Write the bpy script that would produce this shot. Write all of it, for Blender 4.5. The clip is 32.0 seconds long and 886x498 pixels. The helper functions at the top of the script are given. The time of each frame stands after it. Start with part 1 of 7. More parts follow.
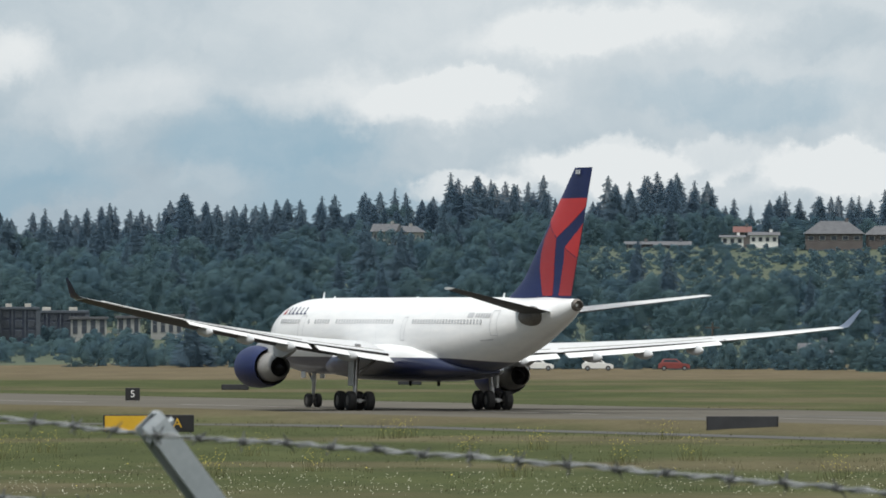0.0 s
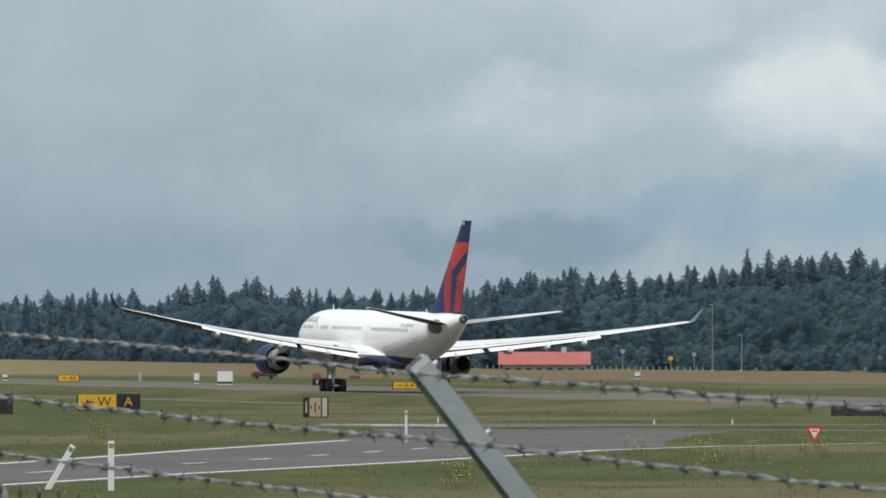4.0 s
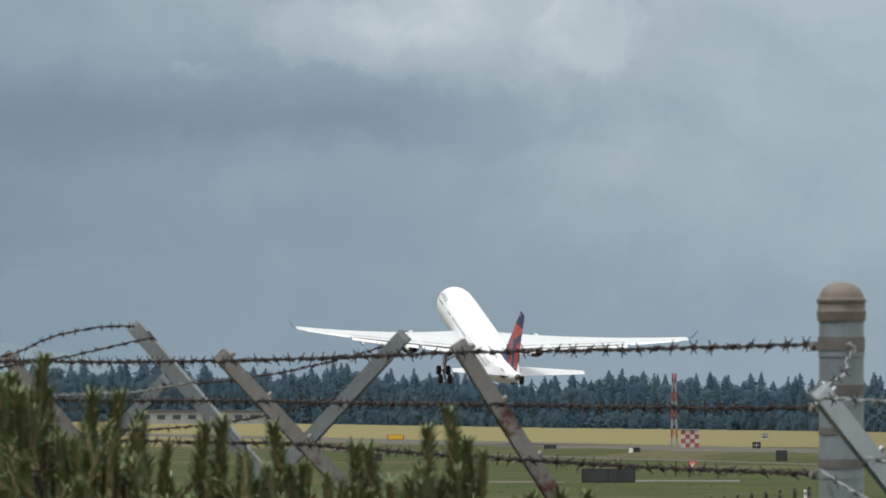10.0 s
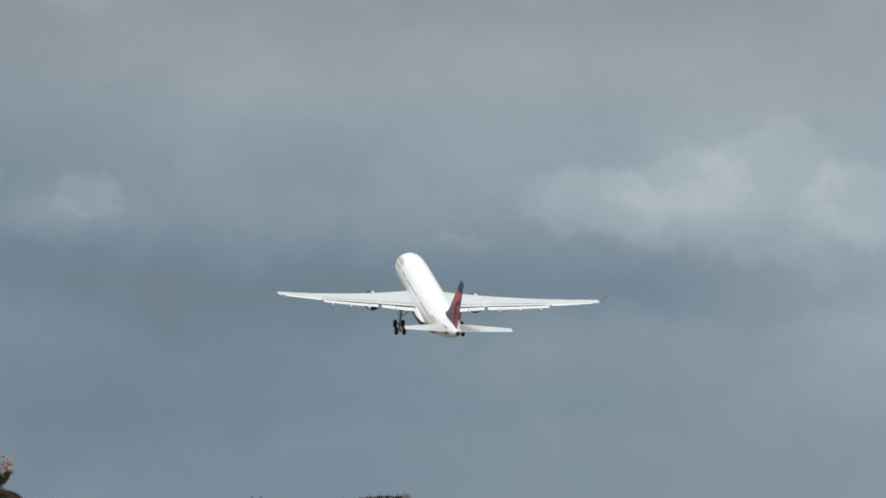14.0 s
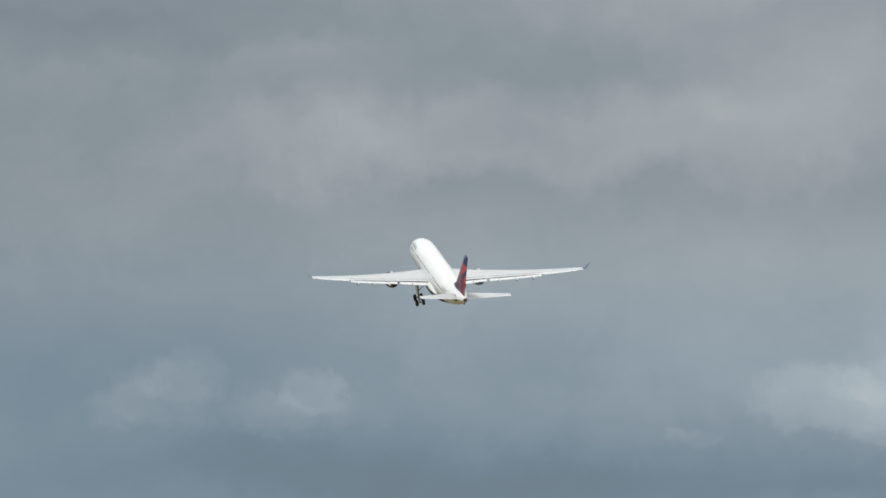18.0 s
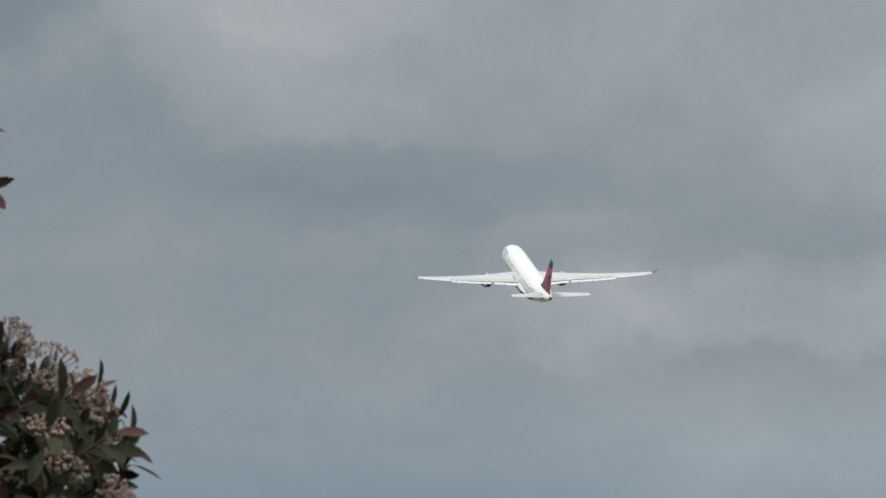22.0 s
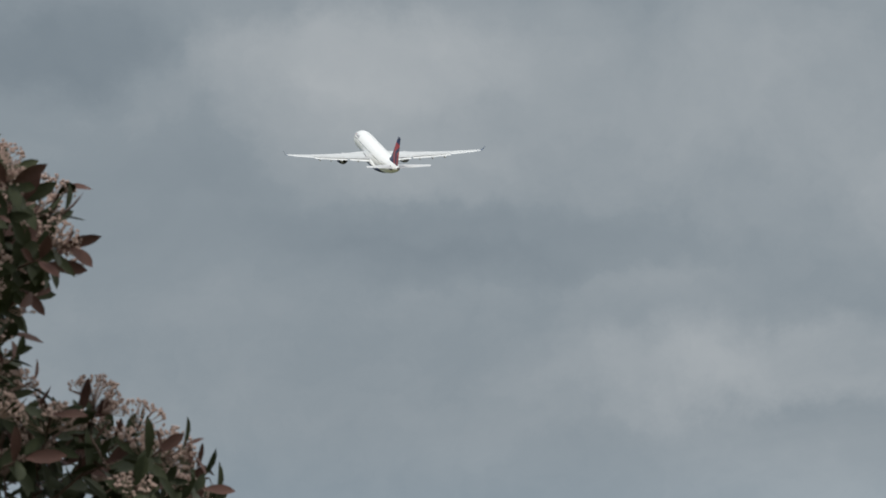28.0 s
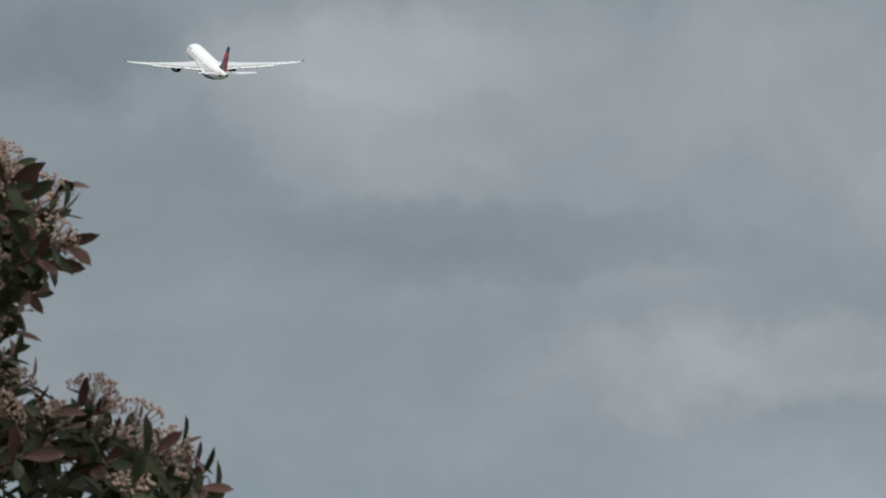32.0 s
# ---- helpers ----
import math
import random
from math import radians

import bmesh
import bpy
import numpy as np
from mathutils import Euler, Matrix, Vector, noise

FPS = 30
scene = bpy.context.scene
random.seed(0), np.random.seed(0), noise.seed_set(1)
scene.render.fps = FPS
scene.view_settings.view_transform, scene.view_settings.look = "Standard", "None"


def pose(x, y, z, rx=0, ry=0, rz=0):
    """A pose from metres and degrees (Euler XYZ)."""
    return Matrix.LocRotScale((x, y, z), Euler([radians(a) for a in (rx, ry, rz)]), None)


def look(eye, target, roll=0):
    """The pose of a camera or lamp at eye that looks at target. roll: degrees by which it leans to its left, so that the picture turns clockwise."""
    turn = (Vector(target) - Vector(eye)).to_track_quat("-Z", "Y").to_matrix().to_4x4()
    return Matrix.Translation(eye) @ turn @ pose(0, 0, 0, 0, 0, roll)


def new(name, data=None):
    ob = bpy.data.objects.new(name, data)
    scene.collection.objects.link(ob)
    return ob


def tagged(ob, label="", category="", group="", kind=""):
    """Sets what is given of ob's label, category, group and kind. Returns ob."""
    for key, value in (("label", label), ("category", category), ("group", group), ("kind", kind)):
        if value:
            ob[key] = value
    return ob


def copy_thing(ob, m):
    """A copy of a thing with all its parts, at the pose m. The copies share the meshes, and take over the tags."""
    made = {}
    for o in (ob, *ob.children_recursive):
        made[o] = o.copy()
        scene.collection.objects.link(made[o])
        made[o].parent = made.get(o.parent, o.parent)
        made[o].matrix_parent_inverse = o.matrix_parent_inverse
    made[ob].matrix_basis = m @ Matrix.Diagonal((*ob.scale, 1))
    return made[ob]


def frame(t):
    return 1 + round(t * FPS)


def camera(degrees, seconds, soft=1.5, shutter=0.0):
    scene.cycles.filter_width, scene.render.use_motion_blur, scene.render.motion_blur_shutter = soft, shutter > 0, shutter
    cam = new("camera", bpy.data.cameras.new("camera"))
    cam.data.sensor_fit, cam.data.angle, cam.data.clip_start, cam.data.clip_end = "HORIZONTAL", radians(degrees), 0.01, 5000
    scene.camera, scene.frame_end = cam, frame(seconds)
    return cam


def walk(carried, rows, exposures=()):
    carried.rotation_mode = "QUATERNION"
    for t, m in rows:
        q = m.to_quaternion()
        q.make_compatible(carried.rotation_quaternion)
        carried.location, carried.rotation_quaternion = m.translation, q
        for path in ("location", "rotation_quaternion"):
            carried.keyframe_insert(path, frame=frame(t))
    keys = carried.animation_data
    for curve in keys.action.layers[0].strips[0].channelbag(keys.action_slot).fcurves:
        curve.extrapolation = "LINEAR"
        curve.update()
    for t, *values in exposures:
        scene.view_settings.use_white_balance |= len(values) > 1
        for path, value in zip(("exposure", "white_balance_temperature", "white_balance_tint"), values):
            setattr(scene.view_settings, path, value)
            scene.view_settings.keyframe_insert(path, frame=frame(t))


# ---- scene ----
cam = camera(5.325, 32.0, soft=1.7)
# a long lens focused on the airliner, with a pupil of six millimetres
cam.data.dof.use_dof, cam.data.dof.focus_distance, cam.data.dof.aperture_fstop = True, 900.0, cam.data.lens / 6.0
EYE = 6.68  # the lens above the airfield, from the bank behind the fence
VIEW = [  # seconds, bearing to the left of the first view, tilt upwards
    (0, 0.000, 0.411), (0.5, 0.992, 0.421), (1, 1.852, 0.424), (1.5, 2.698, 0.438), (2, 3.592, 0.441),
    (2.5, 4.333, 0.441), (3, 4.992, 0.451), (3.5, 5.662, 0.458), (4, 6.270, 0.458), (4.5, 6.868, 0.468),
    (6.5, 8.942, 0.479), (7, 9.434, 0.482), (7.5, 9.985, 0.492), (8, 10.461, 0.496), (8.5, 10.892, 0.506),
    (9, 11.392, 0.526), (9.5, 11.783, 0.584), (10, 12.085, 0.903), (10.5, 12.326, 1.114), (11, 12.503, 1.121),
    (11.5, 12.717, 1.206), (12, 12.911, 1.417), (12.5, 13.132, 1.610), (13, 13.356, 1.784), (13.5, 13.536, 1.862),
    (14, 13.699, 1.930), (14.5, 13.876, 2.089), (16.5, 14.556, 2.745), (17, 14.651, 2.919), (17.5, 14.794, 3.021),
    (18, 15.059, 3.109), (18.5, 15.416, 3.255), (19, 15.698, 3.354), (19.5, 15.871, 3.473), (20, 16.061, 3.578),
    (20.5, 16.218, 3.738), (21, 16.340, 3.887), (21.5, 16.503, 4.023), (22, 16.670, 4.139), (22.5, 16.806, 4.275),
    (23, 16.928, 4.363), (23.5, 17.006, 4.458), (24, 17.061, 4.509), (24.5, 17.095, 4.519), (25, 17.122, 4.519),
    (25.5, 17.152, 4.526), (27.5, 17.207, 4.506), (28, 17.193, 4.485), (28.5, 17.193, 4.479), (29, 17.193, 4.479),
    (29.5, 17.190, 4.475), (30, 17.190, 4.475), (30.5, 17.190, 4.475), (31, 17.183, 4.475), (31.5, 17.183, 4.475),
    (32, 17.183, 4.475),
]
walk(cam, [(t, pose(0, 0, EYE, 90 + tilt, 0, turn)) for t, turn, tilt in VIEW],
     exposures=[(0, 0.0), (9.4, 0.03), (11.0, -0.12), (13.0, -0.24), (14.0, -0.27), (32, -0.27)])

# ---- light ----
SUN_UP, SUN_TURN = 62, 128  # the sun stands high, behind and to the left of the lens
sun = new("sun", bpy.data.lights.new("sun", "SUN"))
sun.data.energy, sun.data.angle, sun.data.color = 2.7, radians(8), (1.0, 0.95, 0.87)
_a = radians(SUN_TURN)
sun.matrix_world = look((-math.sin(_a) * 100, math.cos(_a) * 100, 100 * math.tan(radians(SUN_UP))), (0, 0, 0))


class Nodes:
    """A short hand to write node trees."""

    def __init__(self, tree):
        self.tree = tree
        tree.nodes.clear()

    def add(self, kind, **ins):
        n = self.tree.nodes.new(kind)
        for k, v in ins.items():
            sock = n.inputs[int(k[1:])] if k[0] == "i" and k[1:].isdigit() else n.inputs[k.replace("_", " ")]
            if isinstance(v, bpy.types.NodeSocket):
                self.tree.links.new(v, sock)
            else:
                sock.default_value = v
        return n

    def math(self, op, a, b=0.0, clamp=False):
        n = self.add("ShaderNodeMath", i0=a, i1=b)
        n.operation, n.use_clamp = op, clamp
        return n.outputs[0]

    def vec(self, op, a, b=(0, 0, 0)):
        n = self.add("ShaderNodeVectorMath", i0=a, i1=b)
        n.operation = op
        return n.outputs["Value" if op == "LENGTH" else "Vector"]

    def noise(self, vec, scale, detail=4.0, rough=0.5, dist=0.0):
        return self.add("ShaderNodeTexNoise", Vector=vec, Scale=scale, Detail=detail, Roughness=rough, Distortion=dist).outputs["Fac"]

    def ramp(self, fac, stops):
        r = self.add("ShaderNodeValToRGB", Fac=fac)
        els = r.color_ramp.elements
        while len(els) < len(stops):
            els.new(0.5)
        for e, (p, c) in zip(els, stops):
            e.position, e.color = p, (*c, 1)
        return r.outputs[0]

    def mix(self, fac, a, b):
        n = self.tree.nodes.new("ShaderNodeMix")
        n.data_type = "RGBA"
        for k, v in ((0, fac), (6, a), (7, b)):
            if isinstance(v, bpy.types.NodeSocket):
                self.tree.links.new(v, n.inputs[k])
            else:
                n.inputs[k].default_value = v if k == 0 else (*v, 1)
        return n.outputs[2]

    def smooth(self, v, a, b, to0=0.0, to1=1.0):
        n = self.add("ShaderNodeMapRange", i0=v, i1=a, i2=b, i3=to0, i4=to1)
        n.interpolation_type = "SMOOTHSTEP"
        return n.outputs[0]


# ---- sky: broken grey cloud over a pale blue ----
CLOUDS = [  # bearing, height, half width, half height in degrees, brightness
    (0.15, 1.30, 0.85, 0.25, 0.16),
    (-1.01, 0.80, 1.12, 0.15, 0.14),
    (-2.37, 0.86, 0.58, 0.20, 0.18),
    (-0.95, 1.70, 0.95, 0.20, 0.20),
    (2.00, 1.35, 0.80, 0.22, 0.10),
    (-2.30, 1.62, 0.50, 0.17, -0.08),
    (5.75, 1.26, 1.02, 0.27, 0.08),
    (3.03, 1.53, 0.68, 0.17, 0.22),
    (5.75, 0.48, 0.85, 0.17, -0.10),
    (4.07, 1.28, 0.68, 0.37, 0.16),
    (4.86, 0.60, 0.68, 0.20, -0.04),
    (7.24, 0.84, 1.70, 0.31, 0.03),
    (12.02, 1.70, 1.40, 0.20, -0.05),
    (13.10, 1.80, 1.30, 0.24, -0.05),
    (11.68, 0.60, 3.06, 0.41, 0.00),
    (12.11, 1.85, 0.85, 0.17, 0.02),
    (14.32, 1.62, 2.06, 0.30, -0.06),
    (15.00, 1.04, 2.72, 0.31, -0.05),
    (14.32, 3.76, 2.38, 0.31, 0.10),
    (17.21, 4.34, 1.19, 0.17, -0.05),
    (16.90, 5.45, 2.3, 0.75, 0.065),
    (13.2, 4.3, 1.1, 0.55, 0.065),
    (12.7, 1.95, 1.1, 0.30, -0.06),
    (15.40, 1.79, 2.06, 0.30, -0.06),
    (12.63, 4.10, 1.02, 0.41, 0.04),
    (16.87, 4.52, 1.77, 0.24, -0.07),
    (17.65, 5.61, 1.19, 0.34, 0.10),
    (19.52, 5.78, 0.95, 0.37, -0.14),
    (15.78, 3.64, 1.19, 0.27, 0.05),
    (18.84, 4.96, 0.68, 0.27, -0.04),
    (14.60, 5.35, 1.9, 0.95, 0.075),
    (17.65, 5.05, 0.9, 0.5, 0.06),
    (15.00, 1.65, 2.6, 0.40, -0.05),
    (13.90, 4.90, 0.9, 0.5, 0.06),
    (6.50, 1.70, 2.0, 0.40, -0.04),
    (13.60, 1.50, 1.0, 0.60, 0.045),
    (10.00, 1.75, 1.0, 0.65, -0.06),
    (15.60, 4.20, 1.0, 0.60, 0.04),
]
HEAPS = [  # small heaped clouds with firm edges, given likewise
    (12.78, 2.20, 0.46, 0.27, 0.075),
    (12.25, 2.34, 0.48, 0.28, 0.065),
    (11.70, 2.42, 0.50, 0.30, 0.065),
    (11.20, 2.20, 0.42, 0.30, 0.085),
    (11.85, 2.02, 0.95, 0.20, 0.05),
    (13.55, 1.95, 0.18, 0.09, 0.05),
    (16.97, 2.16, 0.34, 0.19, 0.055),
    (16.62, 2.34, 0.30, 0.19, 0.06),
    (16.80, 2.22, 0.48, 0.25, 0.06),
    (15.82, 2.26, 0.28, 0.18, 0.05),
    (16.10, 2.12, 0.34, 0.15, 0.045),
    (15.95, 2.18, 0.48, 0.21, 0.045),
    (12.30, 2.12, 0.60, 0.22, 0.035),
    (0.05, 1.30, 0.58, 0.17, 0.10),
    (-0.28, 1.42, 0.30, 0.13, 0.12),
    (-0.95, 0.92, 0.62, 0.17, 0.18),
    (-0.15, 0.78, 0.42, 0.12, 0.16),
    (-1.65, 1.00, 0.42, 0.15, 0.12),
    (-2.40, 0.90, 0.55, 0.18, 0.20),
]
GAPS = [  # bearing, height, half width, half height: thin places where the blue shows
    (1.00, 1.00, 0.75, 0.24, 0.85), (2.35, 0.95, 0.55, 0.20, 0.45), (-1.95, 1.26, 0.85, 0.15, 0.75), (0.55, 0.72, 0.9, 0.13, 0.5),
    (3.40, 0.72, 1.00, 0.16, 0.65), (4.75, 0.62, 0.8, 0.18, 0.35), (2.30, 0.80, 0.5, 0.12, 0.4)]


def build_sky():
    world = bpy.data.worlds.new("sky")
    scene.world = world
    world.use_nodes = True
    n = Nodes(world.node_tree)
    way = n.add("ShaderNodeTexCoord").outputs["Generated"]
    xyz = n.add("ShaderNodeSeparateXYZ", Vector=way).outputs
    west = n.math("MULTIPLY", xyz[0], -1.0)
    az = n.math("MULTIPLY", n.math("ARCTAN2", west, xyz[1]), 180 / math.pi)
    up = n.math("MULTIPLY", n.math("ARCSINE", xyz[2]), 180 / math.pi)
    flat = n.add("ShaderNodeCombineXYZ", X=az, Y=up, Z=0.0).outputs[0]
    warp = n.add("ShaderNodeTexNoise", Vector=flat, Scale=0.9, Detail=6.0, Roughness=0.62).outputs["Color"]
    off = n.vec("SUBTRACT", warp, (0.5, 0.5, 0.5))
    off = n.vec("MULTIPLY", off, (1.3, 1.0, 0))
    bent = n.vec("ADD", flat, off)
    slow = n.vec("MULTIPLY", flat, (0.36, 0.72, 1))
    broad = n.noise(slow, 1.0, 6.0, 0.55, 0.4)
    fine = n.noise(bent, 1.7, 7.0, 0.6, 0.2)
    value = n.math("ADD", n.math("MULTIPLY", n.math("SUBTRACT", broad, 0.5), 0.30), n.math("MULTIPLY", n.math("SUBTRACT", fine, 0.5), 0.20))
    value = n.math("MULTIPLY", value, n.smooth(az, 5.0, 8.0, 1.0, 0.62))
    # brighter to the right of the runway, greyer towards the left
    value = n.math("ADD", value, n.smooth(az, -3.0, 11.0, 0.72, 0.50))
    value = n.math("ADD", value, n.math("MULTIPLY", n.smooth(up, 0.3, 1.9), n.smooth(az, 10.0, 13.0, 0.16, 0.0)))
    # a darker bank of blue-grey lies low on the left
    value = n.math("SUBTRACT", value, n.math("MULTIPLY", n.smooth(az, 12.6, 15.0, 0.0, 0.10), n.smooth(up, 3.0, 2.2)))
    value = n.math("SUBTRACT", value, n.math("MULTIPLY", n.smooth(az, 10.2, 12.6, 0.0, 0.04), n.smooth(up, 1.9, 0.9)))
    value = n.math("ADD", value, n.math("MULTIPLY", n.math("MULTIPLY", n.smooth(az, 10.8, 12.4, 0.0, 0.10), n.smooth(az, 16.5, 15.0)), n.math("MULTIPLY", n.smooth(up, 1.7, 2.3), n.smooth(up, 3.6, 3.0))))
    curl = n.add("ShaderNodeTexNoise", Vector=flat, Scale=3.0, Detail=8.0, Roughness=0.62).outputs["Color"]
    puffed = n.vec("ADD", flat, n.vec("MULTIPLY", n.vec("SUBTRACT", curl, (0.5, 0.5, 0.5)), (0.62, 0.5, 0)))
    for b, e, w, hgt, bright in HEAPS:
        d = n.vec("MULTIPLY", n.vec("SUBTRACT", puffed, (b, e, 0)), (1 / w, 1 / hgt, 0))
        value = n.math("ADD", value, n.smooth(n.vec("LENGTH", d), 1.06, 0.60, 0.0, bright))
    for b, e, w, hgt, bright in CLOUDS:
        d = n.vec("SUBTRACT", bent, (b, e, 0))
        d = n.vec("MULTIPLY", d, (1 / w, 1 / hgt, 0))
        r = n.vec("LENGTH", d)
        value = n.math("ADD", value, n.smooth(r, 1.25, 0.35, 0.0, bright))
    low = n.ramp(value, [(0.0, (0.13, 0.215, 0.30)), (0.3, (0.195, 0.285, 0.368)), (0.5, (0.275, 0.36, 0.432)), (0.72, (0.45, 0.54, 0.60)), (1.0, (0.78, 0.815, 0.825))])
    high = n.ramp(value, [(0.0, (0.165, 0.21, 0.25)), (0.3, (0.222, 0.27, 0.314)), (0.5, (0.300, 0.35, 0.390)), (0.72, (0.495, 0.53, 0.555)), (1.0, (0.80, 0.80, 0.77))])
    colour = n.mix(n.math("MAXIMUM", n.smooth(up, 2.0, 3.6), n.smooth(az, 8.0, 12.0, 0.0, 0.22)), low, high)
    for b, e, w, hgt, amount in GAPS:
        d = n.vec("MULTIPLY", n.vec("SUBTRACT", bent, (b, e, 0)), (1 / w, 1 / hgt, 0))
        colour = n.mix(n.math("MULTIPLY", n.smooth(n.vec("LENGTH", d), 1.2, 0.4, 0.0, amount), n.smooth(value, 1.0, 0.62)), colour, (0.265, 0.425, 0.535))
    sky = n.add("ShaderNodeTexSky")
    sky.sky_type, sky.sun_disc, sky.air_density, sky.dust_density = "NISHITA", False, 1.2, 1.5
    sky.sun_elevation, sky.sun_rotation = radians(SUN_UP), radians(-SUN_TURN)
    blue = sky.outputs[0]
    cover = n.smooth(value, 0.05, 0.42, 0.72, 1.0)
    # an overcast sky is two to three times as bright overhead as at the horizon
    clouds = n.add("ShaderNodeBackground", Color=colour, Strength=n.smooth(up, 8.0, 60.0, 1.0, 2.5)).outputs[0]
    clear = n.add("ShaderNodeBackground", Color=blue, Strength=0.07).outputs[0]
    both = n.add("ShaderNodeMixShader", i0=cover, i1=clear, i2=clouds).outputs[0]
    n.add("ShaderNodeOutputWorld", Surface=both)


build_sky()


# ---- materials ----
def surface(name, low, high, scale=1.0, rough=0.7, metal=0.0, bump=0.0, fine=None, spots=None, coat=0.0, gloss=0.5):
    """A surface whose colour wanders between two tones, at a broad and a fine scale."""
    m = bpy.data.materials.new(name)
    m.use_nodes = True
    n = Nodes(m.node_tree)
    at = n.add("ShaderNodeTexCoord").outputs["Object"]
    rnd = n.add("ShaderNodeObjectInfo").outputs["Random"]
    at = n.vec("ADD", at, n.add("ShaderNodeCombineXYZ", X=n.math("MULTIPLY", rnd, 37.0), Y=rnd, Z=0.0).outputs[0])
    a = n.noise(at, scale, 4.0, 0.55)
    b = n.noise(at, fine or scale * 9, 5.0, 0.65)
    v = n.math("ADD", n.math("MULTIPLY", a, 0.55), n.math("MULTIPLY", b, 0.45))
    col = n.ramp(v, [(0.33, low), (0.67, high)])
    if spots:
        s = n.noise(at, spots[1], 5.0, 0.7)
        col = n.mix(n.smooth(s, spots[2], spots[2] + 0.12), col, spots[0])
    r = n.math("ADD", n.math("MULTIPLY", n.math("SUBTRACT", b, 0.5), 0.35), rough, True)
    bs = n.add("ShaderNodeBsdfPrincipled", Base_Color=col, Roughness=r, Metallic=metal)
    bs.inputs["Coat Weight"].default_value = coat
    bs.inputs["Specular IOR Level"].default_value = gloss
    if bump:
        bp = n.add("ShaderNodeBump", Strength=min(1.0, bump * 12), Distance=bump, Height=b)
        n.tree.links.new(bp.outputs[0], bs.inputs["Normal"])
    n.add("ShaderNodeOutputMaterial", Surface=bs.outputs[0])
    return m


WHITE = surface("white_paint", (0.80, 0.81, 0.82), (0.86, 0.86, 0.86), 0.5, 0.32, fine=6, coat=0.25)
NAVY = surface("navy_paint", (0.008, 0.015, 0.065), (0.014, 0.024, 0.098), 0.6, 0.42, fine=5, gloss=0.25, coat=0.05)
WINGLET = surface("pale_blue_grey", (0.075, 0.10, 0.155), (0.11, 0.14, 0.20), 0.6, 0.45, fine=5)
RED = surface("red_paint", (0.39, 0.018, 0.024), (0.47, 0.028, 0.032), 0.6, 0.4, fine=5)
RED_DEEP = surface("deep_red_paint", (0.25, 0.012, 0.018), (0.31, 0.018, 0.024), 0.6, 0.4, fine=5)
WING = surface("wing_grey_paint", (0.47, 0.485, 0.50), (0.57, 0.58, 0.59), 0.5, 0.42, fine=4)
FLAP = surface("flap_grey_paint", (0.62, 0.63, 0.64), (0.73, 0.74, 0.74), 0.5, 0.4, fine=4)
STEEL = surface("bare_steel", (0.30, 0.30, 0.31), (0.46, 0.45, 0.44), 1.5, 0.35, 0.9)
HOT = surface("heat_stained_metal", (0.10, 0.09, 0.085), (0.22, 0.20, 0.18), 1.5, 0.5, 0.7)
SOOT_AND_SHADE = surface("soot_and_slot_shade", (0.010, 0.010, 0.011), (0.025, 0.024, 0.024), 2, 0.8)
RUBBER = surface("tyre_rubber", (0.012, 0.012, 0.013), (0.028, 0.027, 0.027), 3, 0.85)
CABIN = surface("cabin_glass", (0.44, 0.455, 0.475), (0.56, 0.57, 0.59), 3, 0.3)
# the dark grey of down-facing skin, with its shade in the colour
UNDER = surface("shaded_underside_grey", (0.055, 0.058, 0.064), (0.085, 0.088, 0.095), 0.5, 0.6, fine=4, gloss=0.15)
GLASS_DARK = surface("dark_cabin_glass", (0.035, 0.045, 0.06), (0.07, 0.08, 0.10), 3, 0.15)
LINE_GREY = surface("door_line_grey", (0.44, 0.45, 0.47), (0.56, 0.57, 0.59), 2, 0.5)
GALV = surface("galvanised_steel", (0.17, 0.195, 0.215), (0.27, 0.30, 0.325), 6, 0.5, 0.35, 0.0006, fine=70)
GALV_DULL = surface("dull_galvanised_arm", (0.13, 0.145, 0.16), (0.22, 0.235, 0.25), 6, 0.6, 0.25, 0.0006, fine=70)
GALV_ARM = surface("pale_galvanised_arm", (0.30, 0.335, 0.365), (0.43, 0.465, 0.50), 6, 0.55, 0.1, 0.0006, fine=70)
CORE = surface("dull_metal_cowl_and_gap_shade", (0.26, 0.25, 0.24), (0.38, 0.37, 0.355), 1.5, 0.45, 0.3)
RUSTY = surface("rusted_galvanised_steel", (0.15, 0.14, 0.135), (0.27, 0.255, 0.245), 5, 0.75, 0.1, 0.001, fine=60, spots=((0.085, 0.026, 0.020), 8.0, 0.535))
RUST_WIRE = surface("rusted_wire", (0.022, 0.016, 0.017), (0.058, 0.038, 0.036), 20, 0.8, 0.2)
BARB = surface("dull_grey_barbs", (0.06, 0.063, 0.066), (0.115, 0.12, 0.125), 20, 0.7, 0.3)
ZINC_WIRE = surface("zinc_wire", (0.20, 0.21, 0.215), (0.36, 0.37, 0.375), 20, 0.55, 0.3)
MESH_WIRE = surface("old_mesh_wire", (0.055, 0.044, 0.042), (0.135, 0.106, 0.096), 12, 0.75, 0.2)
RUST = surface("brown_rust", (0.035, 0.025, 0.022), (0.10, 0.070, 0.055), 14, 0.85, 0.1, 0.0008, fine=90)
BAND = surface("stained_clamp_steel", (0.105, 0.092, 0.088), (0.175, 0.16, 0.155), 9, 0.7, 0.25, 0.0008, fine=60)
CAP_TAN = surface("weathered_cap_alloy", (0.115, 0.095, 0.08), (0.20, 0.17, 0.145), 9, 0.7, 0.2, 0.0008, fine=60)


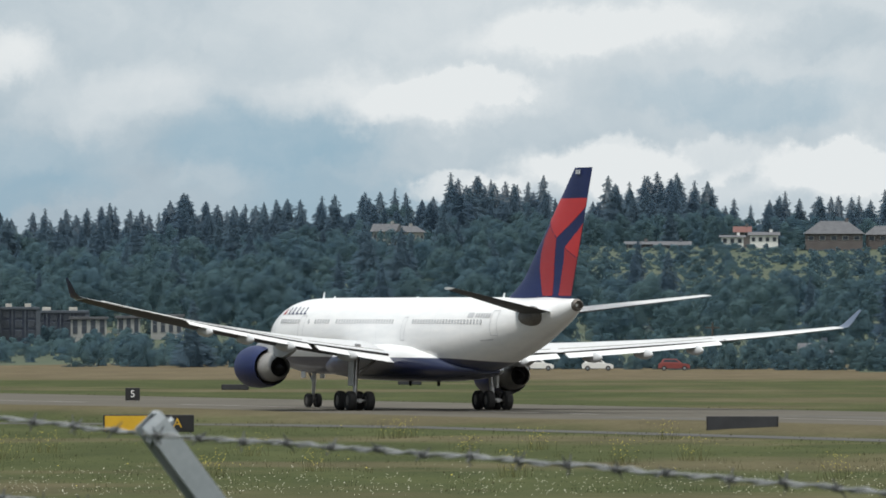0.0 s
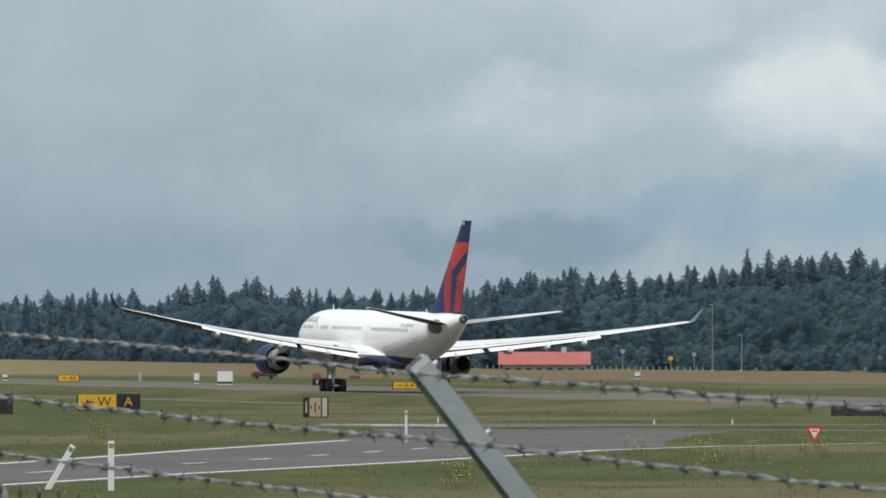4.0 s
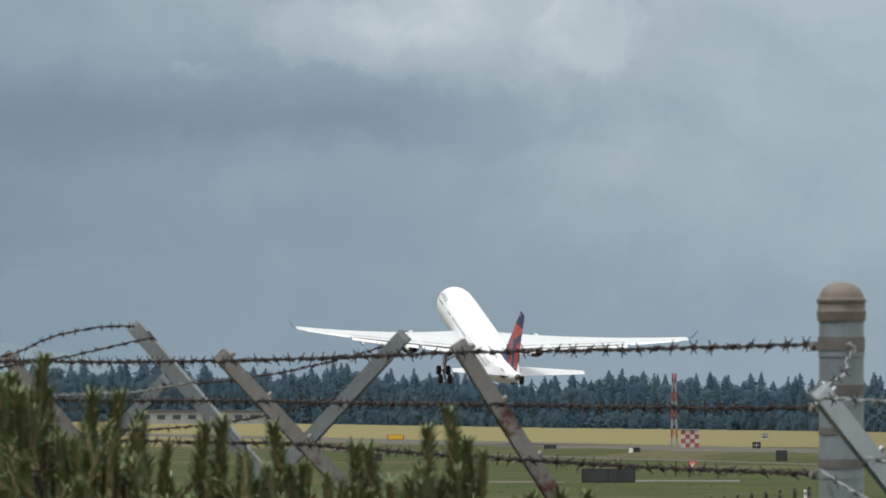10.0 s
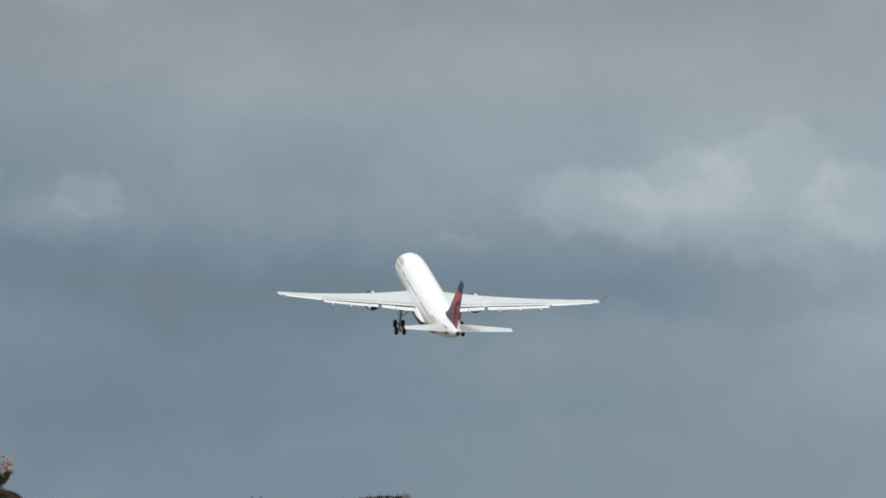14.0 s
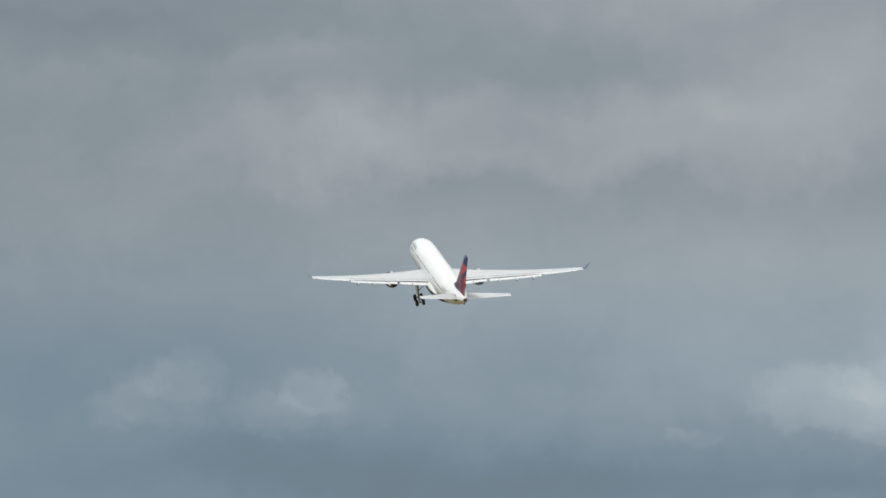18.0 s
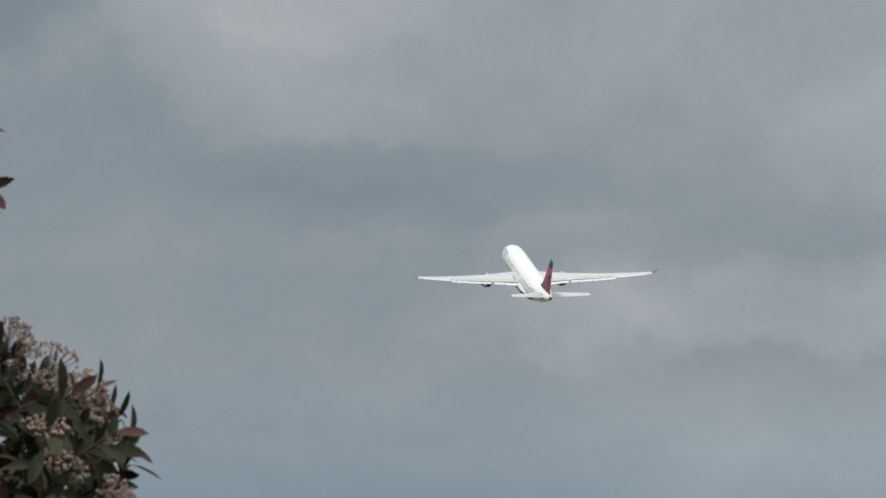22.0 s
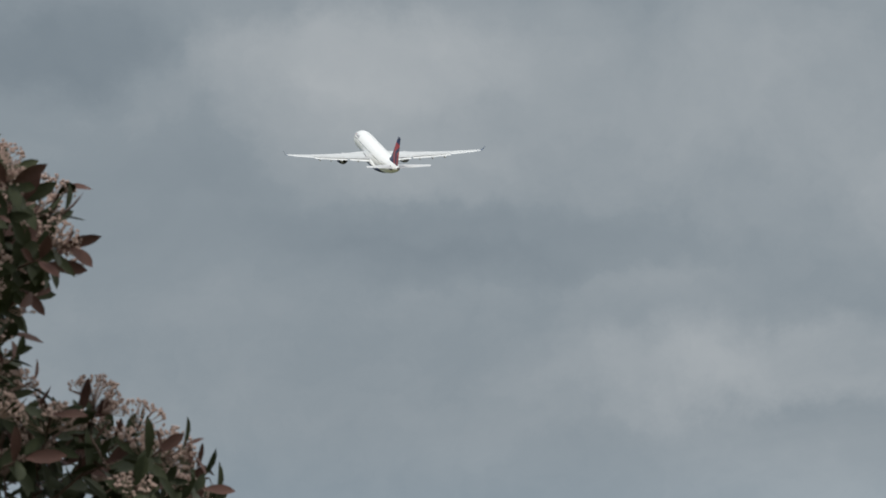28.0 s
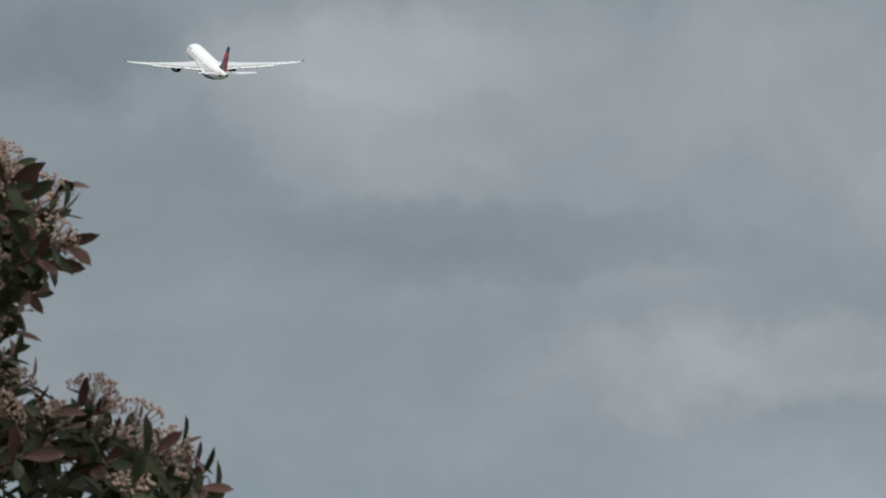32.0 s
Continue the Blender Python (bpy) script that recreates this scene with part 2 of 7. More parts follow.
# ---- mesh helpers ----
def part(name, bm, material, parent=None, label="", smooth=False, auto=None):
    me = bpy.data.meshes.new(name)
    bmesh.ops.recalc_face_normals(bm, faces=bm.faces)
    if smooth:
        for fc in bm.faces:
            fc.smooth = True
        for e in bm.edges:
            if len(e.link_faces) == 2 and e.calc_face_angle(0) > radians(auto or 40):
                e.smooth = False
    bm.to_mesh(me)
    bm.free()
    for mt in material if isinstance(material, (list, tuple)) else [material]:
        me.materials.append(mt)
    ob = new(name, me)
    ob.parent = parent
    return tagged(ob, label)


def thing(name, label, category, at=(0, 0, 0), group="", kind="", turn=0):
    ob = new(name)
    ob.empty_display_size = 0.2
    ob.matrix_basis = pose(*at, 0, 0, turn)
    return tagged(ob, label, category, group, kind)


def loft(rings, close=True, caps=True):
    """A skin over rings of equal length."""
    bm = bmesh.new()
    vs = [[bm.verts.new(p) for p in r] for r in rings]
    k = len(rings[0])
    for a, b in zip(vs, vs[1:]):
        for i in range(k if close else k - 1):
            j = (i + 1) % k
            q = [a[i], a[j], b[j], b[i]]
            if len({v.co.to_tuple(5) for v in q}) > 2:
                bm.faces.new(q)
    if caps and close:
        bm.faces.new(vs[0])
        bm.faces.new(vs[-1])
    return bm


def turned(profile, sides=24, axis="x", centre=(0, 0, 0), caps=False):
    """A body of revolution from (along, radius) pairs."""
    rings = []
    for a, r in profile:
        ring = []
        for i in range(sides):
            t = 2 * math.pi * i / sides
            u, v = r * math.cos(t), r * math.sin(t)
            p = (a, u, v) if axis == "x" else (u, a, v) if axis == "y" else (u, v, a)
            ring.append(tuple(p[k] + centre[k] for k in range(3)))
        rings.append(ring)
    return loft(rings, caps=caps)


def box(bm, lo, hi, m=None, bevel=0.0):
    made = bmesh.ops.create_cube(bm, size=1.0)["verts"]
    for v in made:
        v.co = Vector([lo[i] + (v.co[i] + 0.5) * (hi[i] - lo[i]) for i in range(3)])
    if bevel:
        es = list({e for v in made for e in v.link_edges})
        made = [v for v in bmesh.ops.bevel(bm, geom=es, offset=bevel, segments=1, affect="EDGES")["verts"]]
    if m is not None:
        for v in made:
            v.co = m @ v.co
    return bm


def box_bm(lo, hi, m=None, bevel=0.0):
    return box(bmesh.new(), lo, hi, m, bevel)


def tube(bm, pts, r, sides=6):
    """A round bar along points; r: one radius or one for each point."""
    pts = [Vector(p) for p in pts]
    rings, last = [], None
    for i, p in enumerate(pts):
        d = (pts[min(i + 1, len(pts) - 1)] - pts[max(i - 1, 0)]).normalized()
        if last is None:
            last = d.orthogonal().normalized()
        u = (last - d * last.dot(d)).normalized()
        last, v, rr = u, d.cross(u), r[i] if isinstance(r, (list, tuple)) else r
        rings.append([bm.verts.new(p + (u * math.cos(2 * math.pi * k / sides) + v * math.sin(2 * math.pi * k / sides)) * rr) for k in range(sides)])
    for a, b in zip(rings, rings[1:]):
        for k in range(sides):
            j = (k + 1) % sides
            bm.faces.new((a[k], a[j], b[j], b[k]))
    bm.faces.new(rings[0])
    bm.faces.new(rings[-1])
    return bm


def polygon(pts, thick):
    """A flat plate in x and z, standing along y."""
    bm = bmesh.new()
    a = [bm.verts.new((x, -thick / 2, z)) for x, z in pts]
    b = [bm.verts.new((x, thick / 2, z)) for x, z in pts]
    bm.faces.new(a)
    bm.faces.new(b)
    for i in range(len(pts)):
        j = (i + 1) % len(pts)
        bm.faces.new((a[i], a[j], b[j], b[i]))
    return bm


def at(bearing, dist, z=0.0):
    """A place by its bearing to the left of the first view and its distance from the lens."""
    b = radians(bearing)
    return (-dist * math.sin(b), dist * math.cos(b), z)


def soup(name, verts, faces, material, label="", category="", kind="stuff", parent=None, smooth=False):
    me = bpy.data.meshes.new(name)
    me.from_pydata(verts, [], faces)
    if smooth:
        me.polygons.foreach_set("use_smooth", [True] * len(me.polygons))
    for mt in material if isinstance(material, (list, tuple)) else [material]:
        me.materials.append(mt)
    ob = new(name, me)
    ob.parent = parent
    return tagged(ob, label, category, "", kind)


# ---- the airliner: x forward, y to its left, z up, from the ground below the main wheels ----
def fuselage_paint():
    """White, with a navy belly whose edge runs level and then falls away aft."""
    m = bpy.data.materials.new("white_fuselage_with_navy_belly")
    m.use_nodes = True
    n = Nodes(m.node_tree)
    where = n.add("ShaderNodeTexCoord").outputs["Object"]
    x, y, z = n.add("ShaderNodeSeparateXYZ", Vector=where).outputs
    edge = n.math("ADD", 3.53, n.smooth(x, -20.0, -9.0, -0.30, 0.0))
    belly = n.smooth(n.math("SUBTRACT", edge, z), -0.02, 0.02)
    dirt = n.noise(n.vec("MULTIPLY", where, (0.25, 1.2, 1.2)), 1.6, 5.0, 0.6)
    seam = n.math("ABSOLUTE", n.math("SUBTRACT", n.math("FRACT", n.math("MULTIPLY", x, 1 / 5.3)), 0.5))
    white = n.ramp(dirt, [(0.3, (0.79, 0.80, 0.81)), (0.65, (0.87, 0.87, 0.87))])
    white = n.mix(n.smooth(seam, 0.006, 0.002, 0.0, 0.25), white, (0.45, 0.46, 0.48))
    col = n.mix(belly, white, (0.012, 0.018, 0.062))
    bs = n.add("ShaderNodeBsdfPrincipled", Base_Color=col, Roughness=n.math("ADD", 0.22, n.math("MULTIPLY", dirt, 0.25)))
    bs.inputs["Coat Weight"].default_value = 0.3
    n.add("ShaderNodeOutputMaterial", Surface=bs.outputs[0])
    return m


BODY = [  # along, half width, half height, height of the centre
    (28.85, 0.05, 0.05, 4.45), (28.6, 0.62, 0.6, 4.5), (27.9, 1.25, 1.2, 4.6), (26.8, 1.85, 1.8, 4.76), (25.4, 2.35, 2.3, 4.92),
    (23.6, 2.68, 2.65, 5.04), (21.5, 2.81, 2.81, 5.1), (15, 2.82, 2.82, 5.1), (8, 2.82, 2.82, 5.1), (0, 2.82, 2.82, 5.1), (-7, 2.82, 2.82, 5.1),
    (-10, 2.8, 2.78, 5.14), (-13.5, 2.66, 2.55, 5.36), (-17, 2.36, 2.2, 5.69), (-20.5, 1.9, 1.78, 6.06), (-23.5, 1.4, 1.36, 6.62), (-26, 0.9, 0.92, 6.86), (-27.6, 0.55, 0.6, 7.18), (-28.3, 0.4, 0.44, 7.34)]


def body_at(x):
    for a, b in zip(BODY, BODY[1:]):
        if a[0] >= x >= b[0]:
            t = (a[0] - x) / (a[0] - b[0])
            return [a[i] + (b[i] - a[i]) * t for i in range(1, 4)]
    return BODY[-1][1:]


def side_point(x, z, side, out=0.0):
    """A point on the fuselage's skin at a height, and its outward direction in y and z."""
    w, hh, c = body_at(x)
    s = max(-1, min(1, (z - c) / hh))
    k = math.sqrt(max(0.0, 1 - s * s))
    ny, nz = k / w, s / hh
    ln = math.hypot(ny, nz)
    ny, nz = ny / ln, nz / ln
    return Vector((x, side * (w * k + out * ny), z + out * nz)), side * ny, nz


def skin_frame(x, z, side, out=0.012):
    p, ny, nz = side_point(x, z, side, out)
    q = side_point(x - 0.4, z, side, out)[0]
    fwd = (p - q).normalized()
    nrm = Vector((0, ny, nz))
    up = nrm.cross(fwd) * side * -1
    up.normalize()
    if up.z < 0:
        up = -up
    nrm = fwd.cross(up) if side < 0 else up.cross(fwd)
    m = Matrix((fwd, up, nrm)).transposed().to_4x4()
    m.translation = p
    return m


def foil(chord, thick, n=9, bow=0.06):
    """An aerofoil in x (0 at the nose, aft negative) and z."""
    up, lo = [], []
    for i in range(n + 1):
        c = (1 - math.cos(math.pi * i / n)) / 2
        t = 5 * thick * (0.2969 * math.sqrt(c) - 0.126 * c - 0.3516 * c * c + 0.2843 * c ** 3 - 0.1015 * c ** 4)
        camber = bow * thick * 4 * c * (1 - c)
        up.append((-c * chord, (camber + t) * chord))
        lo.append((-c * chord, (camber - t) * chord))
    return up + lo[-1:0:-1]


def wing_set(y):
    """The slope at which the wing is set: nose up at the root, washed out towards the tip."""
    return 0.036 - 0.002 * (y - 2.6)


def wing_station(y):
    """Nose along, chord, height and thickness of the wing at a distance from the middle."""
    nose = 9.7 - 0.60 * (y - 2.6)
    if y < 9.6:
        tail = -1.0 - 0.17 * (y - 2.6)
    else:
        tail = -2.19 - 0.330 * (y - 9.6)
    d = y - 2.8
    return nose, nose - tail, 3.75 + 0.097 * d + 0.0018 * d * d, 0.125 - 0.0007 * y


FIN_LOW, FIN_TOP = (-17.2, -27.1, 7.8), (-27.35, -30.45, 16.85)  # nose, tail, height


def fin_point(c, s):
    nose = FIN_LOW[0] + (FIN_TOP[0] - FIN_LOW[0]) * s
    nose += 1.5 * max(0.0, 0.2 - s) / 0.2 * max(0.0, 0.2 - s) / 0.2
    tail = FIN_LOW[1] + (FIN_TOP[1] - FIN_LOW[1]) * s
    return nose + (tail - nose) * c, FIN_LOW[2] + (FIN_TOP[2] - FIN_LOW[2]) * s


def wheel(parent, name, x, y, z, r, w):
    bm = turned([(-w / 2, r * 0.55), (-w / 2, r * 0.85), (-w * 0.36, r * 0.97), (0, r), (w * 0.36, r * 0.97), (w / 2, r * 0.85), (w / 2, r * 0.55)], 20, "y", (x, y, z))
    rim = turned([(-w * 0.42, 0.02), (-w * 0.46, r * 0.3), (-w * 0.40, r * 0.56), (w * 0.40, r * 0.56), (w * 0.46, r * 0.3), (w * 0.42, 0.02)], 14, "y", (x, y, z), True)
    me = bpy.data.meshes.new("rim")
    rim.to_mesh(me)
    rim.free()
    k = len(bm.faces)
    bm.from_mesh(me)
    bm.faces.ensure_lookup_table()
    for fc in bm.faces[k:]:
        fc.material_index = 1
    bpy.data.meshes.remove(me)
    return part(name, bm, [RUBBER, HOT], parent, "black tyre on a dull metal rim", True)


GEAR_HINGE = {s: Vector((0.2, s * 5.1, 4.3)) for s in (1, -1)}
BOGIE_AT = {s: (-0.2, s * 0.24, -3.595) for s in (1, -1)}  # from the hinge


def build_airliner():
    paint = fuselage_paint()
    plane = thing("airliner", "white twin-engined jet airliner with navy belly and red and navy fin", "airplane")
    rings = []
    for i, (x, w, hh, c) in enumerate(BODY):
        rings.append([(x, w * math.cos(2 * math.pi * k / 48), c + hh * math.sin(2 * math.pi * k / 48)) for k in range(48)])
    bm = loft(rings)
    body = part("fuselage", bm, paint, plane, "glossy white fuselage with navy belly", True)
    sm = body.modifiers.new("round", "SUBSURF")
    sm.levels = sm.render_levels = 1
    # belly fairing between the wings
    rings = []
    for x, w, lo, hi in [(15.0, 1.7, 2.5, 3.2), (13, 2.6, 2.12, 3.6), (10, 3.15, 1.92, 4.6), (5, 3.3, 1.86, 4.95), (0, 3.3, 1.86, 5.0), (-4, 3.25, 1.9, 4.8), (-7.5, 2.95, 2.05, 4.1), (-10.5, 1.9, 2.3, 3.3), (-12, 1.0, 2.5, 2.9)]:
        c, hh = (lo + hi) / 2, (hi - lo) / 2
        rings.append([(x, w * math.copysign(abs(math.cos(a)) ** 0.75, math.cos(a)), c + hh * math.copysign(abs(math.sin(a)) ** 0.8, math.sin(a))) for a in [2 * math.pi * k / 32 for k in range(32)]])
    part("belly_fairing", loft(rings), paint, body, "navy belly fairing", True)
    part("exhaust_cone", turned([(-28.25, 0.44), (-28.55, 0.36), (-28.6, 0.30), (-28.45, 0.26), (-28.1, 0.22)], 20, "x", (0, 0, 7.34), True), HOT, body, "dark metal exhaust of the tail unit", True)
    # antennas and beacon on the crown
    for x, hgt in ((20.8, 0.42), (18.6, 0.12), (2.0, 0.06), (-14.5, 0.30)):
        bm = polygon([(x, 7.75 if x > -10 else 7.75), (x - 0.42, 7.75), (x - 0.5, 7.92 + hgt), (x - 0.36, 7.92 + hgt)], 0.04)
        part("antenna", bm, WHITE, body)
    for x in (3.0, -2.5):
        part("belly_antenna", polygon([(x, 1.95), (x - 0.6, 1.95), (x - 0.5, 1.55), (x - 0.15, 1.55)], 0.06), SOOT_AND_SHADE, body)

    # windows, doors and markings on both sides
    pane = box_bm((-0.11, -0.16, -0.01), (0.11, 0.16, 0.010), None, 0.05)
    pane_me = bpy.data.meshes.new("cabin_window")
    pane.to_mesh(pane_me)
    pane.free()
    pane_me.materials.append(CABIN)
    rows = [22.4 - 0.53 * i for i in range(8)] + [16.6] + [15.2 - 0.53 * i for i in range(6)] + [10.9 - 0.53 * i for i in range(22)] + [-4.2 - 0.53 * i for i in range(24)]
    for side in (1, -1):
        for x in rows:
            ob = new("cabin_window", pane_me)
            ob.parent, ob.matrix_basis = body, skin_frame(x, 6.12, side)
        for x, w, hgt, zc in ((24.0, 1.0, 1.9, 5.6), (17.9, 1.0, 1.9, 5.6), (-2.6, 0.75, 1.7, 5.6), (-18.3, 1.0, 1.8, 6.05)):
            frame_m = skin_frame(x, zc, side, 0.006)
            bm = bmesh.new()
            for lo, hi in (((-w / 2, -hgt / 2), (-w / 2 + 0.05, hgt / 2)), ((w / 2 - 0.05, -hgt / 2), (w / 2, hgt / 2)), ((-w / 2 + 0.05, hgt / 2 - 0.05), (w / 2 - 0.05, hgt / 2)), ((-w / 2 + 0.05, -hgt / 2), (w / 2 - 0.05, -hgt / 2 + 0.05))):
                steps = 6 if hi[1] - lo[1] > 1 else 1
                for k in range(steps):
                    y0, y1 = lo[1] + (hi[1] - lo[1]) * k / steps, lo[1] + (hi[1] - lo[1]) * (k + 1) / steps
                    q = []
                    for px, py in ((lo[0], y0), (hi[0], y0), (hi[0], y1), (lo[0], y1)):
                        q.append(bm.verts.new(side_point(x + px, zc + py, side, 0.01)[0]))
                    bm.faces.new(q)
            part("door", bm, LINE_GREY, body, "outline of a white cabin door")
        # the airline's mark: a small red wedge and five dark slanted bars
        def decal(name, quad, mat, label):
            bm = bmesh.new()
            bm.faces.new([bm.verts.new(side_point(px, pz, side, 0.015)[0]) for px, pz in quad])
            part(name, bm, mat, body, label)
        decal("red_mark", [(23.1, 6.62), (22.35, 6.62), (22.7, 7.12), (22.72, 7.12)], RED_DEEP, "small red wedge mark")
        for i in range(5):
            x = 21.8 - 0.82 * i
            decal("mark_bar", [(x, 6.62), (x - 0.2, 6.62), (x - 0.12, 7.15), (x + 0.08, 7.15)], NAVY, "dark slanted bar of the airline mark")
            decal("mark_bar", [(x - 0.3, 6.62), (x - 0.52, 6.62), (x - 0.5, 6.74), (x - 0.28, 6.74)], NAVY, "dark slanted bar of the airline mark")
        decal("flag_mark", [(-13.9, 6.4), (-14.9, 6.4), (-14.9, 6.75), (-13.9, 6.75)], LINE_GREY, "small grey flag mark")
        for i in range(6):
            x = -15.2 - 0.42 * i
            decal("register_bar", [(x, 6.42), (x - 0.3, 6.42), (x - 0.3, 6.72), (x, 6.72)], LINE_GREY, "plain grey bar of the register mark")
        decal("cargo_door", [(-16.2, 4.75), (-18.0, 4.85), (-18.0, 4.93), (-16.2, 4.83)], LINE_GREY, "grey sill of the bulk door")
        # worn plate round the tailplane's root
        bm = bmesh.new()
        rings = []
        for q in range(7):
            rings.append([bm.verts.new(side_point(-23.2 + 1.5 * q / 6 * math.cos(2 * math.pi * k / 24) + 1e-4 * q, 6.55 + 0.68 * (q + 0.02) / 6 * math.sin(2 * math.pi * k / 24), side, 0.03)[0]) for k in range(24)])
        for r0, r1 in zip(rings[1:], rings[2:]):
            for k in range(24):
                bm.faces.new((r0[k], r0[(k + 1) % 24], r1[(k + 1) % 24], r1[k]))
        bm.faces.new(rings[1])
        for v in rings[0]:
            bm.verts.remove(v)
        part("tailplane_plate", bm, HOT, body, "dark bare-metal plate below the tailplane")
    # cockpit glass
    for side in (1, -1):
        for x0, x1 in ((27.4, 26.9), (26.8, 26.2), (26.1, 25.4)):
            bm = bmesh.new()
            bm.faces.new([bm.verts.new(side_point(a, b, side, 0.012)[0]) for a, b in ((x0, 5.35), (x1, 5.35), (x1, 5.95), (x0 - 0.1, 5.9))])
            part("cockpit_window", bm, GLASS_DARK, body)

    # wings: a keyed part each, for they bend up as they take the load
    wings = {}
    for side, tag in ((1, "left"), (-1, "right")):
        hinge = Vector((0, side * 2.8, 3.75))
        rings = []
        for y in (0.4, 2.6, 6.0, 9.6, 13, 17, 21, 25, 28.2, 28.95):
            nose, chord, z, th = wing_station(max(y, 2.6))
            rings.append([(nose + px, side * y - hinge.y, z + pz + (px + chord) * wing_set(y) - hinge.z) for px, pz in foil(chord, th)])
        bm = loft(rings)
        bm.normal_update()
        bmesh.ops.recalc_face_normals(bm, faces=bm.faces)
        # faces that look down get the darker grey that stands for shade
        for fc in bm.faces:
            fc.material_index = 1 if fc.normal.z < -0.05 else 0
        wing = part("wing", bm, [WING, UNDER], plane, "pale grey swept wing with shade painted into its underside", True)
        wing.location = hinge
        wings[side] = wing

        def on_wing(y, back, drop):
            nose, chord, z, th = wing_station(y)
            return Vector((nose - chord + back, side * y - hinge.y, z + drop - hinge.z))
        # winglet
        rings = []
        for t, (dy, dz, dx, ch) in ((0, (0, 0, 0, 2.3)), (0.15, (0.42, 0.10, -0.42, 1.9)), (0.4, (0.66, 0.36, -0.85, 1.42)), (1.0, (1.32, 1.40, -1.9, 0.55))):
            nose, chord, z, th = wing_station(28.95)
            rings.append([(nose + dx + px, side * (28.95 + dy) - hinge.y, z + dz - hinge.z + pz * 0.6) for px, pz in foil(ch, 0.09, 6)])
        bm = loft(rings)
        bmesh.ops.recalc_face_normals(bm, faces=bm.faces)
        # inner faces take the pale blue-grey, outer ones the navy
        for fc in bm.faces:
            fc.material_index = 1 if fc.normal.y * side < 0 else 0
        part("winglet", bm, [NAVY, WINGLET], wing, "upturned winglet, navy outside and pale blue-grey inside", True)
        # flaps, set for take-off, and the aileron
        for name, y0, y1, drop, back, ch in (("inner_flap", 3.1, 9.3, -0.18, -0.40, 1.9), ("outer_flap", 9.9, 20.4, -0.13, -0.34, 1.4), ("aileron", 20.8, 27.6, -0.08, -0.18, 1.0)):
            rings = []
            for k in range(5):
                y = y0 + (y1 - y0) * k / 4
                c = ch * (1 - 0.35 * k / 4)
                o = on_wing(y, back, drop)
                tilt = radians(19 if "flap" in name else 4)
                rings.append([(o.x + 0.55 * c + px * math.cos(tilt) + pz * math.sin(tilt), o.y, o.z + 0.16 + pz * math.cos(tilt) + px * math.sin(tilt)) for px, pz in foil(c, 0.11, 6)])
            part(name, loft(rings), FLAP, wing, "pale grey flap, lowered for take-off" if "flap" in name else "", True)
        # dark strip for the slot's shade, where the wing's skin ends over the flaps
        for y0, y1 in ((3.1, 9.3), (9.9, 20.4)):
            ends = [on_wing(y, 0.0, 0.0) for y in (y0, y1)]
            bm = loft([[(o.x + a, o.y, o.z + b) for a, b in ((0.10, 0.03), (-0.06, 0.0), (-0.06, -0.15), (0.10, -0.13))] for o in ends])
            part("flap_slot", bm, SOOT_AND_SHADE, wing, "dark strip for the slot's shade along the wing's trailing edge")
        # dark strip laid on the upper skin for the shaded gap ahead of the flaps
        for y0, y1 in ((3.1, 9.3), (9.9, 20.4)):
            rings = []
            for k in range(5):
                y = y0 + (y1 - y0) * k / 4
                nose, chord, z, th = wing_station(y)
                ring = []
                for e, up in ((1.32, 0.03), (1.18, 0.03), (1.18, -0.02), (1.32, -0.02)):
                    c = 1 - e / chord
                    t = 5 * th * (0.2969 * math.sqrt(c) - 0.126 * c - 0.3516 * c * c + 0.2843 * c ** 3 - 0.1015 * c ** 4) + 0.24 * th * c * (1 - c)
                    ring.append((nose - c * chord, side * y - hinge.y, z + t * chord + e * wing_set(y) + up - hinge.z))
                rings.append(ring)
            part("flap_gap", loft(rings), CORE, wing, "dark strip for the shaded gap ahead of the lowered flap")
        # fairings below the flaps' tracks
        for y, ln in ((6.6, 4.2), (11.8, 4.0), (15.3, 3.6), (18.8, 3.2)):
            o = on_wing(y, -0.2, -0.46)
            prof = [(1.0, 0.03), (0.85, 0.2), (0.6, 0.3), (0.3, 0.31), (0.1, 0.2), (0.0, 0.04)]
            bm = turned([((p - 0.42) * ln, r) for p, r in prof], 12, "x", (0, 0, 0), True)
            for v in bm.verts:
                v.co = Vector((v.co.x + o.x, v.co.y * 0.8 + o.y, v.co.z * 1.2 + o.z - 0.06 * (1 - (v.co.x / ln))))
            part("flap_track_fairing", bm, WING, wing, "pale grey fairing below the flap", True)
        # engine, hung from a pylon
        ey = 9.37
        nose, chord, z, th = wing_station(ey)
        ex, ez = nose + 4.9, 2.78 - hinge.z
        ox = (0, side * ey - hinge.y, ez)
        cowl = part("engine", turned([(ex - 4.1, 1.28), (ex - 4.2, 1.33), (ex - 3.3, 1.48), (ex - 2.0, 1.55), (ex - 0.8, 1.52), (ex - 0.25, 1.42)], 32, "x", ox), NAVY, wing, "navy engine cowl", True)
        part("intake_lip", turned([(ex - 0.25, 1.42), (ex - 0.05, 1.33), (ex, 1.25), (ex - 0.1, 1.17), (ex - 0.5, 1.13), (ex - 1.2, 1.15)], 32, "x", ox), STEEL, cowl, "bare metal intake lip", True)
        part("fan", turned([(ex - 1.2, 1.15), (ex - 1.15, 0.4), (ex - 0.75, 0.02)], 24, "x", ox, True), SOOT_AND_SHADE, cowl, "dark fan", True)
        part("bypass_duct", turned([(ex - 4.1, 1.28), (ex - 3.6, 1.24), (ex - 3.5, 1.0)], 32, "x", ox), HOT, cowl)
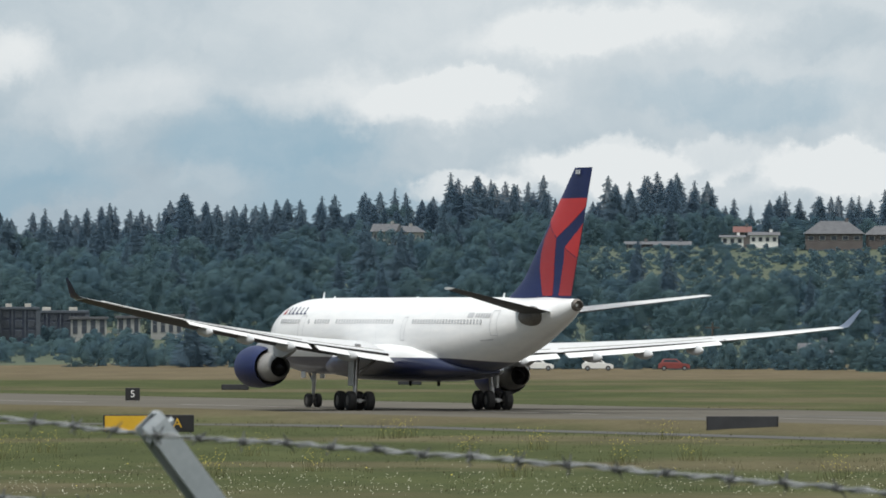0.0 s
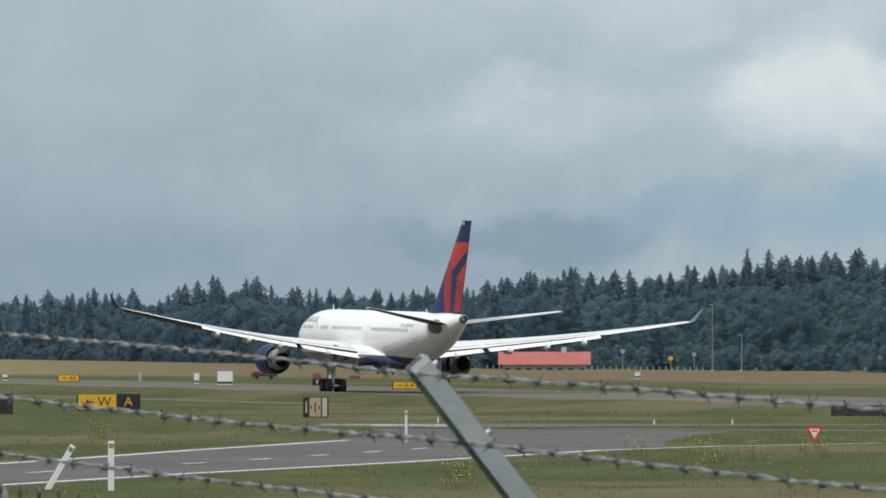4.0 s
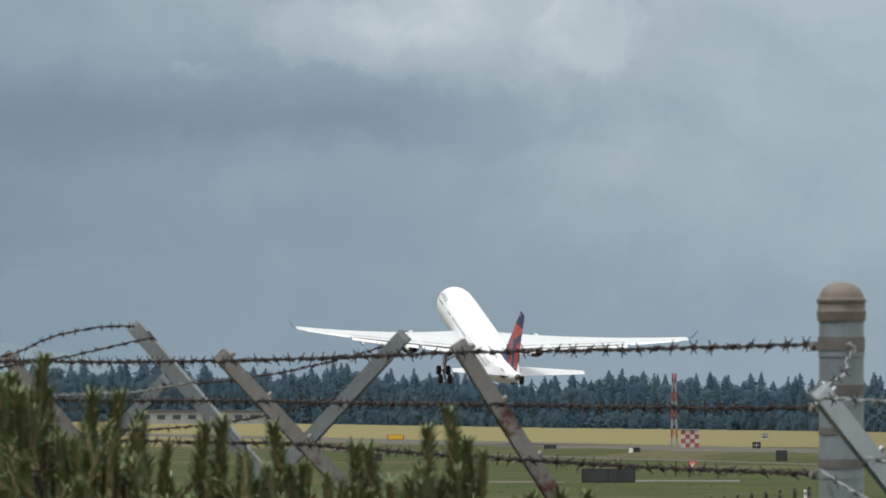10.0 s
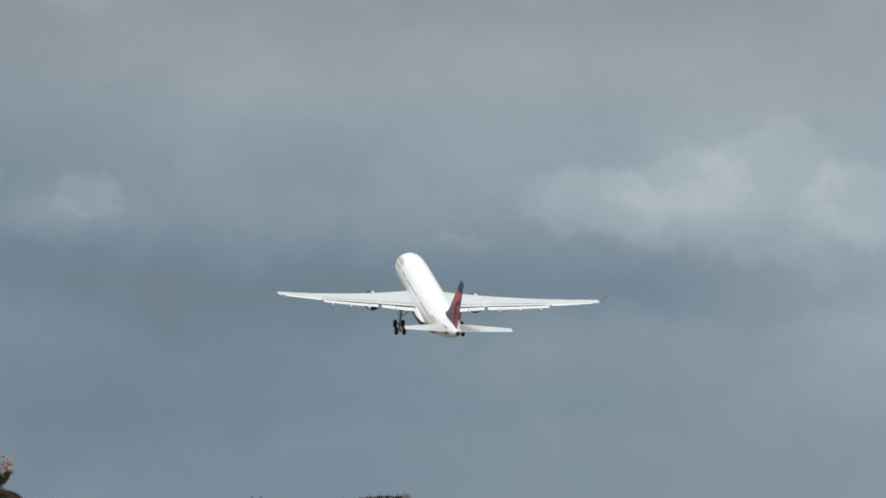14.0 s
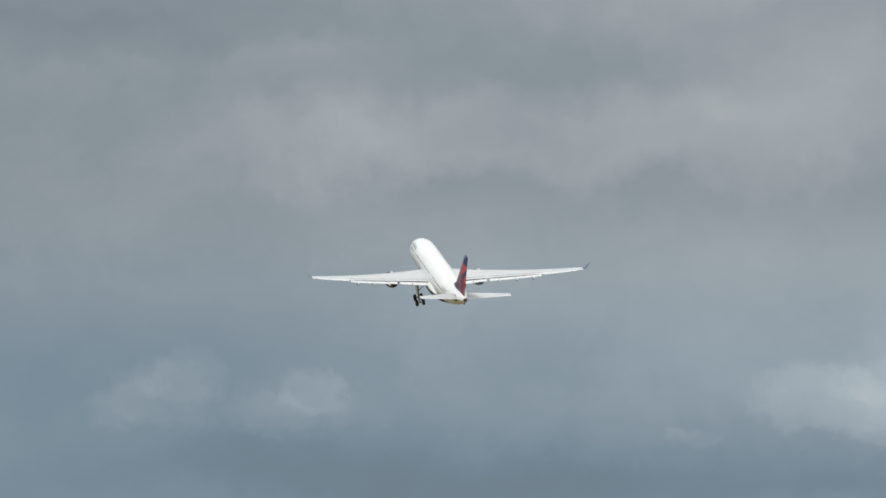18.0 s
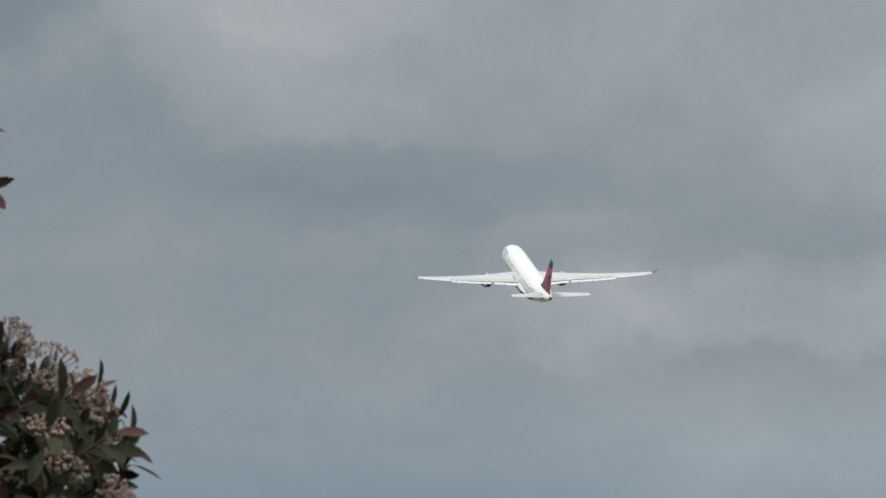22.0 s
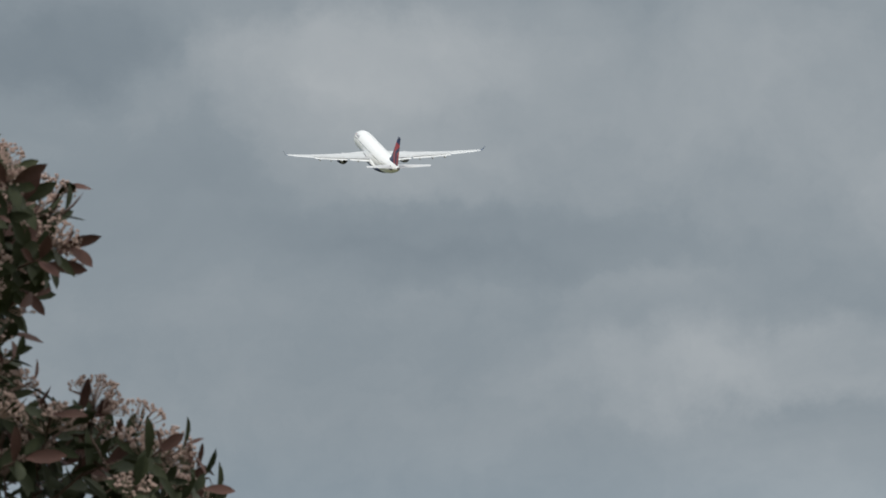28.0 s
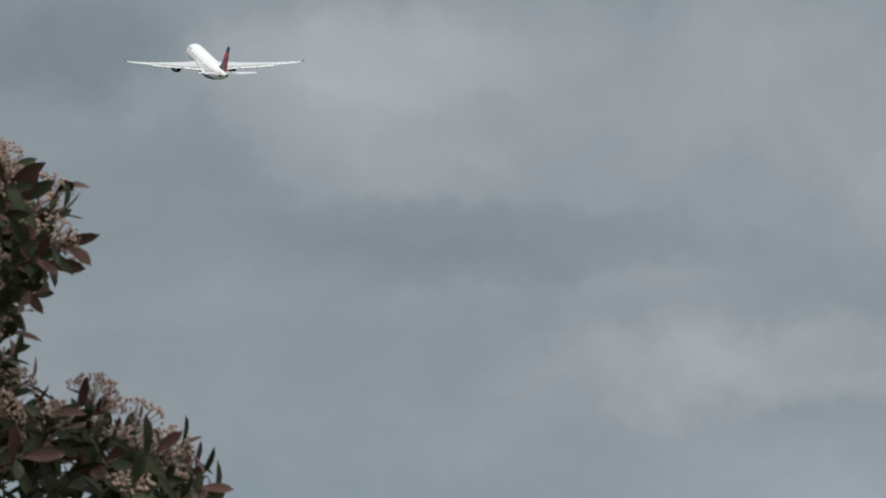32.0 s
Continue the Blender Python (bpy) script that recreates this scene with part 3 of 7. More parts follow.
        part("core_cowl", turned([(ex - 3.5, 1.06), (ex - 4.5, 1.08), (ex - 5.3, 0.95), (ex - 5.9, 0.78), (ex - 5.95, 0.73), (ex - 5.5, 0.70)], 28, "x", ox), CORE, cowl, "grey metal core cowl", True)
        part("exhaust_plug", turned([(ex - 5.4, 0.70), (ex - 5.5, 0.36), (ex - 6.5, 0.12), (ex - 6.6, 0.02)], 20, "x", ox, True), SOOT_AND_SHADE, cowl, "sooty exhaust", True)
        bm = loft([[(ex + a, ox[1] + w * s1, b) for w, b, s1 in ((wd, lo, 1), (wd, hi, 1), (wd, hi, -1), (wd, lo, -1))] for a, wd, lo, hi in (
            (-1.4, 0.12, ez + 1.4, ez + 1.62), (-3.0, 0.24, ez + 1.2, ez + 2.0), (-4.6, 0.28, ez + 0.8, z - hinge.z + 0.1), (-7.0, 0.26, ez + 0.7, z - hinge.z - 0.1), (-9.0, 0.08, ez + 1.2, z - hinge.z - 0.3))])
        part("pylon", bm, WING, wing, "pale grey engine pylon", True)

    # tailplane
    for side in (1, -1):
        rings = []
        for k in range(6):
            t = k / 5
            y = 0.7 + 8.9 * t
            nose, chord, z = -20.3 - 7.2 * t, 5.3 - 3.3 * t, 6.82 + 1.42 * t
            rings.append([(nose + px, side * y, z - pz) for px, pz in foil(chord, 0.09, 7)])
        bm = loft(rings)
        bmesh.ops.recalc_face_normals(bm, faces=bm.faces)
        # the tailplane's lower faces have their shade painted in likewise
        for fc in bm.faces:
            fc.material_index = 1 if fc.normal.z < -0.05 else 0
        part("tailplane", bm, [WING, UNDER], plane, "pale grey tailplane with shade painted into its underside", True)
    # fin
    rings = []
    for k in range(31):
        s = k / 30
        a, z = fin_point(0, s)
        b, _ = fin_point(1, s)
        rings.append([(a + px, pz, z) for px, pz in foil(a - b, 0.085, 22, 0.0)])
    fin = part("fin", loft(rings), NAVY, plane, "navy fin with red facets", True)

    def inside(c, s, poly):
        hit = False
        for (c0, s0), (c1, s1) in zip(poly, poly[1:] + poly[:1]):
            if (s0 > s) != (s1 > s) and c < (c1 - c0) * (s - s0) / (s1 - s0) + c0:
                hit = not hit
        return hit

    def fin_panel(poly, mat, label):
        """A facet of paint laid over the fin's curve, cell by cell."""
        nc, ns = 96, 150
        for side in (1, -1):
            bm = bmesh.new()
            grid = {}

            def corner(i, j):
                if (i, j) not in grid:
                    c, s = i / nc, j / ns
                    x, z = fin_point(c, s)
                    ch = fin_point(0, s)[0] - fin_point(1, s)[0]
                    th = 5 * 0.085 * (0.2969 * math.sqrt(c) - 0.126 * c - 0.3516 * c * c + 0.2843 * c ** 3 - 0.1015 * c ** 4) * ch
                    grid[i, j] = bm.verts.new((x, side * (th + 0.012), z))
                return grid[i, j]
            for i in range(nc):
                for j in range(ns):
                    if inside((i + 0.5) / nc, (j + 0.5) / ns, poly):
                        bm.faces.new((corner(i, j), corner(i + 1, j), corner(i + 1, j + 1), corner(i, j + 1)))
            part("red_facet", bm, mat, fin, label, True)

    fin_panel([(0.02, 0.766), (0.995, 0.766), (0.995, 0.70), (0.72, 0.585), (0.448, 0.468), (0.30, 0.51), (0.13, 0.565), (0.02, 0.60)], RED, "bright red facet")
    fin_panel([(0.13, 0.56), (0.30, 0.505), (0.448, 0.462), (0.50, 0.39), (0.557, 0.31), (0.646, 0.176), (0.745, 0.02), (0.606, 0.02), (0.44, 0.14), (0.33, 0.225), (0.20, 0.36), (0.12, 0.47)], RED_DEEP, "deep red facet")
    fin_panel([(0.995, 0.572), (0.85, 0.485), (0.70, 0.392), (0.85, 0.35), (0.995, 0.31)], RED, "bright red facet")
    fin_panel([(0.995, 0.305), (0.85, 0.345), (0.70, 0.385), (0.747, 0.31), (0.78, 0.176), (0.83, 0.02), (0.995, 0.02)], RED_DEEP, "deep red facet")
    bm = bmesh.new()
    for s1 in (1, -1):
        a, z = fin_point(0.35, 0.95)
        for k in range(3):
            bm.faces.new([bm.verts.new((a - 0.3 * k + dx, s1 * 0.26, z + dz)) for dx, dz in ((0, 0), (-0.22, 0), (-0.22, 0.3), (0, 0.3))])
    part("fin_number_bar", bm, WING, fin, "plain pale bars near the fin's top")

    # landing gear: legs and bogies are parts that swing up
    legs, bogies = {}, {}
    for side in (1, -1):
        bm = tube(bmesh.new(), [(0, 0, 0.3), (0, side * 0.1, -1.2), (-0.2, side * 0.24, -3.6)], [0.24, 0.2, 0.15], 12)
        tube(bm, [(0.1, side * 0.1, -1.8), (1.3, -side * 0.2, -0.2)], 0.1, 8)
        tube(bm, [(0, side * 0.1, -1.9), (-0.1, -side * 1.9, -0.4)], 0.1, 8)
        leg = part("main_gear_leg", bm, STEEL, plane, "steel main gear leg", True)
        leg.location = GEAR_HINGE[side]
        part("gear_door", box_bm((-0.55, side * 0.46, -2.7), (0.5, side * 0.52, -0.35), None, 0.03), FLAP, leg, "pale grey gear door")
        bm = tube(bmesh.new(), [(1.15, 0, 0), (-1.15, 0, 0)], 0.16, 10)
        for dx in (1.0, -1.0):
            tube(bm, [(dx, -0.6, 0), (dx, 0.6, 0)], 0.1, 8)
        bogie = part("bogie", bm, STEEL, plane, "steel bogie beam with four wheels", True)
        bogie.location = GEAR_HINGE[side] + Vector(BOGIE_AT[side])
        for dx in (1.0, -1.0):
            for dy in (-0.7, 0.7):
                wheel(bogie, "tyre", dx, dy, 0, 0.705, 0.56)
        legs[side], bogies[side] = leg, bogie
    bm = tube(bmesh.new(), [(0, 0, 0.4), (0, 0, -1.4), (0.1, 0, -2.5)], [0.17, 0.15, 0.11], 12)
    tube(bm, [(0, 0, -1.3), (1.5, 0, -0.1)], 0.08, 8)
    tube(bm, [(0.1, -0.36, -2.5), (0.1, 0.36, -2.5)], 0.08, 8)
    nose_leg = part("nose_gear_leg", bm, STEEL, plane, "steel nose gear leg with two wheels", True)
    nose_leg.location = (22.1, 0, 2.83)
    for dy in (-0.36, 0.36):
        wheel(nose_leg, "tyre", 0.1, dy, -2.5, 0.53, 0.4)
    for dy in (-0.75, 0.75):
        part("gear_door", box_bm((-0.2, dy - 0.03, -0.85), (0.7, dy + 0.03, -0.1), None, 0.02), FLAP, nose_leg, "white gear door")
    return plane, wings, legs, bogies, nose_leg


airliner, airliner_wings, airliner_legs, airliner_bogies, airliner_nose_leg = build_airliner()


# ---- ground: one sheet from the bank under the lens over the airfield to the wooded hills ----
RIDGE = [  # bearing, treetops above the level of the eye, metres at 3000
    (-9, 44), (-4.0, 40), (-2.66, 40.5), (-2.50, 38.6), (-2.33, 38.2), (-2.14, 37.7), (-2.06, 40), (-1.96, 37.3), (-1.85, 35.6), (-1.75, 37.7), (-1.62, 41.2), (-1.51, 43.4), (-1.41, 45.8),
    (-1.29, 46.2), (-1.21, 44.9), (-1.12, 43), (-0.99, 44.9), (-0.9, 36), (-0.68, 37.7), (-0.6, 45), (-0.51, 43), (-0.43, 41.6), (-0.29, 43.7), (-0.21, 44.8), (-0.05, 46), (0.13, 36.8), (0.22, 39.5), (0.29, 41), (0.49, 38.6),
    (0.73, 38.5), (0.93, 36.5), (1.08, 36.6), (1.19, 36), (1.3, 33.8), (1.57, 38.8), (1.71, 33.3), (1.81, 34.3), (1.97, 35.2), (2.05, 35.2), (2.15, 33.3), (2.39, 34.6), (2.66, 33.3), (2.99, 30.4), (3.3, 29.5), (3.57, 25.1), (4.08, 21.9), (4.44, 24.7), (4.56, 18), (4.76, 18.9),
    (5.24, 16.4), (5.54, 18.0), (5.92, 15.4), (6.26, 12.0), (6.65, 11.8), (7.03, 12.2), (7.3, 13.0), (7.65, 16.2), (7.92, 10), (8.26, 10.9), (8.77, 10), (9.23, 8.4), (10.01, 7.5), (10.48, 8.4),
    (11.01, 10.1), (11.44, 6.6), (12.26, 10), (12.7, 11.7), (13.04, 10), (13.99, 12.5), (16, 11), (22, 12)]
EDGE = [(-12, 1050), (-2.66, 1150), (2.66, 1280), (5.9, 1450), (9.3, 1900), (11.6, 2240), (13.7, 2780), (22, 2850)]  # where the airfield's grass ends


def along(table, b):
    b = max(table[0][0], min(table[-1][0], b))
    for p, q in zip(table, table[1:]):
        if p[0] <= b <= q[0]:
            return p[1] + (q[1] - p[1]) * (b - p[0]) / (q[0] - p[0])


def ridge_dist(b):
    return along([(-12, 3000), (4, 3000), (9, 3150), (14, 3350), (22, 3400)], b)


def ridge_ground(b):
    return max(0.0, sum(along(RIDGE, b + k) for k in (-0.5, -0.25, 0, 0.25, 0.5)) / 5 * ridge_dist(b) / 3000 + EYE - 19)


def ground_height(b, r):
    if r < 220:
        t = max(0.0, min(1.0, (220 - r) / 150))
        return 4.15 * t * t * (3 - 2 * t)
    if -30 < b < 40:
        e, far = along(EDGE, b) + 40, ridge_dist(b)
        t = max(0.0, min(1.0, (r - e) / (far - e)))
        fade = min(1.0, max(0.0, 1 - max(-8 - b, b - 24, 0) / 10))
        k = max(0.0, min(1.0, (-0.55 - b) / 0.5))
        if k > 0 and r > e:
            steep = along([(e, 0), (1900, 8.2), (2200, 14.6), (2520, 25.0), (3000, max(26.5, ridge_ground(b))), (3600, 26.5)], r) if e < 1900 else 0
            return (k * steep + (1 - k) * ridge_ground(b) * (t * (1.25 - 0.25 * t))) * fade
        return ridge_ground(b) * (t * (1.25 - 0.25 * t)) * fade
    return 0.0


def grass_material():
    m = bpy.data.materials.new("airfield_grass")
    m.use_nodes = True
    n = Nodes(m.node_tree)
    p = n.add("ShaderNodeNewGeometry").outputs["Position"]
    x, y, z = n.add("ShaderNodeSeparateXYZ", Vector=p).outputs
    r = n.vec("LENGTH", n.vec("MULTIPLY", p, (1, 1, 0)))
    big = n.noise(p, 0.018, 4.0, 0.6)
    mid = n.noise(n.vec("MULTIPLY", p, (1.0, 0.25, 1)), 0.16, 4.0, 0.6)
    fine = n.noise(n.vec("MULTIPLY", p, (1.0, 0.35, 1)), 2.6, 5.0, 0.7)
    v = n.math("ADD", n.math("MULTIPLY", mid, 0.5), n.math("MULTIPLY", fine, 0.5))
    green = n.ramp(v, [(0.32, (0.027, 0.035, 0.011)), (0.5, (0.045, 0.056, 0.018)), (0.68, (0.073, 0.081, 0.031))])
    dry = n.ramp(v, [(0.32, (0.076, 0.060, 0.036)), (0.5, (0.108, 0.086, 0.052)), (0.68, (0.144, 0.116, 0.074))])
    gold = n.ramp(v, [(0.3, (0.155, 0.134, 0.058)), (0.7, (0.225, 0.196, 0.094))])
    # strips beside the runway are dry and brown; the far meadow turns gold towards the left
    across = n.math("ADD", n.math("MULTIPLY", x, 0.9214), n.math("MULTIPLY", y, 0.3886))
    wob = n.math("ADD", across, n.math("MULTIPLY", n.math("SUBTRACT", big, 0.5), 34.0))
    strip = n.math("MULTIPLY", n.smooth(wob, 222, 231), n.smooth(wob, 262, 250))
    beyond = n.math("MULTIPLY", n.smooth(wob, 372, 398), n.smooth(n.math("ADD", r, n.math("MULTIPLY", n.math("SUBTRACT", big, 0.5), 120.0)), 980, 1060))
    patch = n.math("MULTIPLY", n.smooth(big, 0.50, 0.64), 0.62)
    bearing = n.math("DIVIDE", n.math("MULTIPLY", x, -1.0), n.math("MAXIMUM", y, 1.0))
    fresh = n.smooth(bearing, 0.052, 0.080, 0.70, 0.16)
    col = n.mix(n.math("MAXIMUM", n.math("MULTIPLY", strip, fresh), patch), green, dry)
    left = n.smooth(bearing, 0.12, 0.2)
    meadow = n.mix(left, dry, gold)
    start = n.smooth(bearing, 0.02, 0.2, 1010.0, 1330.0)
    rr = n.math("ADD", r, n.math("MULTIPLY", n.math("SUBTRACT", big, 0.5), 90.0))
    far = n.smooth(n.math("SUBTRACT", rr, start), -25, 40)
    col = n.mix(n.math("MULTIPLY", far, 0.92), col, meadow)
    bp = n.add("ShaderNodeBump", Strength=0.7, Distance=0.12, Height=fine)
    bs = n.add("ShaderNodeBsdfPrincipled", Base_Color=col, Roughness=0.95, Normal=bp.outputs[0])
    bs.inputs["Specular IOR Level"].default_value = 0.1
    n.add("ShaderNodeOutputMaterial", Surface=bs.outputs[0])
    return m


GRASS = grass_material()


def build_ground():
    bearings = [-180 + 6 * i for i in range(27)] + [-18 + 0.5 * i for i in range(97)] + [31 + 6 * i for i in range(25)]
    bearings = sorted(set(b for b in bearings if b < 180))
    dists = [0.5, 15, 40, 70, 100, 130, 160, 190, 220, 300, 400, 500, 650, 800, 1000] + [1080 + 80 * i for i in range(30)] + [3500, 3800, 4300, 4950]
    verts, faces = [], []
    for r in dists:
        for b in bearings:
            verts.append(at(b, r, ground_height(b, r)))
    k = len(bearings)
    for i in range(len(dists) - 1):
        for j in range(k):
            a, c = i * k + j, i * k + (j + 1) % k
            faces.append((a, c, c + k, a + k))
    faces.append(tuple(range(k))[::-1])
    g = soup("ground", verts, faces, [GRASS, FLOOR], "mown green and dry brown airfield grass", "ground", "structure", smooth=True)
    # under the trees the soil is dark
    for q in g.data.polygons:
        c = q.center
        b, r = math.degrees(math.atan2(-c.x, c.y)), math.hypot(c.x, c.y)
        q.material_index = 1 if r > along(EDGE, b) + 45 and -40 < b < 45 else 0


FLOOR = surface("hillside_scrub", (0.026, 0.044, 0.026), (0.060, 0.076, 0.036), 0.03, 0.95, fine=0.35, spots=((0.105, 0.075, 0.050), 0.02, 0.60))
build_ground()

ASPHALT = surface("worn_asphalt", (0.056, 0.056, 0.056), (0.096, 0.094, 0.092), 0.08, 0.85, 0, 0.01, fine=1.6, spots=((0.05, 0.05, 0.05), 0.25, 0.58), gloss=0.12)
CONCRETE = surface("runway_concrete", (0.078, 0.072, 0.060), (0.114, 0.105, 0.089), 0.06, 0.95, 0, 0.01, fine=1.2, spots=((0.05, 0.048, 0.046), 0.12, 0.6), gloss=0.1)
PAINT_WHITE = surface("worn_white_paint", (0.34, 0.34, 0.32), (0.60, 0.60, 0.58), 0.4, 0.8, fine=3, gloss=0.15)
PAINT_YELLOW = surface("sign_yellow", (0.62, 0.36, 0.02), (0.72, 0.43, 0.03), 1.0, 0.5)
SIGN_BLACK = surface("sign_black", (0.012, 0.012, 0.013), (0.022, 0.022, 0.024), 1.0, 0.5)
SIGN_WHITE = surface("sign_white", (0.72, 0.72, 0.70), (0.80, 0.80, 0.78), 1.0, 0.5)
SIGN_RED = surface("sign_red", (0.55, 0.02, 0.015), (0.65, 0.03, 0.02), 1.0, 0.5)
PANEL_GREY = surface("dark_panel_back", (0.022, 0.024, 0.028), (0.04, 0.042, 0.048), 0.8, 0.6)

HEAD, OFFSET = 22.866, 264.8  # the runway's bearing and its distance to the right of the lens
ALONG = Vector((-math.sin(radians(HEAD)), math.cos(radians(HEAD)), 0))
RIGHT = Vector((math.cos(radians(HEAD)), math.sin(radians(HEAD)), 0))


def strip(name, s0, s1, c0, c1, z, mat, label, kind="structure", category="", parent=None, thick=0.0):
    """A flat band along the runway's direction, from s0 to s1 and c0 to c1 across."""
    verts, faces = [], []
    steps = max(1, int((s1 - s0) / 40))
    for i in range(steps + 1):
        s = s0 + (s1 - s0) * i / steps
        for c in (c0, c1):
            p = ALONG * s + RIGHT * c
            verts.append((p.x, p.y, z))
    faces = [(2 * i, 2 * i + 1, 2 * i + 3, 2 * i + 2) for i in range(steps)]
    return soup(name, verts, faces, mat, label, "" if parent else category or name, "" if parent else kind, parent)


def band(name, left, right, z, mat, label, category="", parent=None, kind="structure"):
    """A flat band between two edges given as plan points."""
    n = len(left)
    verts = [(x, y, z) for x, y in left] + [(x, y, z) for x, y in right]
    faces = [(i, i + 1, n + i + 1, n + i) for i in range(n - 1)]
    return soup(name, verts, faces, mat, label, "" if parent else category or name, "" if parent else kind, parent)


PAINT_DASH = surface("worn_centre_paint", (0.13, 0.128, 0.12), (0.30, 0.295, 0.28), 0.3, 0.85, fine=2, gloss=0.1)
# the heat haze that hides these marks is put into their dull grey
PAINT_FAINT = surface("haze_faded_edge_paint", (0.085, 0.082, 0.074), (0.125, 0.12, 0.11), 0.4, 0.9, fine=3, gloss=0.1)
runway = strip("runway", -600, 2600, OFFSET - 25, OFFSET + 25, 0.012, CONCRETE, "grey concrete runway with rubber marks", "structure", "runway")
strip("edge_line", -600, 2600, OFFSET - 22.4, OFFSET - 21.5, 0.02, PAINT_FAINT, "", "", "", runway)
strip("edge_line", -600, 2600, OFFSET + 21.5, OFFSET + 22.4, 0.02, PAINT_FAINT, "", "", "", runway)
for i in range(60):
    s = -500 + 50 * i
    strip("centre_dash", s, s + 30, OFFSET - 0.4, OFFSET + 0.4, 0.022, PAINT_DASH, "", "", "", runway)
for c in (-9, -7.2, -5.4, 5.4, 7.2, 9):
    strip("zone_mark", 560, 585, OFFSET + c - 0.8, OFFSET + c + 0.8, 0.021, PAINT_FAINT, "", "", "", runway)
strip("perimeter_road", 765, 2000, 217.5, 222.5, 0.014, CONCRETE, "narrow grey concrete road beside the runway", "structure", "road")
# a low grass verge hides part of the runway
VERGE = [(224.5, -0.05), (228, 0.26), (232, 0.47), (236, 0.50), (239, 0.30), (241, -0.05)]  # metres across, height


def build_verge():
    verts, faces = [], []
    rng = random.Random(6)
    steps = 130
    for i in range(steps + 1):
        s = -300 + 2600 * i / steps
        # it stands higher farther along
        k = rng.uniform(0.75, 1.1) * along([(0, 1.0), (700, 1.0), (860, 1.45), (1300, 1.45), (2400, 1.0)], s)
        for c, z in VERGE:
            q = ALONG * s + RIGHT * (c + rng.uniform(-0.4, 0.4))
            verts.append((q.x, q.y, z * k))
    n = len(VERGE)
    for i in range(steps):
        for j in range(n - 1):
            faces.append((i * n + j, i * n + j + 1, (i + 1) * n + j + 1, (i + 1) * n + j))
    soup("verge", verts, faces, GRASS, "low grassy verge beside the runway", "verge", "structure", smooth=True)


build_verge()
# the service road that bends round to the taxiway
ROAD_MID = [(70, 410), (44, 470), (22, 524), (2, 573), (-12, 592), (-30, 601), (-50, 605), (-60, 611)]


def ribbon(mid, w):
    left, right = [], []
    for i, (x, y) in enumerate(mid):
        x0, y0 = mid[max(i - 1, 0)]
        x1, y1 = mid[min(i + 1, len(mid) - 1)]
        ln = math.hypot(x1 - x0, y1 - y0)
        nx, ny = -(y1 - y0) / ln * w / 2, (x1 - x0) / ln * w / 2
        left.append((x + nx, y + ny))
        right.append((x - nx, y - ny))
    return left, right


PAD = surface("pale_concrete", (0.11, 0.106, 0.094), (0.18, 0.172, 0.155), 0.15, 0.9, fine=1.5, gloss=0.1)
for b0, b1, d0, d1 in ((10.3, 11.05, 772, 786), (11.35, 12.05, 763, 771)):
    rim = [[at(b0 + (b1 - b0) * k / 6, d + 1.2 * math.sin(5 * k + d))[:2] for k in range(7)] for d in (d1, d0)]
    band("concrete_pad", rim[0], rim[1], 0.013, PAD, "pale strip of bare concrete in the grass", "pavement")
service_road = band("service_road", *ribbon(ROAD_MID, 7), 0.016, ASPHALT, "narrow grey asphalt service road", "road")
# the paved strip across the taxiway's far end
rim = [[at(b, d + (w if far else 0))[:2] for b, d, w in ((7.15, 626, 8), (6.8, 624, 20), (6.3, 622, 24), (5.8, 624, 22), (5.2, 628, 17), (4.6, 632, 13), (4.0, 635, 10), (3.4, 637, 6))] for far in (True, False)]
cross = band("taxiway_strip", rim[0], rim[1], 0.014, CONCRETE, "grey paved strip across the end of the taxiway", "taxiway")
for d, b0, b1 in ((640.5, 7.0, 6.05), (632, 6.7, 6.15)):
    rim = [[at(b0 + (b1 - b0) * k / 4, d - 0.9 * k + w)[:2] for k in range(5)] for w in (1.1, -1.1)]
    band("edge_line", rim[0], rim[1], 0.021, PAINT_WHITE, "", "", cross, "")
# the taxiway that leaves towards the bank
TAXI_NEAR = [(-76, 150), (-70, 300), (-61, 389), (-57, 424), (-51.5, 460), (-46.5, 500), (-45, 520), (-47, 545), (-48, 575), (-47, 598)]
TAXI_FAR = [(-98, 150), (-84, 300), (-76.5, 400), (-73.5, 440), (-71.5, 468), (-70, 503), (-68.5, 525), (-67, 548), (-67, 580), (-72, 612)]
taxiway = band("taxiway", TAXI_FAR, TAXI_NEAR, 0.010, ASPHALT, "grey asphalt taxiway with white edge lines", "taxiway")
NEAR_LINE = [(-76, 150), (-70, 300), (-61, 389), (-57, 424), (-51.5, 460), (-46, 505), (-41, 523), (-33, 538)]


def edge_line(pts, shift, w=0.32):
    a = [(x + shift - w, y) for x, y in pts]
    b = [(x + shift + w, y) for x, y in pts]
    return band("edge_line", a, b, 0.02, PAINT_WHITE, "", "", taxiway, "")


edge_line(NEAR_LINE, -1.2)
edge_line(TAXI_FAR[:-2], 1.2)
for i in range(22):
    y = 300 + 14 * i
    mid = [(along([(q[1], q[0]) for q in TAXI_NEAR], yy) + along([(q[1], q[0]) for q in TAXI_FAR], yy)) / 2 for yy in (y, y + 4.5)]
    if y < 520:
        band("lane_dash", [(mid[0] - 0.2, y), (mid[1] - 0.2, y + 4.5)], [(mid[0] + 0.2, y), (mid[1] + 0.2, y + 4.5)], 0.02, PAINT_WHITE, "", "", taxiway, "")


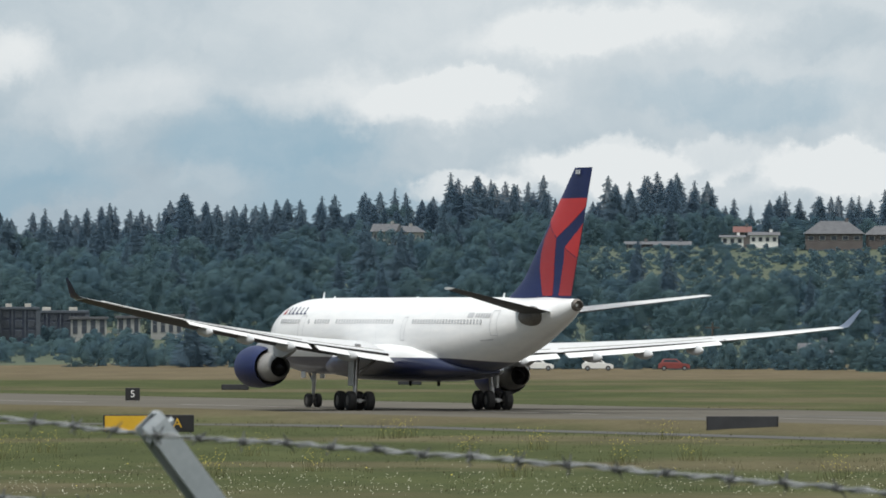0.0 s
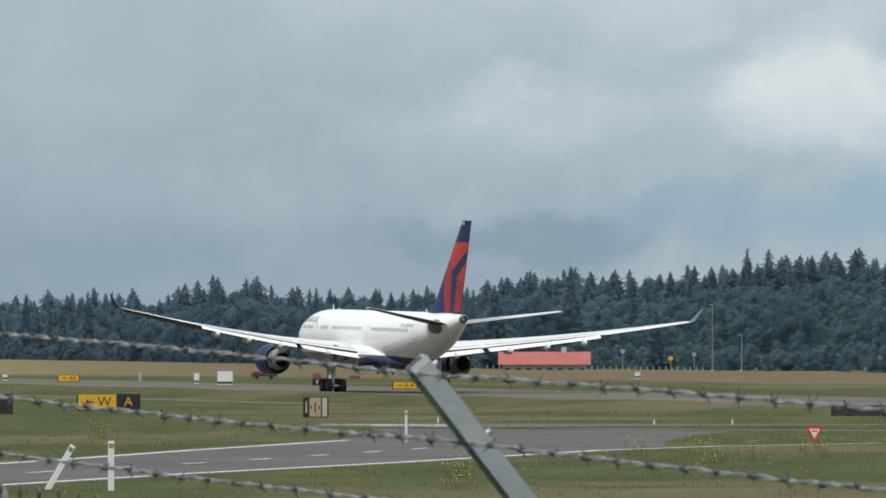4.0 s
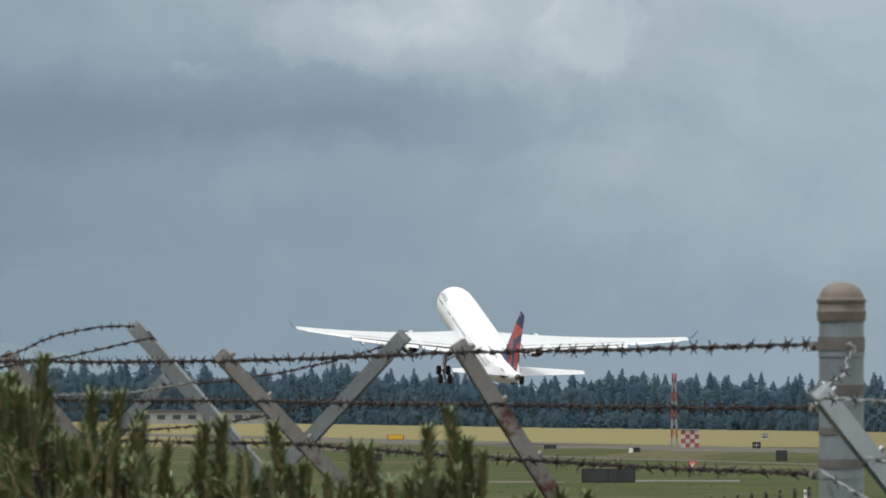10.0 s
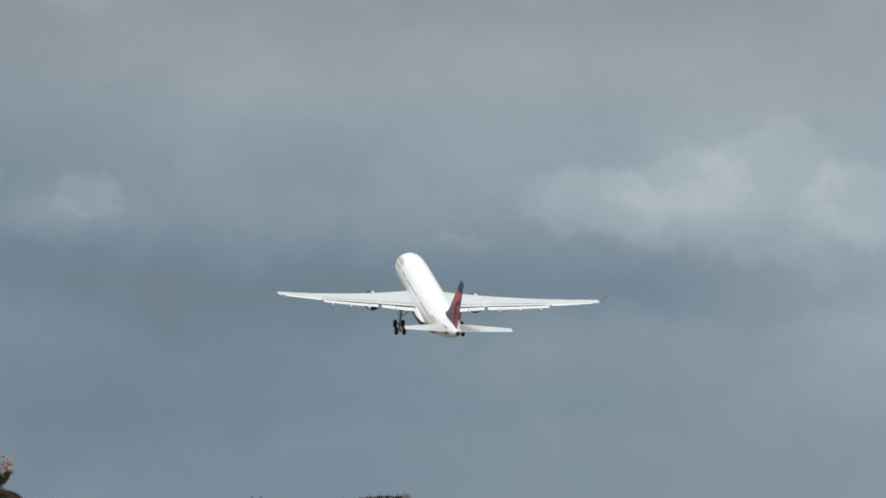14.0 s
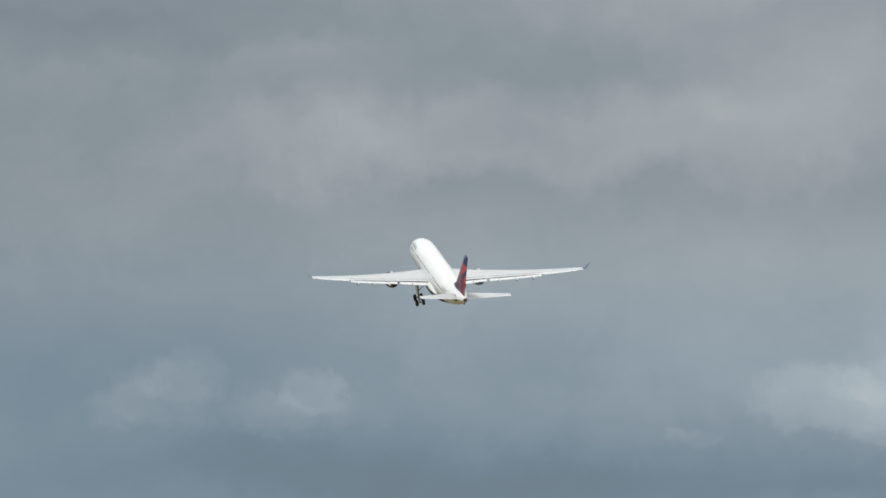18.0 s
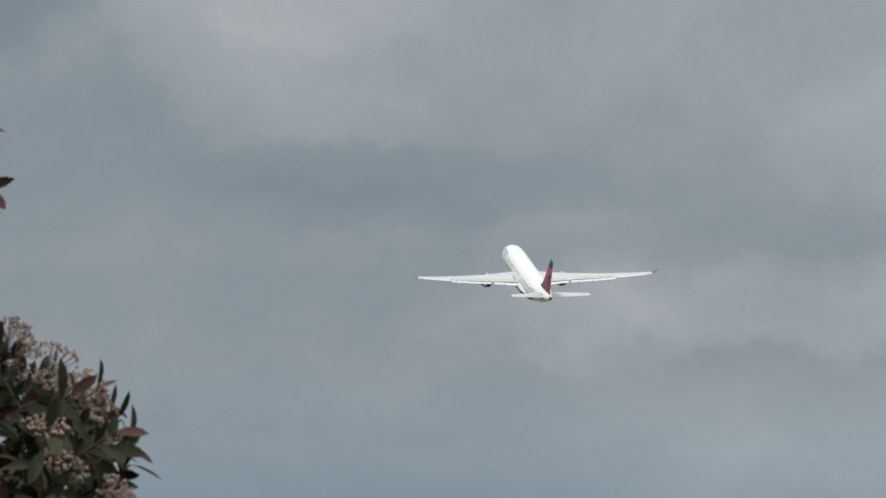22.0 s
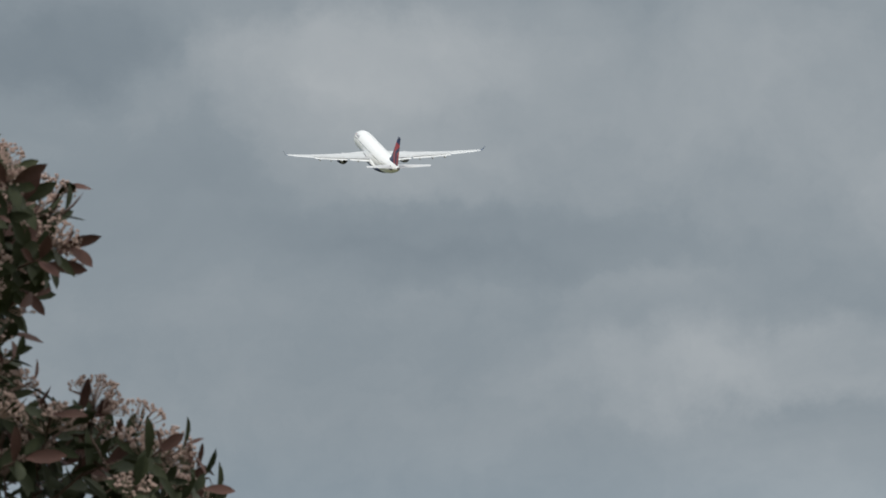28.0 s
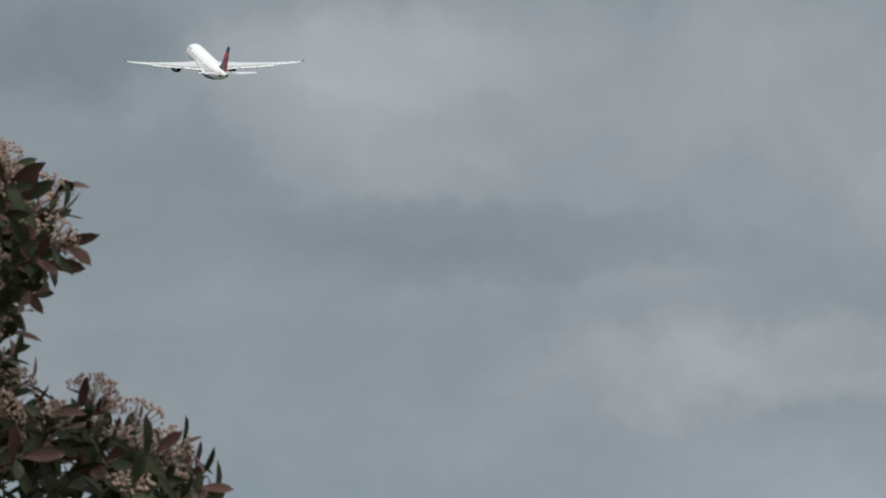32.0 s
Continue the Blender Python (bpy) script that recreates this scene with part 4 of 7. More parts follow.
# ---- woods ----
def foliage(name, low, high, trans=0.0):
    m = bpy.data.materials.new(name)
    m.use_nodes = True
    n = Nodes(m.node_tree)
    g = n.add("ShaderNodeNewGeometry")
    a = n.noise(g.outputs["Position"], 0.045, 3.0, 0.6)
    v = n.math("ADD", n.math("MULTIPLY", g.outputs["Random Per Island"], 0.38), n.math("MULTIPLY", n.smooth(a, 0.34, 0.66), 0.66))
    col = n.ramp(v, [(0.08, low), (0.92, high)])
    bs = n.add("ShaderNodeBsdfPrincipled", Base_Color=col, Roughness=0.8)
    bs.inputs["Specular IOR Level"].default_value = 0.15
    thin = n.add("ShaderNodeBsdfTranslucent", Color=col)
    both = n.add("ShaderNodeMixShader", i0=0.6, i1=bs.outputs[0], i2=thin.outputs[0])
    # a leafy crown lets part of the light pass between its leaves
    airy = n.add("ShaderNodeMixShader", i0=0.42, i1=both.outputs[0], i2=n.add("ShaderNodeBsdfTransparent").outputs[0])
    n.add("ShaderNodeOutputMaterial", Surface=airy.outputs[0])
    return m


# distance haze is put into these greens as a blue tint
NEEDLES = foliage("haze_blue_needles", (0.072, 0.118, 0.170), (0.096, 0.150, 0.194))
LEAVES = foliage("haze_blue_broadleaf", (0.074, 0.134, 0.182), (0.102, 0.168, 0.182))
BELT = foliage("haze_blue_far_wood", (0.078, 0.134, 0.186), (0.104, 0.160, 0.198))
BARK = surface("bark", (0.045, 0.035, 0.028), (0.09, 0.07, 0.055), 2, 0.9, 0, 0.02)


def conifer_arrays(rng, height, width, tiers=15, arms=9):
    """A ragged spire: whorls of drooping, fringed boughs round a narrow dark core."""
    v, f = [], []
    n = 7
    swell = [rng.uniform(0.62, 1.18) for _ in range(tiers + 1)]
    lean = (rng.uniform(-0.35, 0.35), rng.uniform(-0.35, 0.35))

    def reach(u):
        i = min(tiers - 1, int(u * tiers))
        k = u * tiers - i
        return width * (1 - u) ** 0.70 * min(1.0, 0.6 + u * 2.5) * (swell[i] * (1 - k) + swell[i + 1] * k)

    rings = 9
    for t in range(rings):
        u = t / (rings - 1)
        for k in range(n):
            a = 2 * math.pi * (k + 0.5 * (t % 2)) / n
            r = reach(u) * rng.uniform(0.36, 0.62) + 0.05
            v.append((math.cos(a) * r + lean[0] * u, math.sin(a) * r + lean[1] * u, height * (0.03 + 0.96 * u) + rng.uniform(-0.3, 0.3)))
    for t in range(rings - 1):
        for k in range(n):
            i, j = t * n + k, t * n + (k + 1) % n
            f += [(i, j, j + n), (i, j + n, i + n)]
    for t in range(tiers):
        u = (t + 0.5) / tiers
        for k in range(arms):
            uu = min(0.985, max(0.02, u + rng.uniform(-0.5, 0.5) / tiers))
            z = height * (0.05 + 0.95 * uu)
            a = 2 * math.pi * (k + rng.uniform(-0.45, 0.45)) / arms
            rr = reach(uu) * rng.uniform(0.7, 1.3) + 0.16
            c, s = math.cos(a), math.sin(a)
            w = rr * rng.uniform(0.13, 0.24) + 0.10
            drop = rr * rng.uniform(0.05, 0.42)
            r0 = rr * 0.25
            ox, oy = lean[0] * uu, lean[1] * uu
            i = len(v)
            v += [(ox + c * r0, oy + s * r0, z + 0.14 * rr), (ox + c * rr * 0.62 - s * w, oy + s * rr * 0.62 + c * w, z - drop), (ox + c * rr, oy + s * rr, z - drop * 0.55), (ox + c * rr * 0.7 + s * w, oy + s * rr * 0.7 - c * w, z - drop * 0.9), (ox + c * rr * 0.66, oy + s * rr * 0.66, z - drop - 0.10 * rr - 0.25)]
            f += [(i, i + 1, i + 2), (i, i + 2, i + 3), (i + 1, i + 4, i + 3)]
    return np.array(v), np.array(f)


def broadleaf_arrays(rng, height, width, count=300, leaf=0.66, total=18):
    """A billowing crown: many small leafy lobes, roughened by leaf clumps that face all ways."""
    v, f = [], []
    lobes = []
    for k in range(total):
        up = (k + 0.5) / total
        out = width * 0.72 * math.sqrt(max(0.04, 1 - (2 * up - 0.75) ** 2 / 1.65)) * rng.uniform(0.45, 1.0)
        a = k * 2.4 + rng.uniform(-0.5, 0.5)
        lobes.append((math.cos(a) * out, math.sin(a) * out, height * (0.22 + 0.68 * up) + rng.uniform(-0.4, 0.4), width * rng.uniform(0.19, 0.33)))
    lobes.append((0, 0, height * 0.48, width * 0.55))
    m = 5
    for lx, ly, lz, lr in lobes:
        i = len(v)
        v.append((lx, ly, lz + lr * 0.95))
        for j in (1, 2):
            p = math.pi * j / 3.2
            for k in range(m):
                a = 2 * math.pi * (k + 0.5 * j) / m
                r = lr * rng.uniform(0.60, 1.05)
                v.append((lx + math.sin(p) * math.cos(a) * r, ly + math.sin(p) * math.sin(a) * r, lz + math.cos(p) * r * 0.95))
        for k in range(m):
            o, q = i + 1 + k, i + 1 + (k + 1) % m
            f += [(i, o, q), (o, o + m, q), (q, o + m, q + m)]
    for _ in range(count):
        lx, ly, lz, lr = lobes[rng.randrange(len(lobes) - 1)]
        d = Vector((rng.gauss(0, 1), rng.gauss(0, 1), rng.gauss(0.35, 0.8))).normalized()
        o = Vector((lx, ly, lz)) + d * lr * rng.uniform(0.75, 1.2)
        n = (d * 1.2 + Vector((rng.gauss(0, 0.5), rng.gauss(0, 0.5), rng.gauss(0.2, 0.5)))).normalized()
        u = n.orthogonal().normalized()
        w = n.cross(u)
        s = leaf * rng.uniform(0.45, 1.35)
        a = rng.uniform(0, 6.28)
        u, w = u * math.cos(a) + w * math.sin(a), w * math.cos(a) - u * math.sin(a)
        i = len(v)
        v += [tuple(o + u * s), tuple(o - u * s * 0.5 + w * s * rng.uniform(0.5, 0.95)), tuple(o - u * s * rng.uniform(0.3, 0.8) - w * s * 0.8)]
        f.append((i, i + 1, i + 2))
    return np.array(v), np.array(f)


class Grove:
    """Many trees gathered into one mesh of triangles."""

    def __init__(self):
        self.v, self.f, self.k = [], [], 0

    def plant(self, arrays, place, size, turn, girth=1.0):
        v, f = arrays
        c, s = math.cos(turn), math.sin(turn)
        w = np.stack([(v[:, 0] * c - v[:, 1] * s) * girth, (v[:, 0] * s + v[:, 1] * c) * girth, v[:, 2]], 1) * size + np.array(place)
        self.v.append(w)
        self.f.append(f + self.k)
        self.k += len(v)

    def done(self, name, mat, label, category):
        co, tri = np.concatenate(self.v).astype(np.float32), np.concatenate(self.f).astype(np.int32)
        me = bpy.data.meshes.new(name)
        me.vertices.add(len(co))
        me.vertices.foreach_set("co", co.ravel())
        me.loops.add(tri.size)
        me.loops.foreach_set("vertex_index", tri.ravel())
        me.polygons.add(len(tri))
        me.polygons.foreach_set("loop_start", np.arange(0, tri.size, 3, dtype=np.int32))
        me.polygons.foreach_set("use_smooth", np.ones(len(tri), bool))
        me.update(calc_edges=True)
        me.materials.append(mat)
        return tagged(new(name, me), label, category, "", "stuff")


CLEARINGS = [  # bearing, half width, near and far end: open ground before the houses
    (0.29, 0.20, 2420, 2690), (-2.45, 0.55, 2360, 2540), (-1.85, 0.30, 2380, 2620), (-1.28, 0.26, 2400, 2560), (-1.63, 0.14, 1950, 2170), (2.30, 0.82, 1325, 1500),
    (5.66, 0.40, 1300, 1440), (2.9, 0.85, 1290, 1338)]


def cleared(b, r):
    return any(abs(b - c) < w and lo < r < hi for c, w, lo, hi in CLEARINGS)


def build_woods():
    rng = random.Random(11)
    firs = [conifer_arrays(rng, 20, w, t, 9) for w, t in ((5.0, 17), (6.0, 15), (5.4, 18), (4.6, 16), (6.6, 16))]
    oaks = [broadleaf_arrays(rng, 12, w) for w in (5.0, 5.8, 6.4, 4.4, 5.4, 4.8)]
    stout = [conifer_arrays(rng, 20, w, t, 9) for w, t in ((7.0, 14), (8.4, 15), (6.4, 16), (9.2, 14), (7.6, 15))]
    bushes = [broadleaf_arrays(rng, 12, w, 90, 1.1) for w in (6.4, 7.2, 5.6)]
    # tall firs that stand out on the skyline, each a thing
    fir_things = []
    for i, (v, f) in enumerate(firs):
        t = thing("conifer", "tall dark green conifer on the wooded ridge, tinted blue as by haze", "tree", (0, -900 - 20 * i, 0), "conifers on the ridge")
        crown = soup("crown", v.tolist(), f.tolist(), NEEDLES, "", "", "", t, True)
        part("trunk", tube(bmesh.new(), [(0, 0, -3), (0, 0, 12)], [0.4, 0.15], 6), BARK, t)
        fir_things.append(t)
    used = [False] * len(firs)
    for b, top in RIDGE[2:-2]:
        r = ridge_dist(b) - rng.uniform(0, 40)
        z = ground_height(b, r)
        hgt = EYE + top * r / 3000 - z
        if hgt < 4:
            continue
        i = rng.randrange(len(firs))
        size = min(hgt / 20, 1.6)
        place = Matrix.Translation(at(b, r, z + max(0, hgt - 20 * size))) @ Matrix.Rotation(rng.uniform(0, 6), 4, "Z")
        src = fir_things[i]
        if not used[i]:
            used[i] = True
            src.matrix_basis = place
            t = src
        else:
            t = copy_thing(src, place)
        t.scale = (size * rng.uniform(0.85, 1.1),) * 2 + (size,)
    for i, t in enumerate(fir_things):
        if not used[i]:
            for o in list(t.children):
                bpy.data.objects.remove(o)
            bpy.data.objects.remove(t)
    ridge, slope, belt = Grove(), Grove(), Grove()
    # close-set firs along the crest
    for row in range(4):
        b = -4.5
        while b < 20:
            r = ridge_dist(b) - 15 - 26 * row + rng.uniform(-10, 10)
            z = ground_height(b, r)
            top = EYE + along(RIDGE, b) * r / 3000
            hgt = (top - z) * (rng.uniform(0.80 if b < 1.4 else 0.90, 1.10 if b < 5 else 1.13) if row < 2 else rng.uniform(0.6, 0.95))
            if hgt > 3:
                k = rng.random()
                if k < (0.74 if b < 5 else 0.6):
                    ridge.plant(stout[rng.randrange(5)], at(b, r, z - 0.5), hgt / 20, rng.uniform(0, 6))
                else:
                    slope.plant(oaks[rng.randrange(6)], at(b, r, z - 1), hgt / 13.5 * (0.84 if b < 5 else 0.92), rng.uniform(0, 6))
            b += rng.uniform(0.06, 0.15)
    # broadleaved slope, and firs scattered over it
    rows = 21
    for row in range(rows):
        b = -4.5
        while b < 7.5:
            e = along(EDGE, b) + (30 if b > 0 else 64)
            far = ridge_dist(b) - 90
            t = row / (rows - 1)
            r = e + (far - e) * (t ** 1.15) + rng.uniform(-25, 25)
            z = ground_height(b, r)
            left = max(0.0, min(1.0, (b + 1.2) / 2.5))
            size = rng.uniform(0.6, 1.05) * (0.7 if t < 0.1 else 1)
            if b < -0.75 and 1650 < r < 2540:
                size *= 0.62
                if r > 2050 and noise.noise((b * 2.3, r / 110, 3.7)) > 0.10:
                    b += rng.uniform(5, 8.5) / r * 57.3
                    continue
            if cleared(b, r):
                if 1342 < r < 2300:
                    slope.plant(bushes[rng.randrange(3)], at(b, r, z - 1.2), rng.uniform(0.18, 0.42), rng.uniform(0, 6), 1.2)
            elif (rng.random() < 0.05 + 0.55 * max(0.0, t - 0.4) * left):
                ridge.plant(firs[rng.randrange(5)], at(b, r, z - 0.5), rng.uniform(0.45, 0.85), rng.uniform(0, 6))
            else:
                slope.plant(oaks[rng.randrange(6)], at(b, r, z - (4.0 if t < 0.1 else 2.0)), size, rng.uniform(0, 6))
            b += rng.uniform(5, 8.5) / r * 57.3
    # the belt of trees behind the meadow
    for row in range(4):
        b = 5.5
        while b < 21:
            e = along(EDGE, b)
            r = e + 20 + row * 60 + rng.uniform(-15, 15)
            top = EYE + along(RIDGE, b) * r / 3000
            hgt = top * rng.uniform(0.66, 0.84)
            if rng.random() < 0.58:
                hgt *= rng.uniform(1.0, 1.26)
                belt.plant(firs[rng.randrange(5)], at(b, r, -0.5), max(hgt, 6) / 20, rng.uniform(0, 6))
            else:
                belt.plant(oaks[rng.randrange(6)], at(b, r, -3.5), max(hgt + 3, 6) / 12, rng.uniform(0, 6))
            b += rng.uniform(4, 7.5) / r * 57.3
    # scrub over the open slopes
    low = [broadleaf_arrays(rng, 6, w, 46, 0.8, 8) for w in (4.0, 5.0, 3.4, 4.4)]
    for b0, b1, r0, r1, every in ((-2.95, -0.72, 1980, 2545, 15), (1.45, 3.2, 1345, 1475, 20), (0.08, 0.5, 2420, 2640, 22)):
        r = r0
        while r < r1:
            b = b0
            while b < b1:
                q = r + rng.uniform(-8, 8)
                slope.plant(low[rng.randrange(4)], at(b, q, ground_height(b, q) - 0.8), rng.uniform(0.22, 0.60) * (0.72 if r > 2000 else 1), rng.uniform(0, 6), 1.35)
                b += rng.uniform(3.0, 6.0) / r * 57.3
            r += every
    # low bushes along the foot of the woods
    for row in range(2):
        b = -4.5
        while b < 21:
            r = along(EDGE, b) + (22 if b < 5.5 else 8) + row * 14 + rng.uniform(-5, 5)
            if not cleared(b, r) and not (b > 13.0 and b < 14.1):
                (belt if b > 5.5 else slope).plant(bushes[rng.randrange(3)], at(b, r, ground_height(b, r) - 1.3), rng.uniform(0.26, 0.48), rng.uniform(0, 6))
            b += rng.uniform(2.2, 4.5) / r * 57.3
    ridge.done("ridge_conifers", NEEDLES, "dense dark conifers along the hill's crest, tinted blue as by haze", "woods")
    slope.done("hillside_trees", LEAVES, "dense green broadleaved trees covering the hillside, tinted blue as by haze", "woods")
    belt.done("tree_belt", BELT, "dark belt of trees behind the dry meadow, tinted blue as by haze", "woods")


build_woods()


def build_far_hill():
    """A low hill far behind the woods, its blue painted in for the haze."""
    rng = random.Random(4)
    verts, faces = [], []
    n = 90
    for i in range(n + 1):
        b = 13.6 + 12 * i / n
        top = along([(13.6, 8), (14.2, 27), (14.8, 35), (15.4, 38.5), (16.0, 41.5), (18, 46), (21, 40), (24, 20), (25.6, 6)], b) + rng.uniform(-0.4, 0.4)
        for r, z in ((4350, -1), (4500, top * 0.7), (4620, top), (4800, -1)):
            verts.append(at(b, r, z))
    for i in range(n):
        for j in range(3):
            o = i * 4 + j
            faces.append((o, o + 4, o + 5, o + 1))
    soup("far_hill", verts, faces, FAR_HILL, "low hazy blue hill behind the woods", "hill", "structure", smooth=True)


# a base colour close to the sky's carries the haze over the hill
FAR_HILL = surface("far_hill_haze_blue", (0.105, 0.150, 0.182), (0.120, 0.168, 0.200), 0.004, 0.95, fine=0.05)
build_far_hill()


# ---- the security fence on the bank ----
def barbed(pts, gap=0.125, r=0.0021, sag=0.0, barb=0.019, seed=1):
    """Two twisted strands with four-pointed barbs at even gaps, hung between points."""
    rng = random.Random(seed)
    bm = bmesh.new()
    full = []
    for a, b in zip(pts, pts[1:]):
        a, b = Vector(a), Vector(b)
        n = max(2, int((b - a).length / 0.035))
        for i in range(n):
            t = i / n
            p = a.lerp(b, t)
            p.z -= sag * 4 * t * (1 - t)
            p += Vector((0, 0, rng.uniform(-0.002, 0.002)))
            full.append(p)
    full.append(Vector(pts[-1]))
    run, nxt, turn = 0.0, rng.uniform(0.02, gap), 0.0
    one, two = [], []
    for i, p in enumerate(full):
        d = (full[min(i + 1, len(full) - 1)] - full[max(i - 1, 0)]).normalized()
        u = d.cross(Vector((0, 0, 1))).normalized()
        w = u.cross(d)
        turn += 1.25
        k = (u * math.cos(turn) + w * math.sin(turn)) * r * 1.15
        one.append(p + k)
        two.append(p - k)
        if i:
            run += (p - full[i - 1]).length
        if run >= nxt and 0 < i < len(full) - 1:
            nxt = run + gap * rng.uniform(0.85, 1.15)
            a0 = rng.uniform(0, math.pi)
            tube(bm, [p - d * 0.008, p + d * 0.008], r * 2.7, 6)
            for j, (ang, sh) in enumerate(((a0, -0.004), (a0 + 0.9, 0.004))):
                q = u * math.cos(ang) + w * math.sin(ang) + d * rng.uniform(-0.3, 0.3)
                tube(bm, [p + d * sh - q * barb, p + d * sh, p + d * sh + q * barb], [r * 0.5, r * 1.0, r * 0.5], 4)
    for fc in bm.faces:
        fc.material_index = 1
    tube(bm, one, r, 5)
    tube(bm, two, r, 5)
    return bm


def arm_mesh(tip, base, width=0.05, holes=False):
    """A pressed steel arm: a shallow channel that carries three strands."""
    tip, base = Vector(tip), Vector(base)
    d = (base - tip).normalized()
    side = d.cross(Vector((0, 0, 1))).normalized()
    face = side.cross(d).normalized()
    bm = bmesh.new()
    prof = [(-0.5, -0.021), (-0.5, 0.021), (0.5, 0.021), (0.5, -0.021), (0.42, -0.021), (0.42, 0.016), (-0.42, 0.016), (-0.42, -0.021)]
    rings = []
    ln = (base - tip).length
    spots = ((0.0, 0.7), (0.012, 0.9), (0.045, 1.0), (0.085, 1.0), (ln * 0.5, 1.0), (ln, 1.05))
    for t, k in spots:
        rings.append([bm.verts.new(tip + d * t + side * (u * width * k) + face * v) for u, v in prof])
    for n, (a, b) in enumerate(zip(rings, rings[1:])):
        for i in range(len(prof)):
            j = (i + 1) % len(prof)
            if not (holes and n == 2 and i in (1, 5)):  # the slot near the tip goes right through
                bm.faces.new((a[i], a[j], b[j], b[i]))
    bm.faces.new(rings[0])
    bm.faces.new(rings[-1])
    return bm, d, side, face


def mesh_panel(a, b, low, pitch, seed, top_jag=0.05):
    """Chain-link: each woven wire zigzags down from a twisted spike at the top edge."""
    rng = random.Random(seed)
    a, b = Vector(a), Vector(b)
    n = int((b - a).length / pitch)
    d = (b - a).normalized()
    u = Vector((-d.y, d.x, 0)).normalized()
    bm = bmesh.new()
    for i in range(n):
        o = a.lerp(b, (i + 0.5) / n)
        lean = rng.uniform(-0.012, 0.012)
        pts = [o + Vector((0, 0, top_jag)) + d * lean]
        half = pitch * 0.60
        for way in (1, -1):  # a wire to either side, hooked through its neighbours
            leg, k = list(pts), 0
            while k * half / 4 < o.z - low:
                w = math.sin(math.pi * k / 4)
                w = way * math.copysign(abs(w) ** 0.4, w)
                leg.append(o + d * (pitch * 0.52 * w) + u * 0.006 * w - Vector((0, 0, k * half / 4)))
                k += 1
            tube(bm, leg, 0.0045, 4)
        for j in range(3):
            z = o.z + top_jag * (0.25 + 0.28 * j)
            q = d * 0.006 * (1 if j % 2 else -1)
            tube(bm, [Vector((o.x, o.y, z)) - q, Vector((o.x, o.y, z + 0.012)) + q], 0.0036, 4)
    return bm


def build_fences():
    # the near run, falling gently to the right
    step, first = Vector((1.5425, -2.65, -0.094)), Vector((-3.556, 20.5, 6.705))
    n1 = Vector((-0.863, -0.505, 0))
    run = thing("security_fence", "galvanised chain-link security fence topped with barbed wire", "fence", (-2.0, 18.0, 4.15))
    inv = Matrix.Translation((2.0, -18.0, -4.15))

    def put(name, bm, mat, owner, label="", smooth=False):
        for v in bm.verts:
            v.co = owner[1] @ v.co
        return part(name, bm, mat, owner[0], label, smooth)
    own = (run, inv)
    tips, bases = [], []
    for i in range(6):
        tip = first + step * i
        base = tip - n1 * 0.335 - Vector((0, 0, 0.40))
        tips.append(tip)
        bases.append(base)
        bm, d, side, face = arm_mesh(tip, base, 0.036)
        arm = put("barb_arm", bm, GALV_ARM, own, "leaning galvanised steel arm", False)
        for k in (0.03, 0.20, 0.375):
            bm = tube(bmesh.new(), [inv @ (tip + d * k - face * 0.024), inv @ (tip + d * k + face * 0.034)], 0.007, 6)
            part("wire_clip", bm, GALV, arm)
        bm = turned([(0.0, 0.036), (0.03, 0.036), (0.05, 0.02), (0.05, 0.001)], 14, "z", tuple(base - Vector((0, 0, 0.02))), True)
        put("post_cap", bm, GALV, own, "", True)
        bm = tube(bmesh.new(), [base, Vector((base.x, base.y, 4.0))], 0.03, 14)
        put("post", bm, GALV, own, "round galvanised steel post", True)
    end = Vector((-3.62, 21.2, 0))
    for k, (off, zc) in enumerate(((0.03, 6.775), (0.20, 6.70), (0.375, 6.53))):
        line = [end + Vector((0.05, -0.05, zc))]
        if k == 0:  # its loose end curls up beside the post
            line = [end + Vector(q) for q in ((0.024, -0.058, 6.800), (0.036, -0.058, 6.796), (0.040, -0.060, 6.784), (0.030, -0.064, 6.772), (0.020, -0.070, 6.758), (0.028, -0.080, 6.744), (0.022, -0.12, 6.730))]
        elif k == 1:  # tied off at the first arm
            line = []
        else:
            line = [end + Vector((-0.038, -0.055, 6.52))]
        for tip, base in zip(tips, bases):
            d = (base - tip).normalized()
            line.append(tip + d * off + n1 * 0.02)
        put("barbed_wire", barbed(line, 0.125, 0.0023, -0.008 if k == 0 else 0.008, 0.017, 5 + k), [ZINC_WIRE, BARB], own, "galvanised barbed wire with dark barbs")
    for a, b in zip(bases, bases[1:]):
        put("top_rail", tube(bmesh.new(), [a - Vector((0, 0, 0.03)), b - Vector((0, 0, 0.03))], 0.021, 10), GALV, own, "", True)
        tagged(put("chain_link", mesh_panel(a - Vector((0, 0, 0.02)), b - Vector((0, 0, 0.02)), 5.6, 0.11, 3), MESH_WIRE, own, "weathered chain-link mesh"), kind="stuff")
    put("chain_link", mesh_panel(Vector((-3.58, 21.15, 6.32)), bases[0] - Vector((0, 0, 0.02)), 5.6, 0.11, 4), MESH_WIRE, own, "weathered chain-link mesh")

    # the corner post with its domed cap
    post = thing("corner_post", "thick galvanised corner post with a weathered domed cap", "post", (-3.62, 21.2, 4.0))
    part("pipe", turned([(0, 0.0505), (2.86, 0.0505)], 36, "z", (0, 0, 0), True), GALV, post, "blue-grey galvanised pipe", True)
